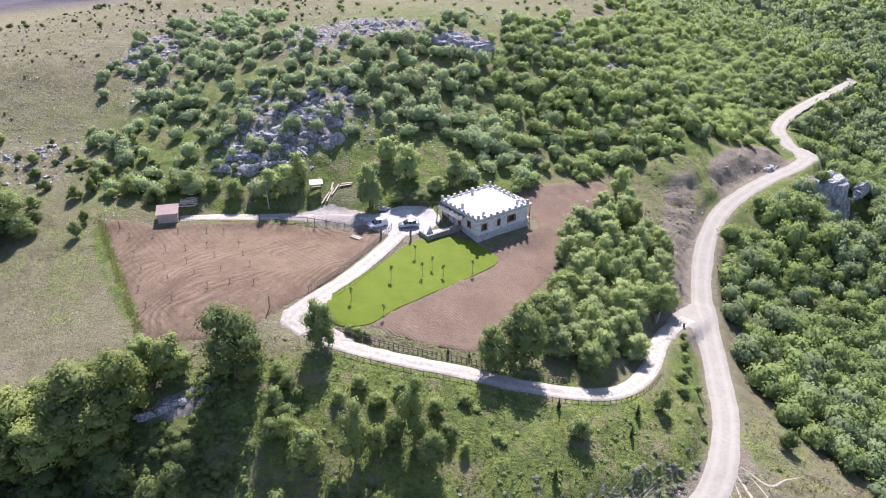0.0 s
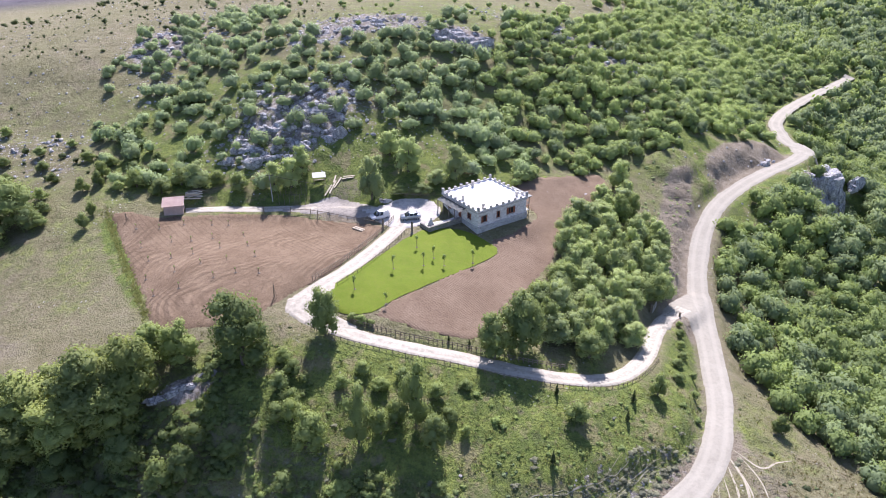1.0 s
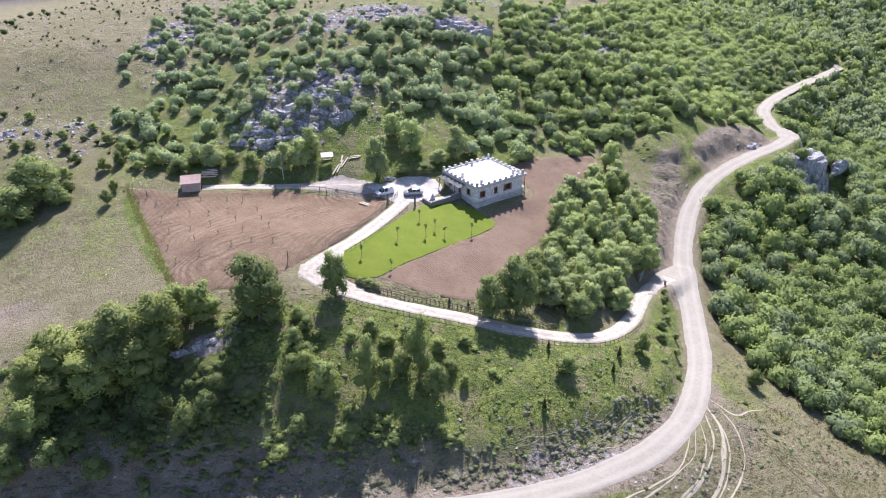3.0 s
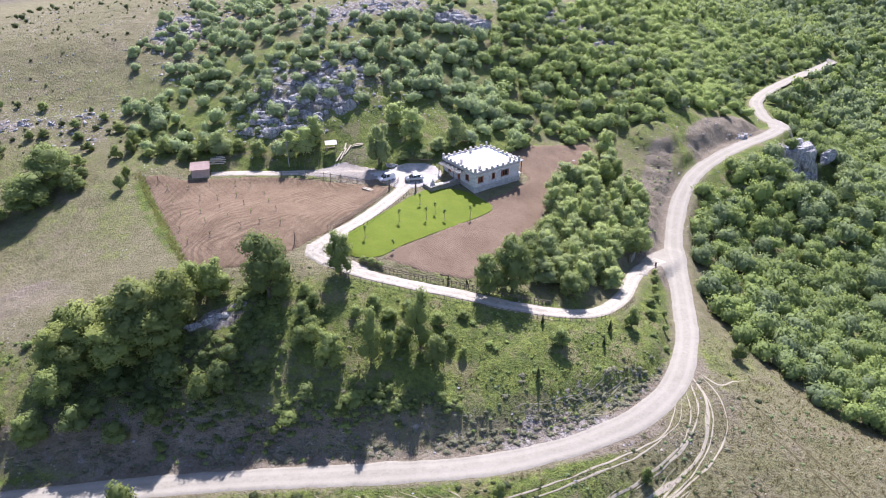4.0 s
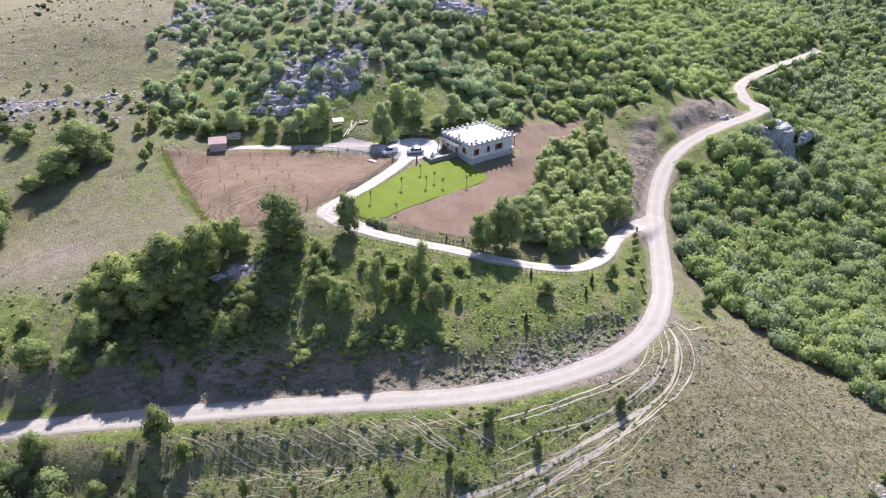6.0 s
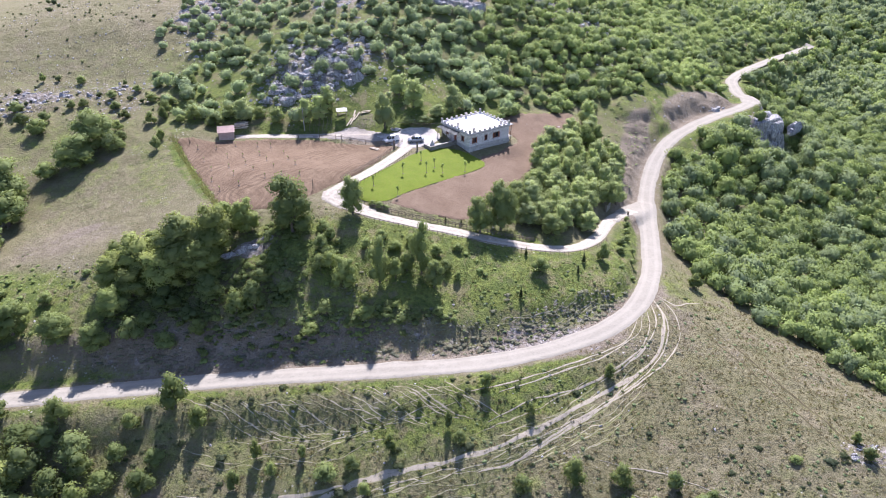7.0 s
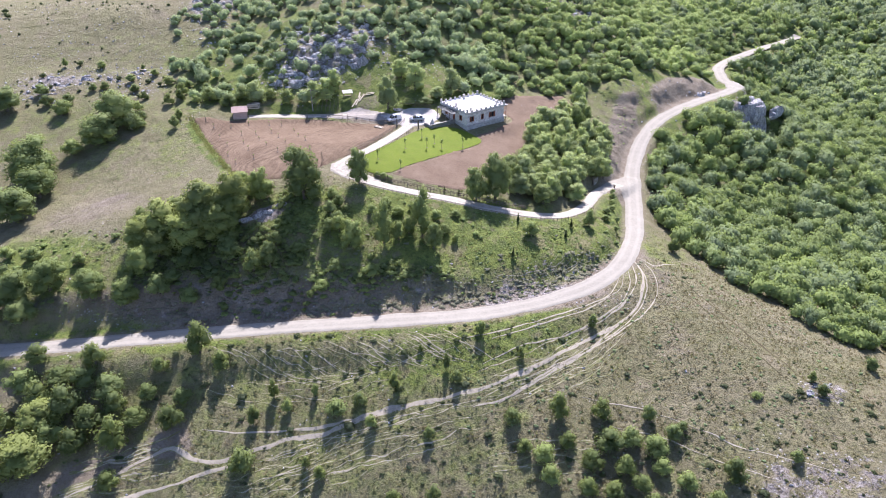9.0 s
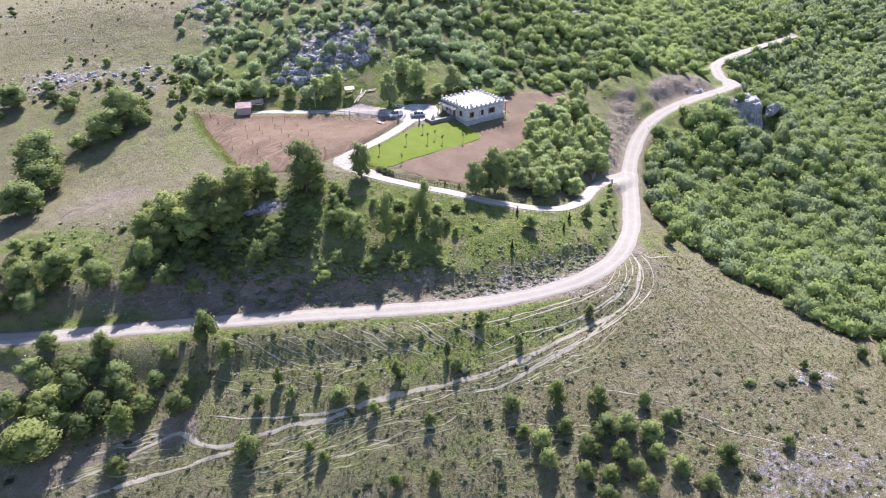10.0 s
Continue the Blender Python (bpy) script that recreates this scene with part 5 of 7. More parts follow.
fence(offset_line(DRIVE_LINE, -2.35, 0.745, 0.965), 0.62, 1.15, "brown wooden picket fence beside the ploughed field", 11, slim=True)
fence(offset_line(DRIVE_LINE, 2.3, 0.76, 0.93), 1.25, 0.85, "low brown wooden fence beside the lawn", 12, 1, True)
fence(offset_line(DRIVE_LINE, -2.2, 0.22, 0.66), 1.0, 0.7, "brown wooden fence along the lower edge of the drive", 13, 1, True)
fence(offset_line(DRIVE_LINE, 2.6, 0.36, 0.63), 0.55, 0.95, "dark wooden fence above the drive", 14)
fence([(-12.6, 131.8), (-17, 134.4), (-26, 138.3), (-33, 139.6)], 4.2, 1.3, "sparse dark post-and-rail fence along the track", 15, 1)


def gate_post(x, y, h, label, ball=True):
    base = thing("gate_post", (x, y, gz(x, y)), 20)
    part("shaft", one_box(-0.17, -0.17, -0.3, 0.17, 0.17, h, 0.03), WOOD, base)
    part("cap", one_box(-0.23, -0.23, h + 0.002, 0.23, 0.23, h + 0.14, 0.04), WOOD, base)
    if ball:
        bm = bmesh.new()
        bmesh.ops.create_uvsphere(bm, u_segments=10, v_segments=6, radius=0.17, matrix=pose(0, 0, h + 0.27))
        part("finial", bm, DARK, base)
    return tagged(base, label, "gate post", "gate posts")


gate_post(-12.3, 130.6, 1.9, "dark wooden gate post at the yard entrance")
gate_post(-6.4, 129.4, 1.9, "dark wooden gate post at the yard entrance")
gate_post(40.2, 117.2, 1.8, "weathered wooden gate post at the road entrance", False)
gate_post(46.0, 117.2, 0.9, "weathered wooden gate post at the road entrance", False)


def gate(x, y, turn, width):
    base = thing("metal_gate", (x, y, gz(x, y) + 0.15), turn)
    f = bmesh.new()
    for a, b in (((0, 0, 0.1), (width, 0, 0.1)), ((0, 0, 1.7), (width, 0, 1.7)), ((0, 0, 0.1), (0, 0, 1.7)), ((width, 0, 0.1), (width, 0, 1.7)), ((0, 0, 0.1), (width, 0, 1.7))):
        tube(f, a, b, 0.045, 0.045, 6)
    part("gate_frame", f, TRIM, base)
    for k in range(1, 9):
        part("bar", one_tube((k * width / 9, 0, 0.1), (k * width / 9, 0, 1.7), 0.022, 0.022, 5), TRIM, base)
    return tagged(base, "pale metal gate standing open at the road entrance", "gate")


gate(40.5, 116.9, 60, 2.6)


def field_post(x, y, h):
    base = thing("field_post", (x, y, gz(x, y) + 0.1))
    part("shaft", one_tube((0, 0, -0.4), (0.08, 0.05, h), 0.09, 0.07, 7), WOOD, base)
    part("stay", one_tube((0.5, 0, 0), (0.06, 0.03, h * 0.75), 0.045, 0.04, 6), WOOD, base)
    return tagged(base, "dark wooden post standing in ploughed earth", "post", "field posts")


for x, y, h in ((-28.6, 102.4, 2.4), (-38.3, 138.4, 2.2), (-26.6, 136.8, 2.3), (-66, 134.5, 1.8)):
    field_post(x, y, h)


def timber_stack(x, y, turn):
    base = thing("timber_stack", (x, y, gz(x, y) + 0.1), turn)
    for k in range(4):
        part("beam", one_box(-1.3, -0.5 + k * 0.28, 0.0, 1.3, -0.28 + k * 0.28, 0.2, 0.02), PALE_WOOD if k % 2 else WOOD, base)
    return tagged(base, "short stack of timber beams on the soil", "timber stack")


timber_stack(-17.4, 131.0, -35)


# ---- plants and stones ----
def sphere_points(rng, n, low=-0.35):
    z = rng.uniform(low, 1.0, n)
    a = rng.uniform(0, 2 * np.pi, n)
    r = np.sqrt(1 - z * z)
    return np.stack([r * np.cos(a), r * np.sin(a), z], 1)


def leaf_cards(rng, centre, normal, size, corners=3, slack=0.45):
    """Small leaf sprays at the centres, about square to the normals: arrays of points and faces."""
    n = len(centre)
    nn = normal + rng.normal(0, slack, (n, 3))
    nn /= np.linalg.norm(nn, axis=1)[:, None]
    t = np.cross(nn, rng.normal(0, 1, (n, 3)))
    t /= np.linalg.norm(t, axis=1)[:, None]
    b = np.cross(nn, t)
    s = size * rng.uniform(0.65, 1.35, n)[:, None]
    if corners == 3:
        pts = [centre + s * (1.05 * t), centre + s * (-0.6 * t + 0.8 * b), centre + s * (-0.6 * t - 0.8 * b)]
    else:
        pts = [centre + s * t, centre + s * 0.55 * b, centre - s * 0.9 * t, centre - s * 0.55 * b]
    v = np.stack(pts, 1).reshape(-1, 3)
    return v, np.arange(len(v)).reshape(-1, corners), nn


def core_blob(rng, centre, radius, level=1):
    """A lumpy closed form that fills the inside of a clump of leaves."""
    bm = bmesh.new()
    bmesh.ops.create_icosphere(bm, subdivisions=level, radius=1.0)
    v = np.array([q.co for q in bm.verts])
    f = np.array([[q.index for q in p.verts] for p in bm.faces])
    bm.free()
    v = v * (1 + rng.uniform(-0.16, 0.16, (len(v), 1))) * radius + centre
    return v, f


def soft_normals(v, centre, middle, lift=0.3):
    """Directions of the rounded leaf mass at points round a lobe's centre."""
    a, b = v - centre, v - middle
    a = a / np.linalg.norm(a, axis=1)[:, None] + 0.45 * b / np.linalg.norm(b, axis=1)[:, None]
    a[:, 2] += lift
    return a / np.linalg.norm(a, axis=1)[:, None]


def clump(rng, lobes, leaves, leaf, core=0.74, level=1, low=-0.4, lift=0.3):
    """A crown from lobes ((x, y, z), (rx, ry, rz)) covered with leaf sprays."""
    vs, fs, ns, at = [], [], [], 0
    middle = np.mean([c for c, _ in lobes], axis=0)
    weight = np.array([r[0] * r[1] + r[0] * r[2] for _, r in lobes])
    share_of = (leaves * weight / weight.sum()).astype(int) + 1
    for (c, r), n in zip(lobes, share_of):
        c, r = np.array(c), np.array(r)
        v, f = core_blob(rng, c, r * core, level)
        vs.append(v), fs.append(f + at), ns.append(soft_normals(v, c, middle, lift))
        at += len(v)
        d = sphere_points(rng, n, low)
        lump = 1 + 0.18 * np.sin(d[:, :1] * 5 + c[0] * 3) * np.cos(d[:, 1:2] * 4 + c[1] * 2) + rng.uniform(-0.38, 0.05, (n, 1))
        spray = c + d * r * lump
        v, f, flat = leaf_cards(rng, spray, d / r * r.mean(), leaf)
        lean = soft_normals(spray, c, middle, lift) + 0.35 * flat
        lean /= np.linalg.norm(lean, axis=1)[:, None]
        # each spray faces the way its leaves do
        edge = np.cross(v[1::3] - v[0::3], v[2::3] - v[0::3])
        back = (edge * lean).sum(1) < 0
        f[back] = f[back][:, ::-1]
        vs.append(v), fs.append(f + at), ns.append(np.repeat(lean, 3, axis=0))
        at += len(v)
    return np.vstack(vs), np.vstack(fs), np.vstack(ns)


def bush_form(rng, leaves, leaf):
    """A rounded bush about 1 m in radius and 1.5 m high, standing at the origin."""
    lobes = []
    k = rng.integers(3, 6)
    for q in range(k):
        a = 2 * np.pi * q / k + rng.uniform(-0.5, 0.5)
        d = rng.uniform(0.25, 0.55)
        r = rng.uniform(0.42, 0.66)
        lobes.append(((d * np.cos(a), d * np.sin(a), rng.uniform(0.45, 0.95)), (r, r, r * rng.uniform(0.85, 1.2))))
    lobes.append(((rng.uniform(-0.12, 0.12), rng.uniform(-0.12, 0.12), 0.6), (0.78, 0.78, rng.uniform(0.68, 0.85))))
    return clump(rng, lobes, leaves, leaf, 0.68, 1, -0.4)


def scatter(cells, jitter, x0, y0, x1, y1, rng):
    gx, gy = np.meshgrid(np.arange(x0, x1, cells), np.arange(y0, y1, cells))
    x, y = gx.ravel(), gy.ravel()
    return x + rng.uniform(-jitter, jitter, len(x)) * cells, y + rng.uniform(-jitter, jitter, len(y)) * cells


def in_polygon(poly, x, y):
    inside = np.zeros(len(x), bool)
    n = len(poly)
    for i in range(n):
        (xa, ya), (xb, yb) = poly[i], poly[(i + 1) % n]
        cross = (ya > y) != (yb > y)
        with np.errstate(divide="ignore", invalid="ignore"):
            inside ^= cross & (x < (xb - xa) * (y - ya) / (yb - ya) + xa)
    return inside


def stuff(name, forms, x, y, radius, height, material, label, category, rng, sink=0.1):
    """Many plants or stones joined into one object."""
    z = ground_at(x, y)
    vs, fs, ns, tint, at = [], [], [], [], 0
    pick = rng.integers(0, len(forms), len(x))
    turn = rng.uniform(0, 2 * np.pi, len(x))
    hue = rng.uniform(0, 1, len(x))
    patchy = np.clip(0.5 + 0.5 * fractal(x, y, 22, 3, 77), 0, 1)
    hue = 0.55 * hue + 0.45 * patchy
    for k in range(len(forms)):
        fv, ff = forms[k][:2]
        who = np.nonzero(pick == k)[0]
        if not len(who):
            continue
        c, s = np.cos(turn[who])[:, None], np.sin(turn[who])[:, None]
        r, h = radius[who][:, None], height[who][:, None]
        px = (fv[None, :, 0] * c - fv[None, :, 1] * s) * r + x[who][:, None]
        py = (fv[None, :, 0] * s + fv[None, :, 1] * c) * r + y[who][:, None]
        pz = fv[None, :, 2] * h + (z[who] - sink)[:, None]
        vs.append(np.stack([px, py, pz], -1).reshape(-1, 3))
        fs.append((ff[None] + (np.arange(len(who)) * len(fv))[:, None, None]).reshape(-1, ff.shape[1]) + at)
        if len(forms[k]) == 3:
            fn = forms[k][2]
            ns.append(np.stack([fn[None, :, 0] * c - fn[None, :, 1] * s, fn[None, :, 0] * s + fn[None, :, 1] * c, fn[None, :, 2] + 0 * c], -1).reshape(-1, 3))
        tint.append(np.repeat(hue[who] * 0.98, len(fv)))
        at += len(who) * len(fv)
    ob = new(name, array_mesh(name, np.vstack(vs), np.vstack(fs), material, bool(ns), {"tint": np.concatenate(tint)}, np.vstack(ns) if ns else None))
    return tagged(ob, label, category, kind="stuff")


rng = np.random.default_rng(4)
BUSHES = [bush_form(rng, 330, 0.096) for _ in range(12)]
BUSHES_FAR = [bush_form(rng, 78, 0.16) for _ in range(6)]


def road_clear(x, y):
    return np.minimum.reduce([nearest(ROAD_LINE, x, y)[0] - ROAD_HALF, nearest(DRIVE_LINE, x, y)[0] - DRIVE_HALF - 1.0, nearest(TRACK_LINE, x, y)[0] - TRACK_HALF])


HILL_WOOD = [(-87, 208), (-82, 232), (-72, 258), (-54, 252), (-36, 212), (-22, 204), (-12, 208), (-3, 215), (11, 220), (25, 228), (42, 243), (66, 277), (100, 347), (150, 420), (200, 420), (186, 342), (158, 302), (138, 280), (118, 255), (105, 234), (101, 216), (88, 205),
             (68, 190), (50, 173), (32, 164), (21, 154), (10, 149), (0, 150), (-12, 152), (-24, 158), (-33, 150), (-47, 148), (-59, 146.5), (-74, 150), (-80, 178)]
VALLEY_WOOD = [(230, 370), (196, 340), (165, 295), (147, 272), (128, 250), (117, 236), (114, 222), (117, 208), (104, 190), (92, 179), (79, 168), (68, 156), (62, 140), (58, 126), (56, 110), (56, 98), (60, 88), (67, 76),
               (76, 62), (86, 50), (100, 34), (130, 30), (200, 90), (250, 170), (300, 300), (300, 420)]

# wooded hillside behind the house
x, y = scatter(3.2, 0.48, -95, 140, 205, 425, rng)
dense = 0.74 + 0.38 * smooth(-20, 40, x) + 0.42 * fractal(x, y, 15, 3, 55) - 0.6 * rock_mask(x, y) - 0.2 * blob(x, y, -32, 165, 17, 10, 20) - 0.30 * blob(x, y, -28, 220, 34, 26) - 0.55 * blob(x, y, -58, 184, 8, 14, -25) - 1.3 * blob(x, y, 80, 192, 15, 8, 45, 0.3) - 0.5 * blob(x, y, 62, 181, 8, 4, 40) - 1.1 * blob(x, y, -9, 155, 20, 8.5) - 0.45 * blob(x, y, -40, 150, 26, 6)
ragged = in_polygon(HILL_WOOD, x + 7 * fractal(x, y, 14, 3, 61), y + 5 * fractal(x, y, 11, 3, 62)) | (in_polygon(HILL_WOOD, x + 9, y - 3) & (rng.uniform(0, 1, len(x)) < 0.25))
keep = ragged & (rng.uniform(0, 1, len(x)) < dense) & (road_clear(x, y) > 1.6) & (y < 330)
x, y = x[keep], y[keep]
r = (1.35 + 1.85 * rng.uniform(0, 1, len(x)) ** 1.3) * (1 - 0.1 * (x < -10))
h = r * rng.uniform(0.75, 1.2, len(x))
dark = rng.uniform(0, 1, len(x)) < 0.16 + 0.12 * fractal(x, y, 20, 2, 63)
# the leaf colour with haze in it goes on the left part only
hazel = ~dark & (x + 10 * fractal(x, y, 18, 3, 69) > 12)
scrub = ~dark & ~hazel
stuff("hillside_woods", BUSHES, x[scrub], y[scrub], r[scrub], h[scrub], LEAF_HAZY, "scrub woodland covering the stony hillside, its leaf colour greyed for haze", "woods", rng)
stuff("hillside_hazels", BUSHES, x[hazel], y[hazel], r[hazel], h[hazel], LEAF_GREEN, "dense bright green woodland on the hillside", "woods", rng)
stuff("hillside_thorns", BUSHES, x[dark], y[dark], r[dark], h[dark], LEAF_OLIVE, "dark thorny bushes scattered through the hillside scrub", "woods", rng)

# woods on the valley side below the road
x, y = scatter(3.7, 0.48, 50, 25, 305, 425, rng)
dense = 1.0 + 0.3 * fractal(x, y, 14, 3, 58) - 1.6 * blob(x, y, 110.5, 185.5, 7, 7, 30) - 1.6 * blob(x, y, 121.5, 195, 3, 3)
keep = in_polygon(VALLEY_WOOD, x, y) & (rng.uniform(0, 1, len(x)) < dense) & (road_clear(x, y) > 2.0 + 1.2 * smooth(205, 235, y)) & (y < 255) & (x < 190) & (x - 0.62 * y < 75)
x, y = x[keep], y[keep]
r = 2.1 + 1.9 * rng.uniform(0, 1, len(x)) ** 1.4
h = r * rng.uniform(0.8, 1.25, len(x))
dark = rng.uniform(0, 1, len(x)) < 0.36 + 0.3 * fractal(x, y, 20, 2, 64)
stuff("valley_woods", BUSHES, x[~dark], y[~dark], r[~dark], h[~dark], LEAF, "dense green woodland filling the valley side", "woods", rng)
stuff("valley_oaks", BUSHES, x[dark], y[dark], r[dark], h[dark], LEAF_OLIVE, "dark green trees scattered through the valley woodland", "woods", rng)

# woods farther off
for cells, y0, y1 in ((4.1, 190, 400), (6.6, 400, 640)):
    x, y = scatter(cells, 0.48, 60, y0, 480, y1, rng)
    near_part = (in_polygon(HILL_WOOD, x, y) & (y < 330)) | ((y < 255) & (x < 190))
    keep = ~near_part & (road_clear(x, y) > 2.6) & (x > 0.36 * y - 25) & (x < 0.72 * y + 45) & (rng.uniform(0, 1, len(x)) < 0.96)
    x, y = x[keep], y[keep]
    r = rng.uniform(0.54, 0.92, len(x)) * cells
    h = r * rng.uniform(0.9, 1.4, len(x))
    # dark-leaved trees, their share raised to stand in for shade on the slope
    dark = rng.uniform(0, 1, len(x)) < 0.6 + 0.25 * fractal(x, y, 40, 2, 65)
    stuff("far_woods", BUSHES_FAR, x[~dark], y[~dark], r[~dark], h[~dark], LEAF, "distant green woodland on the hills", "woods", rng)
    stuff("far_oaks", BUSHES_FAR, x[dark], y[dark], r[dark], h[dark], LEAF_OLIVE, "distant dark green trees on the hills", "woods", rng)

# low shrubs dotted over the dry slopes
x, y = scatter(3.4, 0.5, -165, 120, -20, 300, rng)
dense = 0.3 + 0.36 * fractal(x, y, 30, 3, 91) + 0.35 * blob(x, y, -105, 160, 35, 8, 5) + 0.3 * blob(x, y, -78, 158, 12, 14)
keep = (rng.uniform(0, 1, len(x)) < dense) & ~in_polygon(HILL_WOOD, x, y) & (y > 146 + 0.0 * x) & (x < -50 + 0.4 * (y - 200) * (y > 200))
x, y = x[keep], y[keep]
r = np.where(rng.uniform(0, 1, len(x)) < 0.12, rng.uniform(0.8, 1.5, len(x)), rng.uniform(0.25, 0.6, len(x)))
stuff("hillside_shrubs", BUSHES_FAR, x, y, r, r * rng.uniform(0.8, 1.2, len(x)), LEAF_DARK, "low dark shrubs dotted over dry grass", "shrubs", rng)

x, y = scatter(4.2, 0.5, -60, 200, 90, 320, rng)
keep = (rng.uniform(0, 1, len(x)) < 0.22 + 0.2 * fractal(x, y, 20, 3, 93)) & ~in_polygon(HILL_WOOD, x, y) & (x < 0.42 * y - 35)
x, y = x[keep], y[keep]
r = rng.uniform(0.4, 1.3, len(x))
stuff("crest_shrubs", BUSHES_FAR, x, y, r, r * rng.uniform(0.8, 1.2, len(x)), LEAF, "scattered green shrubs on the dry hilltop", "shrubs", rng)

x, y = scatter(1.75, 0.5, -106, 18, 95, 96, rng)
clear = road_clear(x, y)
inside = (in_polygon([(-104, 64), (-104, 84), (-84, 88), (-70, 86), (-60, 94), (-22, 94), (30, 90), (44, 108), (46, 92), (38, 78), (20, 67), (-20, 62)], x, y)).astype(float)
dense = 0.06 + 0.3 * inside + (0.2 + 0.3 * inside) * fractal(x, y, 9, 3, 95) + 0.12 * (y < 56) + 0.75 * blob(x, y, -18, 52, 38, 6.5, 4, 0.3) + 0.1 * blob(x, y, 55, 40, 30, 20) - 0.12 * blob(x, y, 72, 58, 24, 18) + 0.3 * blob(x, y, 60, 28, 28, 13) + 0.16 * blob(x, y, 2, 29, 34, 9)
keep = (rng.uniform(0, 1, len(x)) < dense) & (clear > 0.8) & (x - 0.62 * y < 62)
x, y = x[keep], y[keep]
r = np.where(rng.uniform(0, 1, len(x)) < 0.10, rng.uniform(0.5, 0.85, len(x)), rng.uniform(0.18, 0.42, len(x)))
green = inside[keep] > 0.5
r = np.where(green, r * 1.45, r)
stuff("slope_weeds", BUSHES_FAR, x[green], y[green], r[green], r[green] * rng.uniform(0.35, 0.8, green.sum()), LEAF, "clumps of tall green weeds on the slope", "weeds", rng)
x, y, r = x[~green], y[~green], r[~green]
stuff("slope_shrubs", BUSHES_FAR, x, y, r * (1.2 + 0.5 * (y < 46)), r * rng.uniform(0.28, 0.55, len(x)), LEAF_DARK, "low shrubs and weeds on the grassy slope", "shrubs", rng)


# dark undergrowth in the shade of the grove
x, y = scatter(1.25, 0.5, -68, 63, -4, 92, rng)
dense = 0.75 * in_polygon([(-66, 68), (-50, 67), (-33, 69), (-28, 74), (-27, 92), (-37, 90), (-36, 80), (-66, 82)], x, y) + 0.5 * fractal(x, y, 7, 3, 67)
keep = (rng.uniform(0, 1, len(x)) < dense) & (road_clear(x, y) > 2.2) & (dense > 0.2)
x, y = x[keep], y[keep]
r = rng.uniform(0.45, 1.25, len(x))
stuff("undergrowth", BUSHES_FAR, x, y, r, r * rng.uniform(0.5, 1.0, len(x)), LEAF_THORN, "dark green undergrowth below the grove", "weeds", rng)


def tuft_form(rng):
    n = 9
    a = rng.uniform(0, 2 * np.pi, n)
    lean = rng.uniform(0.2, 0.9, n)
    w = 0.13
    base = np.stack([0.25 * np.cos(a), 0.25 * np.sin(a), np.zeros(n)], 1)
    tip = base + np.stack([lean * np.cos(a), lean * np.sin(a), rng.uniform(0.7, 1.2, n)], 1)
    side = np.stack([-np.sin(a), np.cos(a), np.zeros(n)], 1) * w
    v = np.stack([base - side, base + side, tip], 1).reshape(-1, 3)
    return v, np.arange(3 * n).reshape(-1, 3)


TUFTS = [tuft_form(rng) for _ in range(6)]
x, y = scatter(0.95, 0.5, -78, 18, 95, 97, rng)
dense = 0.25 + 0.75 * lush_mask(x, y) + 0.3 * fractal(x, y, 6, 3, 97) - rock_mask(x, y) * 0.5 - bare_mask(x, y)
keep = (rng.uniform(0, 1, len(x)) < dense) & (road_clear(x, y) > 0.5) & (x - 0.62 * y < 62)
x, y = x[keep], y[keep]
r = rng.uniform(0.2, 0.5, len(x))
stuff("grass_tufts", TUFTS, x, y, r, r * rng.uniform(0.5, 0.9, len(x)), TUFT, "tufts of rough grass on the slope", "grass", rng, 0.03)

x, y = scatter(0.85, 0.5, -60, 16, 100, 82, rng)
dense = 0.85 + 0.35 * fractal(x, y, 5, 3, 98) - 0.8 * lush_mask(x, y)
keep = (rng.uniform(0, 1, len(x)) < dense) & (road_clear(x, y) > 0.6) & (x - 0.62 * y < 58)
x, y = x[keep], y[keep]
r = rng.uniform(0.26, 0.6, len(x))
stuff("dry_grass_tufts", TUFTS, x, y, r, r * rng.uniform(0.35, 0.65, len(x)), TUFT_DRY, "tufts of dry pale grass on the slope", "grass", rng, 0.03)

# dark cushions of heather dotted over the dry turf
x, y = scatter(1.5, 0.5, 4, 18, 95, 76, rng)
dense = 0.34 + 0.5 * fractal(x, y, 7, 3, 101) + 0.25 * blob(x, y, 36, 46, 22, 14, 35)
keep = (rng.uniform(0, 1, len(x)) < dense) & (road_clear(x, y) > 2.5) & (x - 0.62 * y < 50)
x, y = x[keep], y[keep]
r = 0.22 + 0.34 * rng.uniform(0, 1, len(x)) ** 2
stuff("heath_cushions", BUSHES_FAR, x, y, r, r * rng.uniform(0.3, 0.5, len(x)), LEAF_OLIVE, "small dark cushions of heather in the dry turf", "shrubs", rng)

# weeds and low bushes on the worn bank beside the road
x, y = scatter(1.7, 0.5, 38, 128, 76, 186, rng)
dense = 0.75 * blob(x, y, 51, 160, 8, 17, -20, 0.4) + 0.2 * blob(x, y, 53, 145, 4, 20, -17) + 0.4 * fractal(x, y, 6, 3, 68)
keep = (rng.uniform(0, 1, len(x)) < dense) & (road_clear(x, y) > 2.2) & (dense > 0.2) & (x > 40)
x, y = x[keep], y[keep]
r = rng.uniform(0.25, 0.85, len(x))
stuff("bank_weeds", BUSHES_FAR, x, y, r, r * rng.uniform(0.12, 0.28, len(x)), LEAF_COPSE, "low green weeds on the worn bank", "weeds", rng)

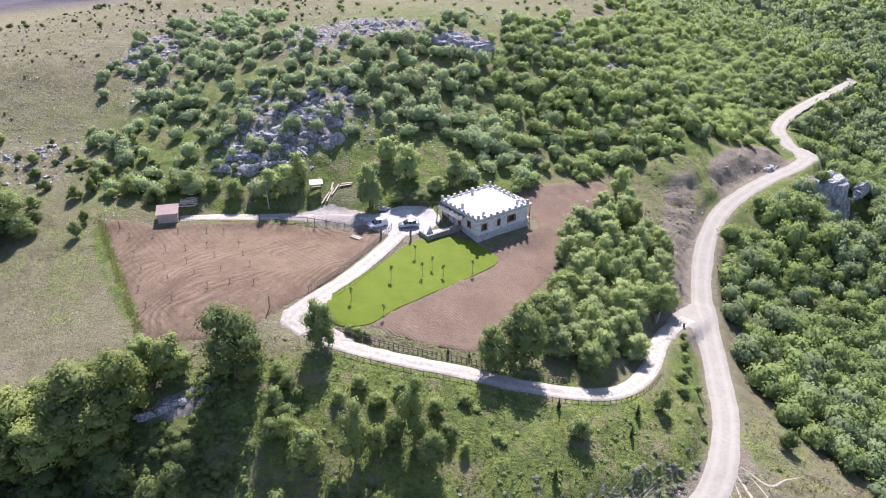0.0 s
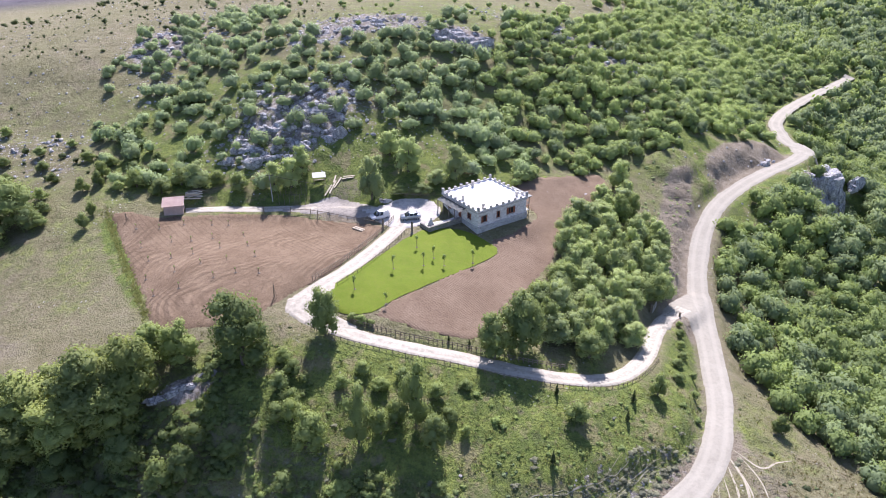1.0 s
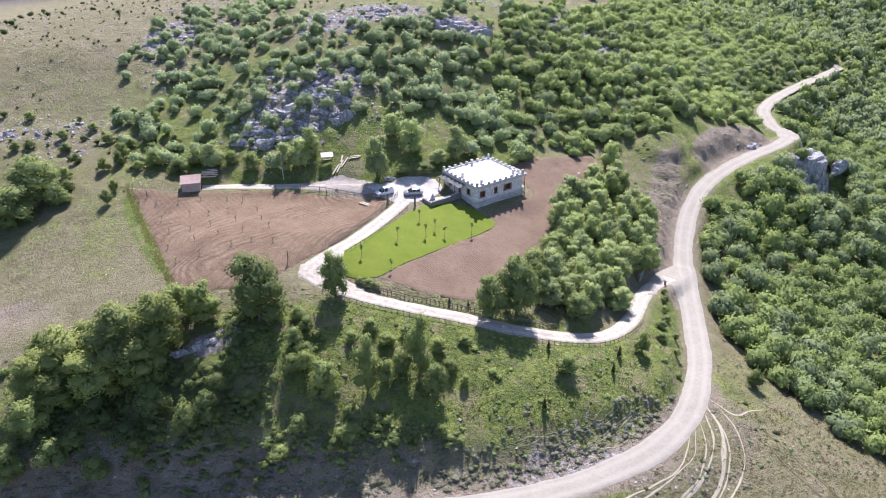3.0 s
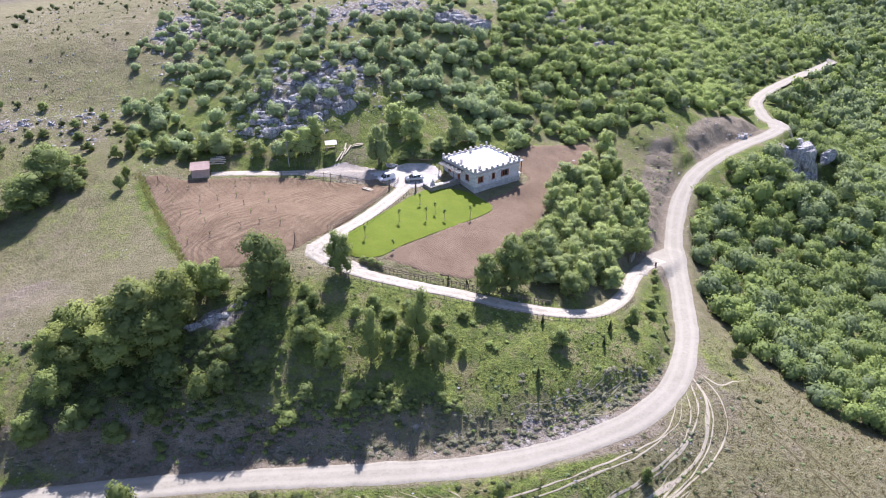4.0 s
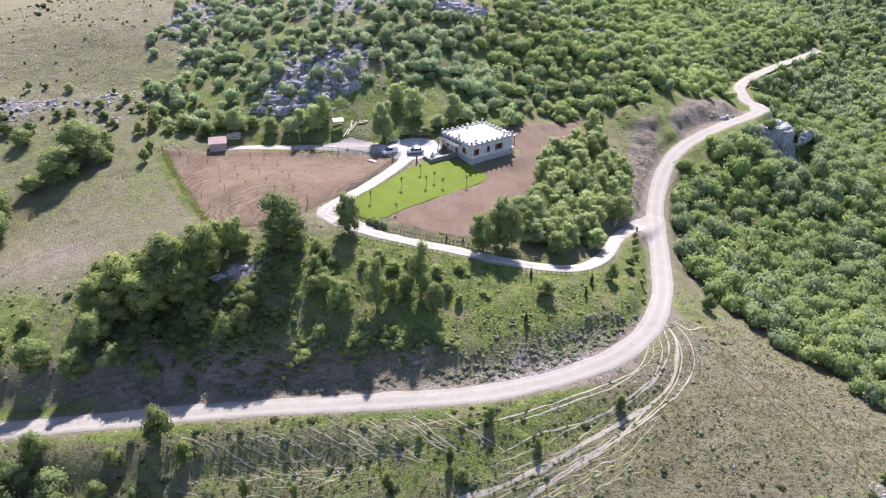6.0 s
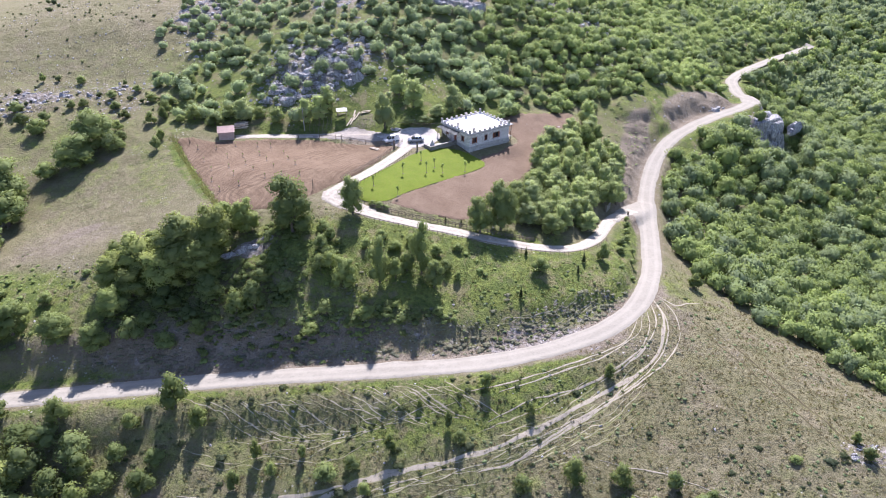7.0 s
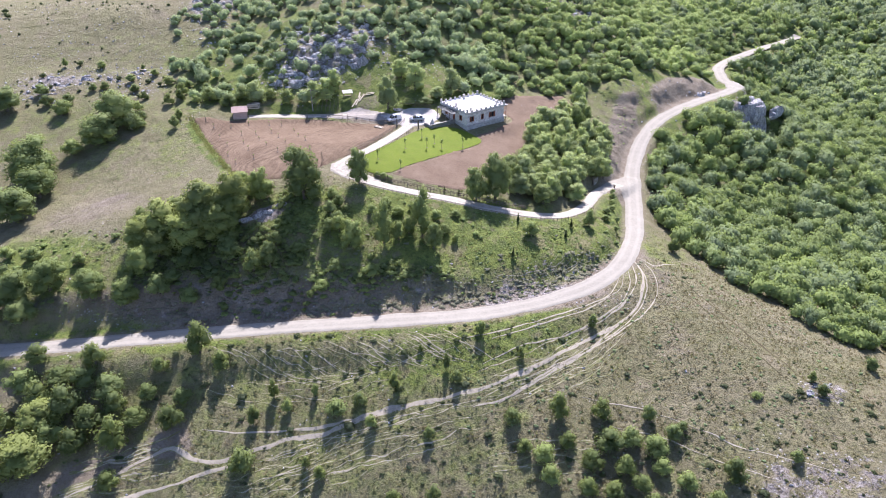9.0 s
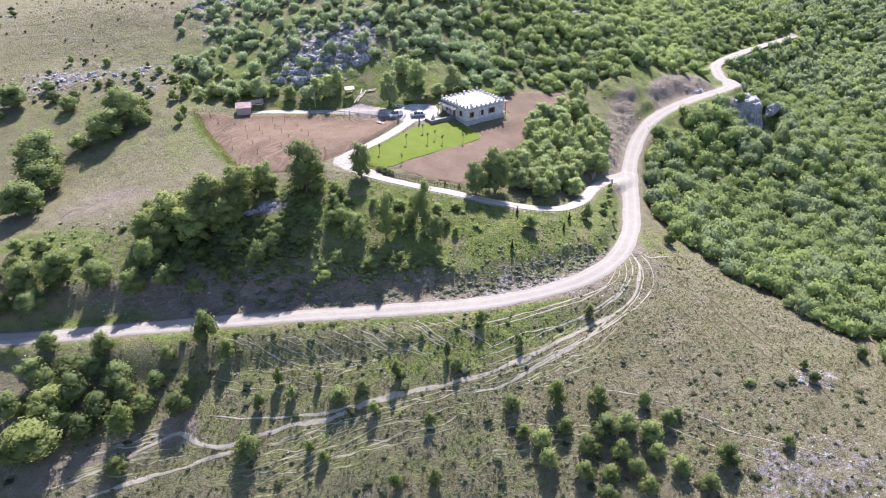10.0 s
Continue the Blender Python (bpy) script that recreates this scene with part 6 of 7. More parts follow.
# rank weeds along the crest of the bank
x, y = scatter(1.0, 0.5, -31, 67, 4, 72, rng)
keep = rng.uniform(0, 1, len(x)) < 0.9 * blob(x, y, -14, 69.4, 17, 1.9, 0, 0.4) + 0.35 * fractal(x, y, 5, 3, 103)
x, y = x[keep], y[keep]
r = rng.uniform(0.4, 1.0, len(x))
stuff("crest_weeds", BUSHES_FAR, x, y, r, r * rng.uniform(0.4, 0.8, len(x)), LEAF_TREE, "rank green weeds along the crest of the bank", "weeds", rng)

# grey scrub on the cut bank above the road
x, y = scatter(1.05, 0.5, -75, 61, 46, 86, rng)
dense = 1.1 * blob(x, y, 24, 70.5, 19, 4.4, 33, 0.35) + 0.6 * blob(x, y, -22, 65.5, 60, 4.2, 0, 0.35) + 0.25 * fractal(x, y, 4, 3, 66)
keep = (rng.uniform(0, 1, len(x)) < dense) & (road_clear(x, y) > 0.7) & (dense > 0.15)
x, y = x[keep], y[keep]
r = rng.uniform(0.35, 0.95, len(x))
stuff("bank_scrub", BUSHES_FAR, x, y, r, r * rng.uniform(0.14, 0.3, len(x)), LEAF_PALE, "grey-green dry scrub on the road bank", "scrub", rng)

# a strip of tall grass along the field's western edge
s = rng.uniform(0, 1, 700)
x, y = -71.8 + 22.6 * s + rng.normal(0, 0.5, 700), 138.5 - 39.5 * s + rng.normal(0, 0.45, 700)
r = rng.uniform(0.2, 0.4, 700)
stuff("grass_hedge", TUFTS, x, y, r, r * rng.uniform(0.8, 1.2, 700), TUFT, "tall green grass strip edging the ploughed field", "grass", rng, 0.03)


def hewn(rng, v, cuts, depth):
    """Points of a round form cut flat by planes, so that it looks broken."""
    for q in range(cuts):
        d = rng.normal(0, 1, 3)
        d /= np.linalg.norm(d)
        over = np.clip(v @ d - depth * rng.uniform(0.75, 1.15), 0, None)
        v = v - over[:, None] * d
    return v


def small_stone_form(rng):
    v, f = core_blob(rng, np.zeros(3), np.ones(3), 1)
    return hewn(rng, v, 7, 0.65) * np.array([1.15, 0.85, 0.7]), f


SMALL_STONES = [small_stone_form(rng) for _ in range(10)]
x, y = scatter(1.9, 0.5, -165, 130, 115, 300, rng)
dense = 0.10 + 1.1 * rock_mask(x, y) + 0.22 * fractal(x, y, 24, 3, 99) + 0.16 * blob(x, y, -90, 205, 60, 55) - 0.4 * (y < 146)
keep = (rng.uniform(0, 1, len(x)) < dense) & (road_clear(x, y) > 1.0)
x, y = x[keep], y[keep]
r = (0.13 + 0.42 * rng.uniform(0, 1, len(x)) ** 2) * (1 + 2.2 * rock_mask(x, y))
stuff("strewn_stones", SMALL_STONES, x, y, r, r, ROCK, "pale limestone rocks strewn over the hillside", "rocks", rng, 0.02)
x, y = scatter(1.6, 0.5, -85, 20, 60, 76, rng)
dense = 0.16 * rock_mask(x, y) + 0.03
keep = (rng.uniform(0, 1, len(x)) < dense) & (road_clear(x, y) > 0.4)
x, y = x[keep], y[keep]
r = rng.uniform(0.12, 0.4, len(x))
stuff("bank_stones", SMALL_STONES, x, y, r, r, ROCK, "grey stones on the road bank", "rocks", rng, 0.02)


def boulder(x, y, rx, ry, rz, turn, seed, name="boulder", label="grey weathered limestone boulder among bushes", blocky=1.0):
    r = np.random.default_rng(seed)
    v, f = [], []
    at = 0
    for q in range(5):
        a, b = core_blob(r, np.zeros(3), np.ones(3), 3 if rx > 2.6 else 2)
        a = hewn(r, a, 16, 0.62)
        a = np.sign(a) * np.abs(a) ** blocky
        s = r.uniform(0.45, 0.75) if q else 1.0
        c = np.array([r.uniform(-0.8, 0.8), r.uniform(-0.8, 0.8), r.uniform(-0.3, 0.35)]) if q else np.zeros(3)
        a = a * s * np.array([1, r.uniform(0.7, 1.0), r.uniform(0.7, 1.2)]) + c
        n = np.linalg.norm(a, axis=1)
        a = a * (1 + 0.10 * fractal(a[:, 0] * 3 + a[:, 2] * 2, a[:, 1] * 3 - a[:, 2], 1.1, 3, seed))[:, None]
        v.append(a * np.array([rx, ry, rz]))
        f.append(b + at)
        at += len(a)
    ob = new(name, array_mesh(name, np.vstack(v), np.vstack(f), ROCK))
    ob.matrix_basis = pose(x, y, gz(x, y) - 0.25 * rz, 0, 0, turn)
    return tagged(ob, label, "boulder", "limestone outcrops")


crags = random.Random(31)
LOWER_CRAGS = ((-35, 162, 15, 6.5, 12, 26, 1.3, 2.7), (-46, 156.5, 5, 4, 0, 7, 1.0, 1.9), (-50, 173, 6, 4, 0, 5, 1.0, 1.8), (5, 205, 8, 4, 0, 7, 2.2, 3.6), (-34, 203, 11, 6, 0, 9, 1.0, 2.2), (-85, 213, 6, 9, 0, 6, 0.8, 1.7))
UPPER_CRAGS = ((40, 224, 22, 8, -20, 7, 1.2, 2.4), (-107, 168.5, 16, 2.5, 0, 8, 0.7, 1.4), (-124, 158, 11, 6, 10, 10, 0.7, 1.5), (-22, 186, 10, 8, 0, 8, 0.9, 1.8), (-20, 212, 10, 5, 0, 8, 1.0, 2.0), (-27.5, 172.5, 8, 6, 10, 12, 0.9, 1.9), (-46, 178, 7, 6, 0, 6, 0.8, 1.6))
for cx, cy, rx, ry, turn, count, low, high in LOWER_CRAGS + UPPER_CRAGS:
    for k in range(count):
        a, d = crags.uniform(0, 2 * math.pi), math.sqrt(crags.uniform(0, 1))
        u, v = rx * d * math.cos(a), ry * d * math.sin(a)
        c, s = math.cos(radians(turn)), math.sin(radians(turn))
        q = crags.uniform(low, high)
        boulder(cx + u * c - v * s, cy + u * s + v * c, q * crags.uniform(1.0, 1.7), q * 0.8, q * crags.uniform(0.7, 1.2), crags.uniform(-25, 35), 100 + k + int(1000 + 7 * cx + 3 * cy))
for k, (x, y, z, rx, ry, rz, turn) in enumerate(((110.5, 193.4, -17.4, 7.0, 4.0, 6.6, 30), (114.4, 196, -18, 5.8, 3.6, 6.4, 45), (107.6, 191.0, -21, 5.0, 2.8, 8.5, 50), (111.5, 189.5, -25, 4.6, 2.6, 8.0, 20), (114.5, 191.5, -25, 3.6, 2.6, 7.0, 40), (105.4, 187.6, -24.5, 4.4, 2.6, 8.0, 35))):
    cliff = boulder(x, y, rx, ry, rz, turn, k + 31, "cliff_rock", "tall dark limestone cliff below the road", 0.6)
    cliff.location.z = z
for k, (x, y, rx, ry, rz, turn) in enumerate(((91.6, 194.2, 2.9, 2.2, 2.6, 30), (94, 197, 2.2, 1.6, 1.8, 50))):
    boulder(x, y, rx, ry, rz, turn, k + 71, "boulder", "grey limestone block in the eroded road cutting")
boulder(121.8, 197.5, 3.4, 2.4, 3.6, 10, 41, "boulder", "pale limestone boulder above the valley woods").location.z = -17.5
for k, (x, y, rx, ry, rz, turn) in enumerate(((-38.6, 83.6, 3.0, 0.9, 2.4, 25), (-35.4, 85.4, 2.2, 0.8, 1.9, 30), (-42, 82.2, 2.0, 1.0, 1.1, 20), (68.5, 41.2, 1.5, 0.9, 0.8, 10), (70.4, 42.4, 1.1, 0.8, 0.7, 40), (66.2, 40.2, 1.2, 0.6, 0.5, 0), (-12.2, 142.6, 1.6, 1.2, 1.0, 0))):
    boulder(x, y, rx, ry, rz, turn, k + 51)


# ---- single trees ----
def tree_form(kind, seed):
    """A tree 1 m wide in radius and about 2.4 high: a trunk with limbs, and a crown."""
    r = np.random.default_rng(seed)
    base = thing("tree")
    trunk = bmesh.new()
    tall = {"great": 1.15, "round": 1.15, "oak": 1.15, "tall": 1.7, "bush": 0.7, "thorn": 0.7, "copse": 1.15}[kind]
    tube(trunk, (0, 0, -0.15), (0.03, 0.02, tall * 0.45), 0.085, 0.065, 8)
    tube(trunk, (0.03, 0.02, tall * 0.45), (0.0, 0.05, tall), 0.065, 0.03, 7)
    lobes = []
    if kind in ("round", "great", "oak", "copse"):
        lobes.append(((0, 0, 1.75), (0.62, 0.62, 0.55)))
        lobes.append(((0.05, -0.05, 1.0), (0.7, 0.7, 0.6)))
        for q in range(5):
            a = 2 * np.pi * q / 5 + r.uniform(-0.4, 0.4)
            s = r.uniform(0.3, 0.42)
            lobes.append(((0.5 * np.cos(a), 0.5 * np.sin(a), r.uniform(0.4, 0.75)), (s, s, s)))
        for q in range(7):
            a, d = 2 * np.pi * q / 7 + r.uniform(-0.4, 0.4), r.uniform(0.42, 0.6)
            s = r.uniform(0.34, 0.5)
            lobes.append(((d * np.cos(a), d * np.sin(a), r.uniform(0.85, 1.55)), (s, s, s * r.uniform(0.8, 1.1))))
        for q in range(3):
            s = r.uniform(0.26, 0.36)
            lobes.append(((r.uniform(-0.4, 0.4), r.uniform(-0.4, 0.4), r.uniform(1.9, 2.2)), (s, s, s)))
    elif kind == "tall":
        for q in range(9):
            h = 0.42 + q * 0.235
            wide = 0.62 * (1 - ((q - 3) / 7.5) ** 2)
            a = r.uniform(0, 6.28)
            lobes.append(((0.38 * np.cos(a) * (q % 2 + 0.4), 0.38 * np.sin(a) * (q % 2 + 0.4), h), (wide, wide, 0.42)))
    else:
        for q in range(6):
            a, d = 2 * np.pi * q / 6 + r.uniform(-0.4, 0.4), r.uniform(0.3, 0.55)
            s = r.uniform(0.42, 0.58)
            lobes.append(((d * np.cos(a), d * np.sin(a), r.uniform(0.5, 1.2)), (s, s, s * 1.1)))
        lobes.append(((0, 0, 1.55), (0.55, 0.55, 0.6)))
    for c, _ in lobes[::2]:
        tube(trunk, (0.02, 0.02, tall * 0.4 * r.uniform(0.8, 1.3)), tuple(0.8 * np.array(c)), 0.04, 0.015, 5)
    part("trunk", trunk, BARK, base)
    leaves, leaf = {"great": (4600, 0.047), "oak": (4300, 0.049), "round": (2700, 0.055), "copse": (2300, 0.056), "tall": (2300, 0.054), "bush": (1250, 0.07), "thorn": (1150, 0.073)}[kind]
    v, f, soft = clump(r, lobes, leaves, leaf, 0.66, 1, -0.6, {"copse": 0.3, "oak": 0.2}.get(kind, 0.1))
    material = {"thorn": LEAF_THORN, "oak": LEAF_OAK, "copse": LEAF_COPSE}.get(kind, LEAF_TREE)
    crown = new("crown", array_mesh("crown", v, f, material, True, {"tint": np.full(len(v), 0.2)}, soft))
    crown.parent = base
    return base


FORMS = {}
for kind, seeds in (("great", (21, 22, 23)), ("oak", (24, 25, 26)), ("round", (1, 2, 3)), ("copse", (31, 32, 33)), ("tall", (4, 5)), ("bush", (6, 7, 8)), ("thorn", (11, 12, 13))):
    FORMS[kind] = [tree_form(kind, s) for s in seeds]
USED, TURNS = set(), {}
HEIGHT = {"great": 2.42, "oak": 2.42, "round": 2.42, "copse": 2.42, "tall": 2.7, "bush": 2.1, "thorn": 2.1}
turner = random.Random(9)


def plant(kind, x, y, h, w, label, group):
    TURNS[kind] = TURNS.get(kind, 0) + 1
    form = FORMS[kind][TURNS[kind] % len(FORMS[kind])]
    m = pose(x, y, gz(x, y) - 0.05, 0, 0, turner.uniform(0, 360)) @ Matrix.Diagonal((w * 0.52, w * 0.52, h / HEIGHT[kind], 1))
    if form.name in USED:
        ob = copy_thing(form, m)
        ob.scale = m.to_scale()
    else:
        USED.add(form.name)
        form.matrix_basis = m
        ob = form
    return tagged(ob, label, "tree", group)


def grow(rows, label, group, tall_from=1.9, small="bush", large="great", middle="round"):
    for k, (x, y, h, w) in enumerate(rows):
        kind = "tall" if h / w > tall_from else (large if w > 7 else (middle if h > 5.5 else (small if k % 5 < 3 else "bush")))
        plant(kind, x, y, h, w, label, group)


grow([(-30.5, 87.7, 12.8, 10.2), (-18.9, 94.1, 9.0, 5.6), (-4.0, 79.5, 12.0, 4.8), (8.2, 93.9, 8.6, 6.6), (12.8, 96.0, 11.6, 7.8), (34.4, 90.1, 4.6, 3.1), (20.1, 82.1, 3.6, 4.6)],
     "leafy green tree beside the drive", "trees along the drive")
grow([(-12.1, 76.6, 11.0, 4.8), (-18.8, 75.6, 6.8, 6.0), (-1.5, 76.2, 6.4, 4.4), (-9.1, 77.8, 4.6, 4.0), (-14.5, 69.7, 2.8, 4.4), (-22.1, 70.9, 3.0, 4.0), (-39.4, 71.4, 5.2, 5.0), (-36.0, 72.0, 6.0, 5.0),
      (-63.1, 71.4, 6.6, 7.1), (-6.9, 79.5, 4.4, 3.8), (-22.0, 79.0, 4.0, 4.0)], "green tree on the grassy slope below the drive", "trees on the slope")
grow([(-59.9, 79.8, 9.6, 10), (-51.9, 80.5, 12, 11), (-45.4, 82.0, 12, 9.6), (-54.6, 76.8, 9.2, 10), (-47.2, 77.8, 8.6, 9.4), (-60.5, 75.2, 6.6, 8), (-48.6, 70.6, 2.8, 4.6), (-40.5, 88.1, 7.6, 6.4),
      (-45.2, 89.8, 6.4, 6.6), (-50.6, 86.5, 6.6, 8)],
     "large leafy tree in a shady grove", "trees of the grove", 1.9, "thorn", "oak")
grow([(-57.2, 84, 6.6, 8.2), (-35.4, 76.5, 3.2, 4), (-67.5, 85.9, 4.2, 5.6), (-56, 69.6, 2.8, 4.4), (-30.5, 74.6, 2.6, 3.6), (-65, 78, 7.4, 8.4),
      (-46.5, 68.4, 3.6, 3.6), (-53.4, 72.8, 5.2, 6.4), (-44.6, 73.6, 5.6, 6.2)],
     "large leafy tree in a shady grove", "trees of the grove", 1.9, "thorn", "oak")
grow([(-15.6, 143.4, 10.2, 7.0), (-7.9, 151, 8.6, 7.0), (2.8, 149.8, 8.2, 6.6), (-4.9, 144.2, 2.4, 5.4), (-9.7, 144, 2.4, 4.6), (-33.9, 148, 7, 6.2), (-32, 151.5, 7, 5.2),
      (-37.4, 147, 7, 5.6), (-12.4, 156.1, 6, 6.6), (41.9, 159.8, 8, 5.8), (-1.5, 147.4, 3.6, 5), (-54.7, 147.2, 6.4, 6.4)], "green tree behind the yard", "trees behind the house", 1.9, "copse", "copse", "copse")
grow([(-94.6, 130.2, 8.6, 12.6), (-91.6, 137.2, 10.6, 11.4), (-103.2, 109.4, 9.0, 11.4), (-86.6, 134.6, 5.2, 6.0), (-108.6, 117.6, 12.0, 15.0), (-103.6, 97.2, 9.6, 12.6), (-100.8, 126.4, 4.8, 6.8), (-84.7, 135, 3.0, 4.2), (-111.5, 145.8, 5.0, 6.4), (-128.5, 147.4, 7.4, 10), (-132, 140, 5.2, 8), (-74.1, 132.6, 3.8, 3), (-90, 78.6, 3.2, 5), (-84.6, 73.6, 3.6, 4.6), (-97, 80.4, 3.0, 4.4), (-93, 72, 4.4, 5.4), (-78.4, 75.8, 2.6, 3.6), (-82, 68.5, 7.8, 8.8),
      (-85.4, 61.8, 5, 7.4), (-65.2, 65.6, 6, 6.2), (-88.5, 66, 8, 8.4), (-93, 61.5, 6, 7), (-72.5, 66.5, 6.4, 7.2), (-58.6, 67.2, 5, 5.6), (-52, 66.2, 4, 5), (-98, 69, 7, 8)], "broad leafy tree at the edge of the meadow", "trees round the meadow")
grow([(-46.9, 53.6, 7.2, 5.8), (-66.7, 51.2, 4.8, 5.4), (-72.5, 48.6, 3.2, 6.8), (-63, 47, 4.4, 6.8), (-79.4, 47.5, 5, 7), (-42.3, 51.1, 4, 4), (-49.9, 41, 4.8, 5.6), (-56.6, 41.6, 3.8, 5.6),
      (-74.5, 34.5, 7.4, 12), (-48.9, 45.6, 3, 4.4), (-35.1, 33, 4.8, 5.8), (-58.6, 30.5, 3.8, 4.6), (-65, 41.2, 5, 6.8)],
     "green tree on the slope below the road", "trees below the road", 1.9, "thorn", "oak", "thorn")
grow([(-73.7, 41.4, 6.2, 9), (-78.8, 32.4, 5, 6), (-59, 37.2, 7.5, 5.6), (-70.1, 43.5, 7, 7), (-68, 48, 4.6, 5.6), (-75.5, 45, 5.6, 6.4), (-61, 43.9, 4.6, 5), (-66.6, 36.9, 5.5, 6),
      (-71.6, 38, 5, 6.2), (-55.5, 46, 3.6, 4.2), (-81.8, 40.7, 6, 7), (-78, 52, 4, 5), (-54, 50.5, 3, 3.6)],
     "green tree on the slope below the road", "trees below the road", 1.9, "thorn", "oak", "thorn")
grow([(21.3, 38.5, 5.2, 4.3), (28.9, 38.3, 4.3, 4.2), (29.6, 32.9, 4, 5.6), (37.2, 31.2, 3.6, 5), (37.5, 28, 3, 4), (48.7, 25.6, 4.4, 4.6), (13, 37.2, 3, 3.6), (-1.9, 35.2, 2.6, 2.4),
      (-12.2, 37.7, 2.8, 2.6), (7.8, 53.6, 3.4, 2.4), (-3.7, 50.7, 1.5, 1.3)],
     "small dark green tree on the dry slope", "small trees on the slope", 9, "thorn")
grow([(15.3, 49.5, 2.6, 1.8), (3.1, 44.5, 3, 2.7), (30.2, 58.1, 2.8, 2.4), (18, 30.8, 3.6, 4.6), (18.7, 26.9, 4, 4.2), (28.8, 24.6, 3, 4), (33.7, 25.4, 3, 4), (24.7, 25.1, 3.5, 4),
      (36.9, 37.2, 3.5, 3), (-18.9, 41, 3, 5), (-14.7, 42.1, 2.8, 3.2)],
     "small dark green tree on the dry slope", "small trees on the slope", 9, "thorn")
grow([(-34.4, 41.1, 4.2, 2.6), (-8.4, 43.9, 4, 2.3), (-31.3, 45.4, 4.6, 2.2), (-28.2, 42.5, 3.1, 2.6), (-23.3, 44.7, 3.1, 1.6), (1.2, 47.3, 4, 1.5), (-20.9, 30.6, 2.6, 2.5), (-23.6, 32.4, 2.6, 1.9),
      (42.4, 35, 1.8, 2.4), (56.7, 40.3, 1.2, 2.4), (54, 87.3, 3.8, 3.4), (67.8, 43.6, 2.3, 2), (68.4, 40.1, 2.5, 2.4), (81.5, 48.6, 2.6, 2.7)],
     "small dark bushy tree on the dry slope", "small trees on the slope", 9, "thorn")
grow([(-7.6, 25.1, 3.6, 3), (44.8, 21.5, 3, 4), (-0.8, 24.8, 4.5, 3), (59.3, 27.5, 2.4, 2.7), (33, 32.9, 4, 4.6), (25.9, 29.6, 3.6, 4.4), (31.4, 28.3, 3.8, 4.4), (22.4, 33.2, 3, 3.6),
      (40.5, 33.6, 3, 3.4), (41, 25, 3.4, 4.2), (14.9, 32.5, 2.6, 3), (34.9, 21.8, 3.4, 4.2), (27.9, 21, 3.4, 4)],
     "small dark bushy tree on the dry slope", "small trees on the slope", 9, "thorn")

grow([(-94, 158, 2.4, 3.6), (-100.5, 153.6, 2.2, 3.2), (-84, 160.6, 2.6, 3.8), (-90.6, 167.4, 2.2, 3.0), (-110, 174, 2.4, 3.4), (-70.4, 153.6, 3.0, 4.2), (-66.4, 157.8, 2.6, 3.6), (-118.6, 151.4, 3.5, 4.6), (-112.4, 152.5, 3.0, 4.2), (-122.5, 157, 3.4, 5), (-104, 160, 2.6, 3.4), (-89, 152, 2.6, 3.2), (-77.6, 152.4, 4.4, 4.2), (-86.2, 140.2, 2.4, 3.4), (-97, 163.5, 2.6, 3.4), (-80.0, 146.6, 3.6, 3.5), (-77.1, 148.7, 3.6, 3.0), (-68.2, 147.5, 4.4, 5.0), (-88.7, 144.8, 3.2, 3.6), (-107.5, 159.6, 2.5, 3.0), (-77.2, 167.5, 4.2, 4.2), (-77.0, 157.3, 2.2, 3.4), (-73.5, 166.8, 3.9, 3.2), (-122.1, 174.6, 3.2, 2.2), (-95.9, 171.5, 2.0, 1.5),
      (-62.0, 145.4, 3.6, 5.4), (-58.4, 148.4, 4.2, 5.6), (-50.4, 149.2, 3.2, 4.2), (-45.1, 147, 4.4, 4.8), (-71.6, 145.9, 2.5, 3.0), (-74.2, 137.1, 3.2, 2.4)],
     "bushy green shrub on the stony hillside", "hillside bushes", 1.9, "thorn")

grow([(-24.6, 88.4, 2.6, 3.4), (-22.8, 86, 3.0, 3.2), (-24.4, 83.6, 3.2, 3.6), (-22.4, 81.4, 2.8, 3.6), (-24.0, 78.8, 3.2, 4.0), (-15.2, 84.6, 2.2, 3.0), (-12.4, 87.2, 2.4, 3.2), (-9.6, 84.8, 2.2, 3.4), (-6.2, 86.8, 2.4, 3.0),
      (-1.2, 84.2, 2.6, 3.4), (0.8, 80.6, 2.4, 3.2), (3.4, 86.4, 1.6, 2.6), (-16.6, 68.6, 2.0, 3.6), (-24.8, 68.4, 2.0, 4.2), (-4.6, 69.2, 1.6, 2.6), (-0.8, 70.0, 1.6, 2.8), (3.2, 78.2, 2.0, 1.8)], "leafy bush on the grassy slope", "bushes on the slope", 1.9, "bush")
grow([(44.6, 113, 1.2, 1.6), (44.1, 110, 1.6, 2.2), (43.2, 106.4, 1.6, 2.0), (42.4, 102.8, 1.4, 2.4), (40.6, 99.6, 1.6, 2.6), (42.8, 98, 1.2, 1.8), (39.4, 95.4, 1.4, 2.4), (41.4, 92.8, 1.2, 2.0)],
     "low green bush on the verge between drive and road", "verge bushes", 1.9, "bush")
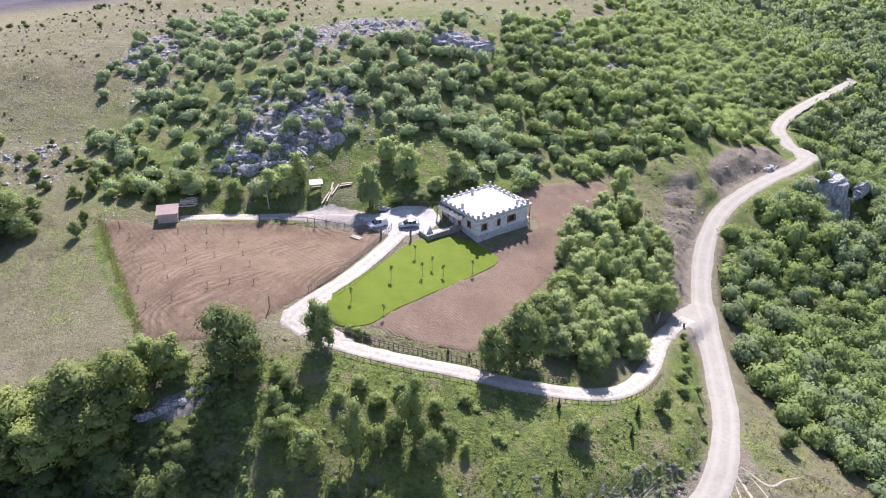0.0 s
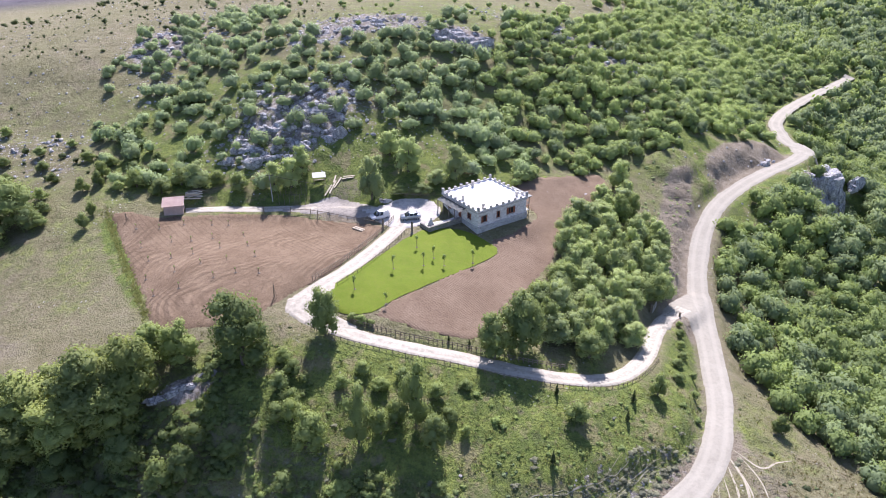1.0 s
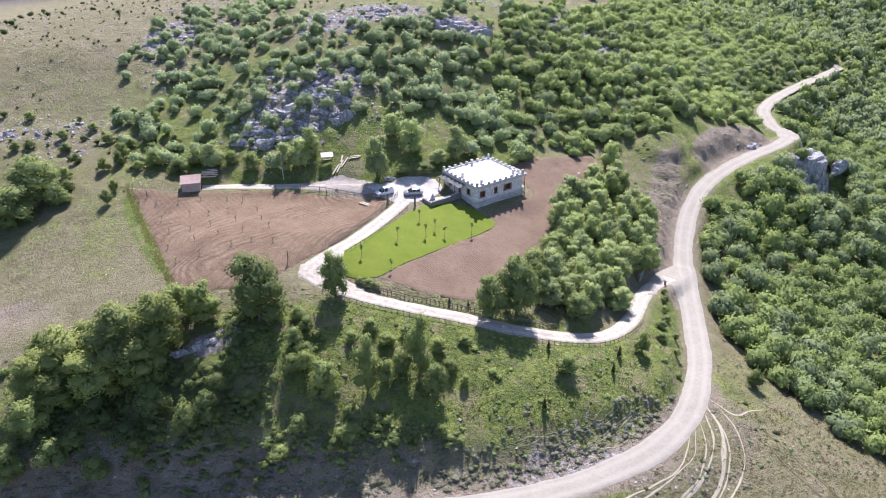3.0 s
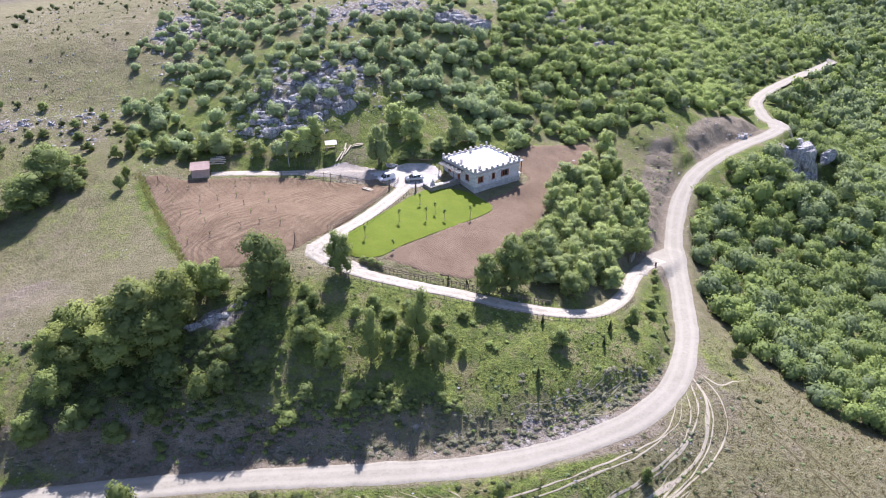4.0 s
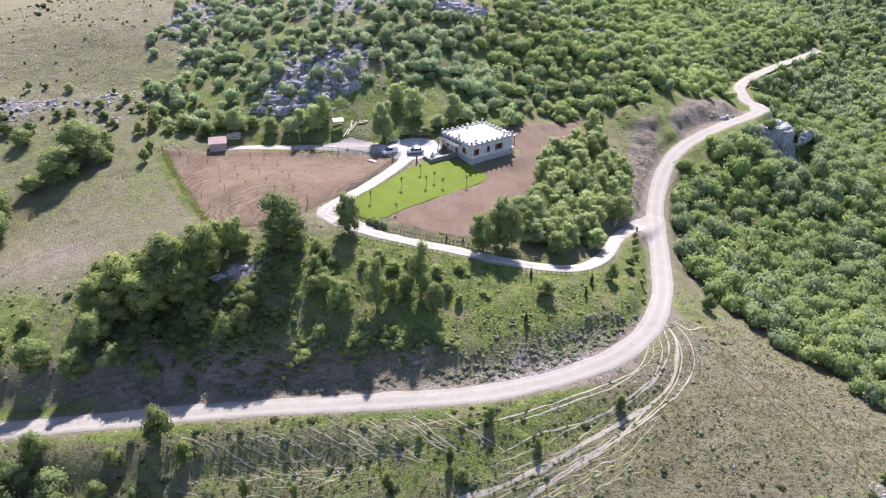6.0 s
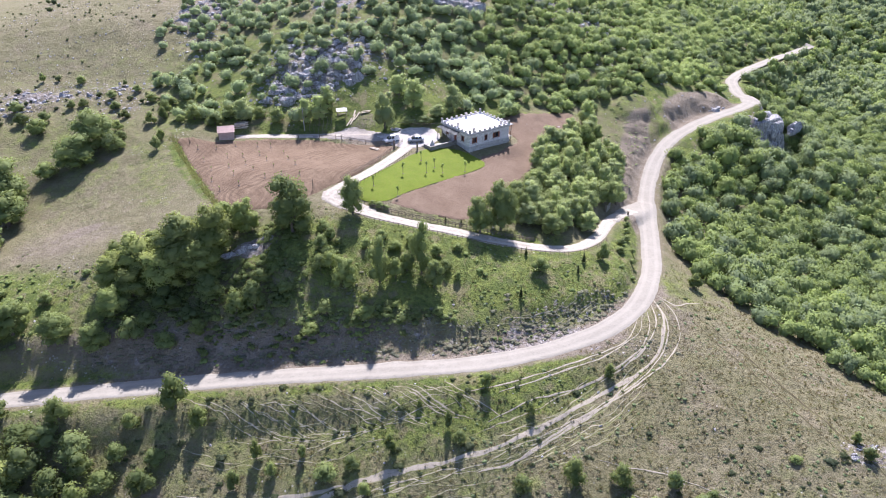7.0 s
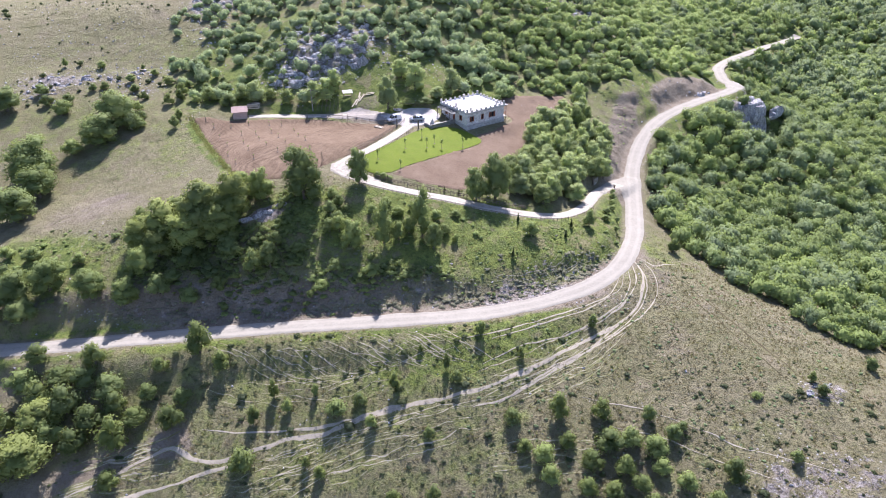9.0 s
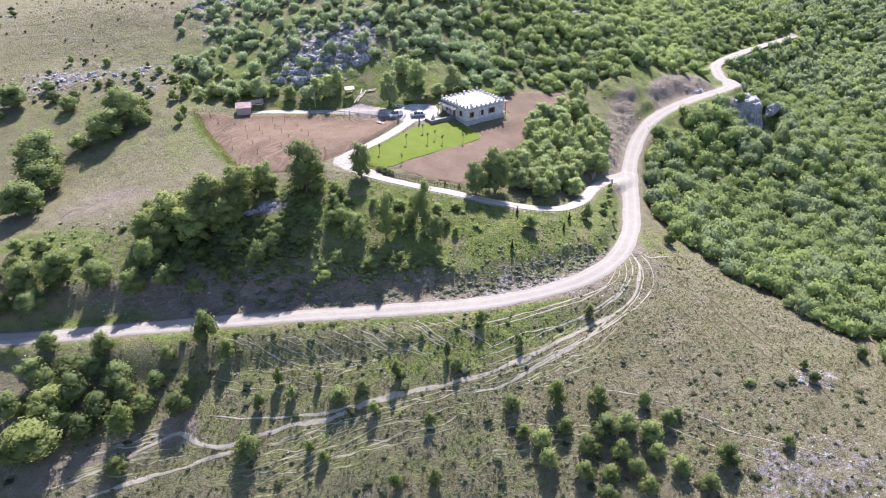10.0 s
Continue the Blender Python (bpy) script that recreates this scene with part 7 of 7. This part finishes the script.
# the copse between drive, field and road
COPSE = [(36, 153), (42, 156), (47, 148), (48.5, 136), (45, 123), (36, 113), (33.6, 104), (26, 96), (17, 95), (15.4, 104), (18.6, 117), (24, 130), (29.5, 143)]
cr = np.random.default_rng(12)
x, y = scatter(3.7, 0.42, 14, 92, 48, 160, cr)
keep = in_polygon(COPSE, x, y)
for k, (px, py) in enumerate(zip(x[keep], y[keep])):
    w = cr.uniform(3.8, 7.2)
    plant("copse" if k % 5 else "round", float(px), float(py), cr.uniform(4.6, 7.2), float(w), "leafy green tree in a dense copse", "trees of the copse")


def sapling(x, y, h, leafy, seed):
    base = thing("sapling", (x, y, gz(x, y) + 0.1), seed * 47 % 360)
    r = np.random.default_rng(seed)
    t = bmesh.new()
    tube(t, (0, 0, -0.1), (0.03, 0.02, h * 0.8), 0.024, 0.014, 6)
    for q in range(4):
        a = q * 1.7 + seed
        tube(t, (0.02, 0.01, h * (0.4 + 0.1 * q)), (0.35 * math.cos(a), 0.35 * math.sin(a), h * (0.62 + 0.1 * q)), 0.022, 0.01, 5)
    part("trunk", t, BARK, base)
    part("stake", one_tube((0.14, 0, -0.2), (0.12, 0, h * 0.55), 0.022, 0.022, 6), WOOD, base)
    lobes = [((0.0, 0.0, h * 0.86), (0.34, 0.34, h * 0.16)), ((0.2, 0.1, h * 0.7), (0.24, 0.24, 0.28))] if leafy else [((0.0, 0.0, h * 0.8), (0.11, 0.11, 0.22))]
    v, f, soft = clump(r, lobes, 110 if leafy else 18, 0.1, 0.45, 1, -0.8)
    crown = new("crown", array_mesh("crown", v, f, LEAF, True, {"tint": np.full(len(v), 0.6)}, soft))
    crown.parent = base
    # low dark disc standing in for the shadow at the sapling's foot
    part("mulch", one_tube((0, 0, -0.08), (0, 0, 0.06), 0.36, 0.2, 10), BARK, base)
    return tagged(base, "slender young tree tied to a stake on the lawn" if leafy else "bare young sapling planted in ploughed earth", "sapling", "lawn saplings" if leafy else "orchard saplings")


for k, (x, y) in enumerate(((-3.8, 116.6), (-1.9, 119.7), (0.1, 117.3), (-9.2, 114.1), (-15.5, 106.3), (-9.9, 103.3), (5.5, 119.6), (-5.3, 123.2))):
    sapling(x, y, 2.9 - 0.25 * (k % 3), True, k + 1)
orr = random.Random(21)
for i in range(5):
    for j in range(5):
        x, y = -62.5 + i * 4.6 + j * 3.0 + orr.uniform(-0.8, 0.8), 131.5 - j * 6.3 + i * 0.9 + orr.uniform(-0.8, 0.8)
        sapling(x, y, orr.uniform(0.9, 1.5), False, 40 + 5 * i + j)


def conifer(x, y, h, seed):
    base = thing("conifer", (x, y, gz(x, y)), seed * 31 % 360)
    r = np.random.default_rng(seed)
    part("trunk", one_tube((0, 0, -0.1), (0, 0, h * 0.5), 0.05, 0.03, 6), BARK, base)
    lobes = [((0, 0, h * (0.2 + 0.19 * q)), (h * 0.2 * (1 - 0.19 * q), h * 0.2 * (1 - 0.19 * q), h * 0.17)) for q in range(5)]
    v, f, soft = clump(r, lobes, 260, 0.11, 0.8, 1, -0.8)
    crown = new("crown", array_mesh("crown", v, f, LEAF_DARK, True, {"tint": np.full(len(v), 0.3)}, soft))
    crown.parent = base
    return tagged(base, "small dark pointed conifer beside the drive", "conifer", "conifers by the drive")


for k, (x, y, h) in enumerate(((-12.6, 98.0, 1.1), (0.8, 96.2, 1.3), (4.2, 96.0, 1.1), (17.5, 87.0, 1.8), (29.8, 87.6, 2.2), (28, 83.5, 1.8), (15.5, 74.8, 2.4))):
    conifer(x, y, h, k + 3)
for k, (x, y, h, w) in enumerate(((-13.6, 98.4, 1.5, 2.2), (-15.2, 98.9, 1.3, 2.0), (-12.2, 98.0, 1.2, 1.8))):
    plant("bush", x, y, h, w, "rounded grey-green garden shrub", "garden shrubs")

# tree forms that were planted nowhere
for kind in FORMS:
    for form in FORMS[kind]:
        if form.name not in USED:
            for q in list(form.children) + [form]:
                bpy.data.objects.remove(q)
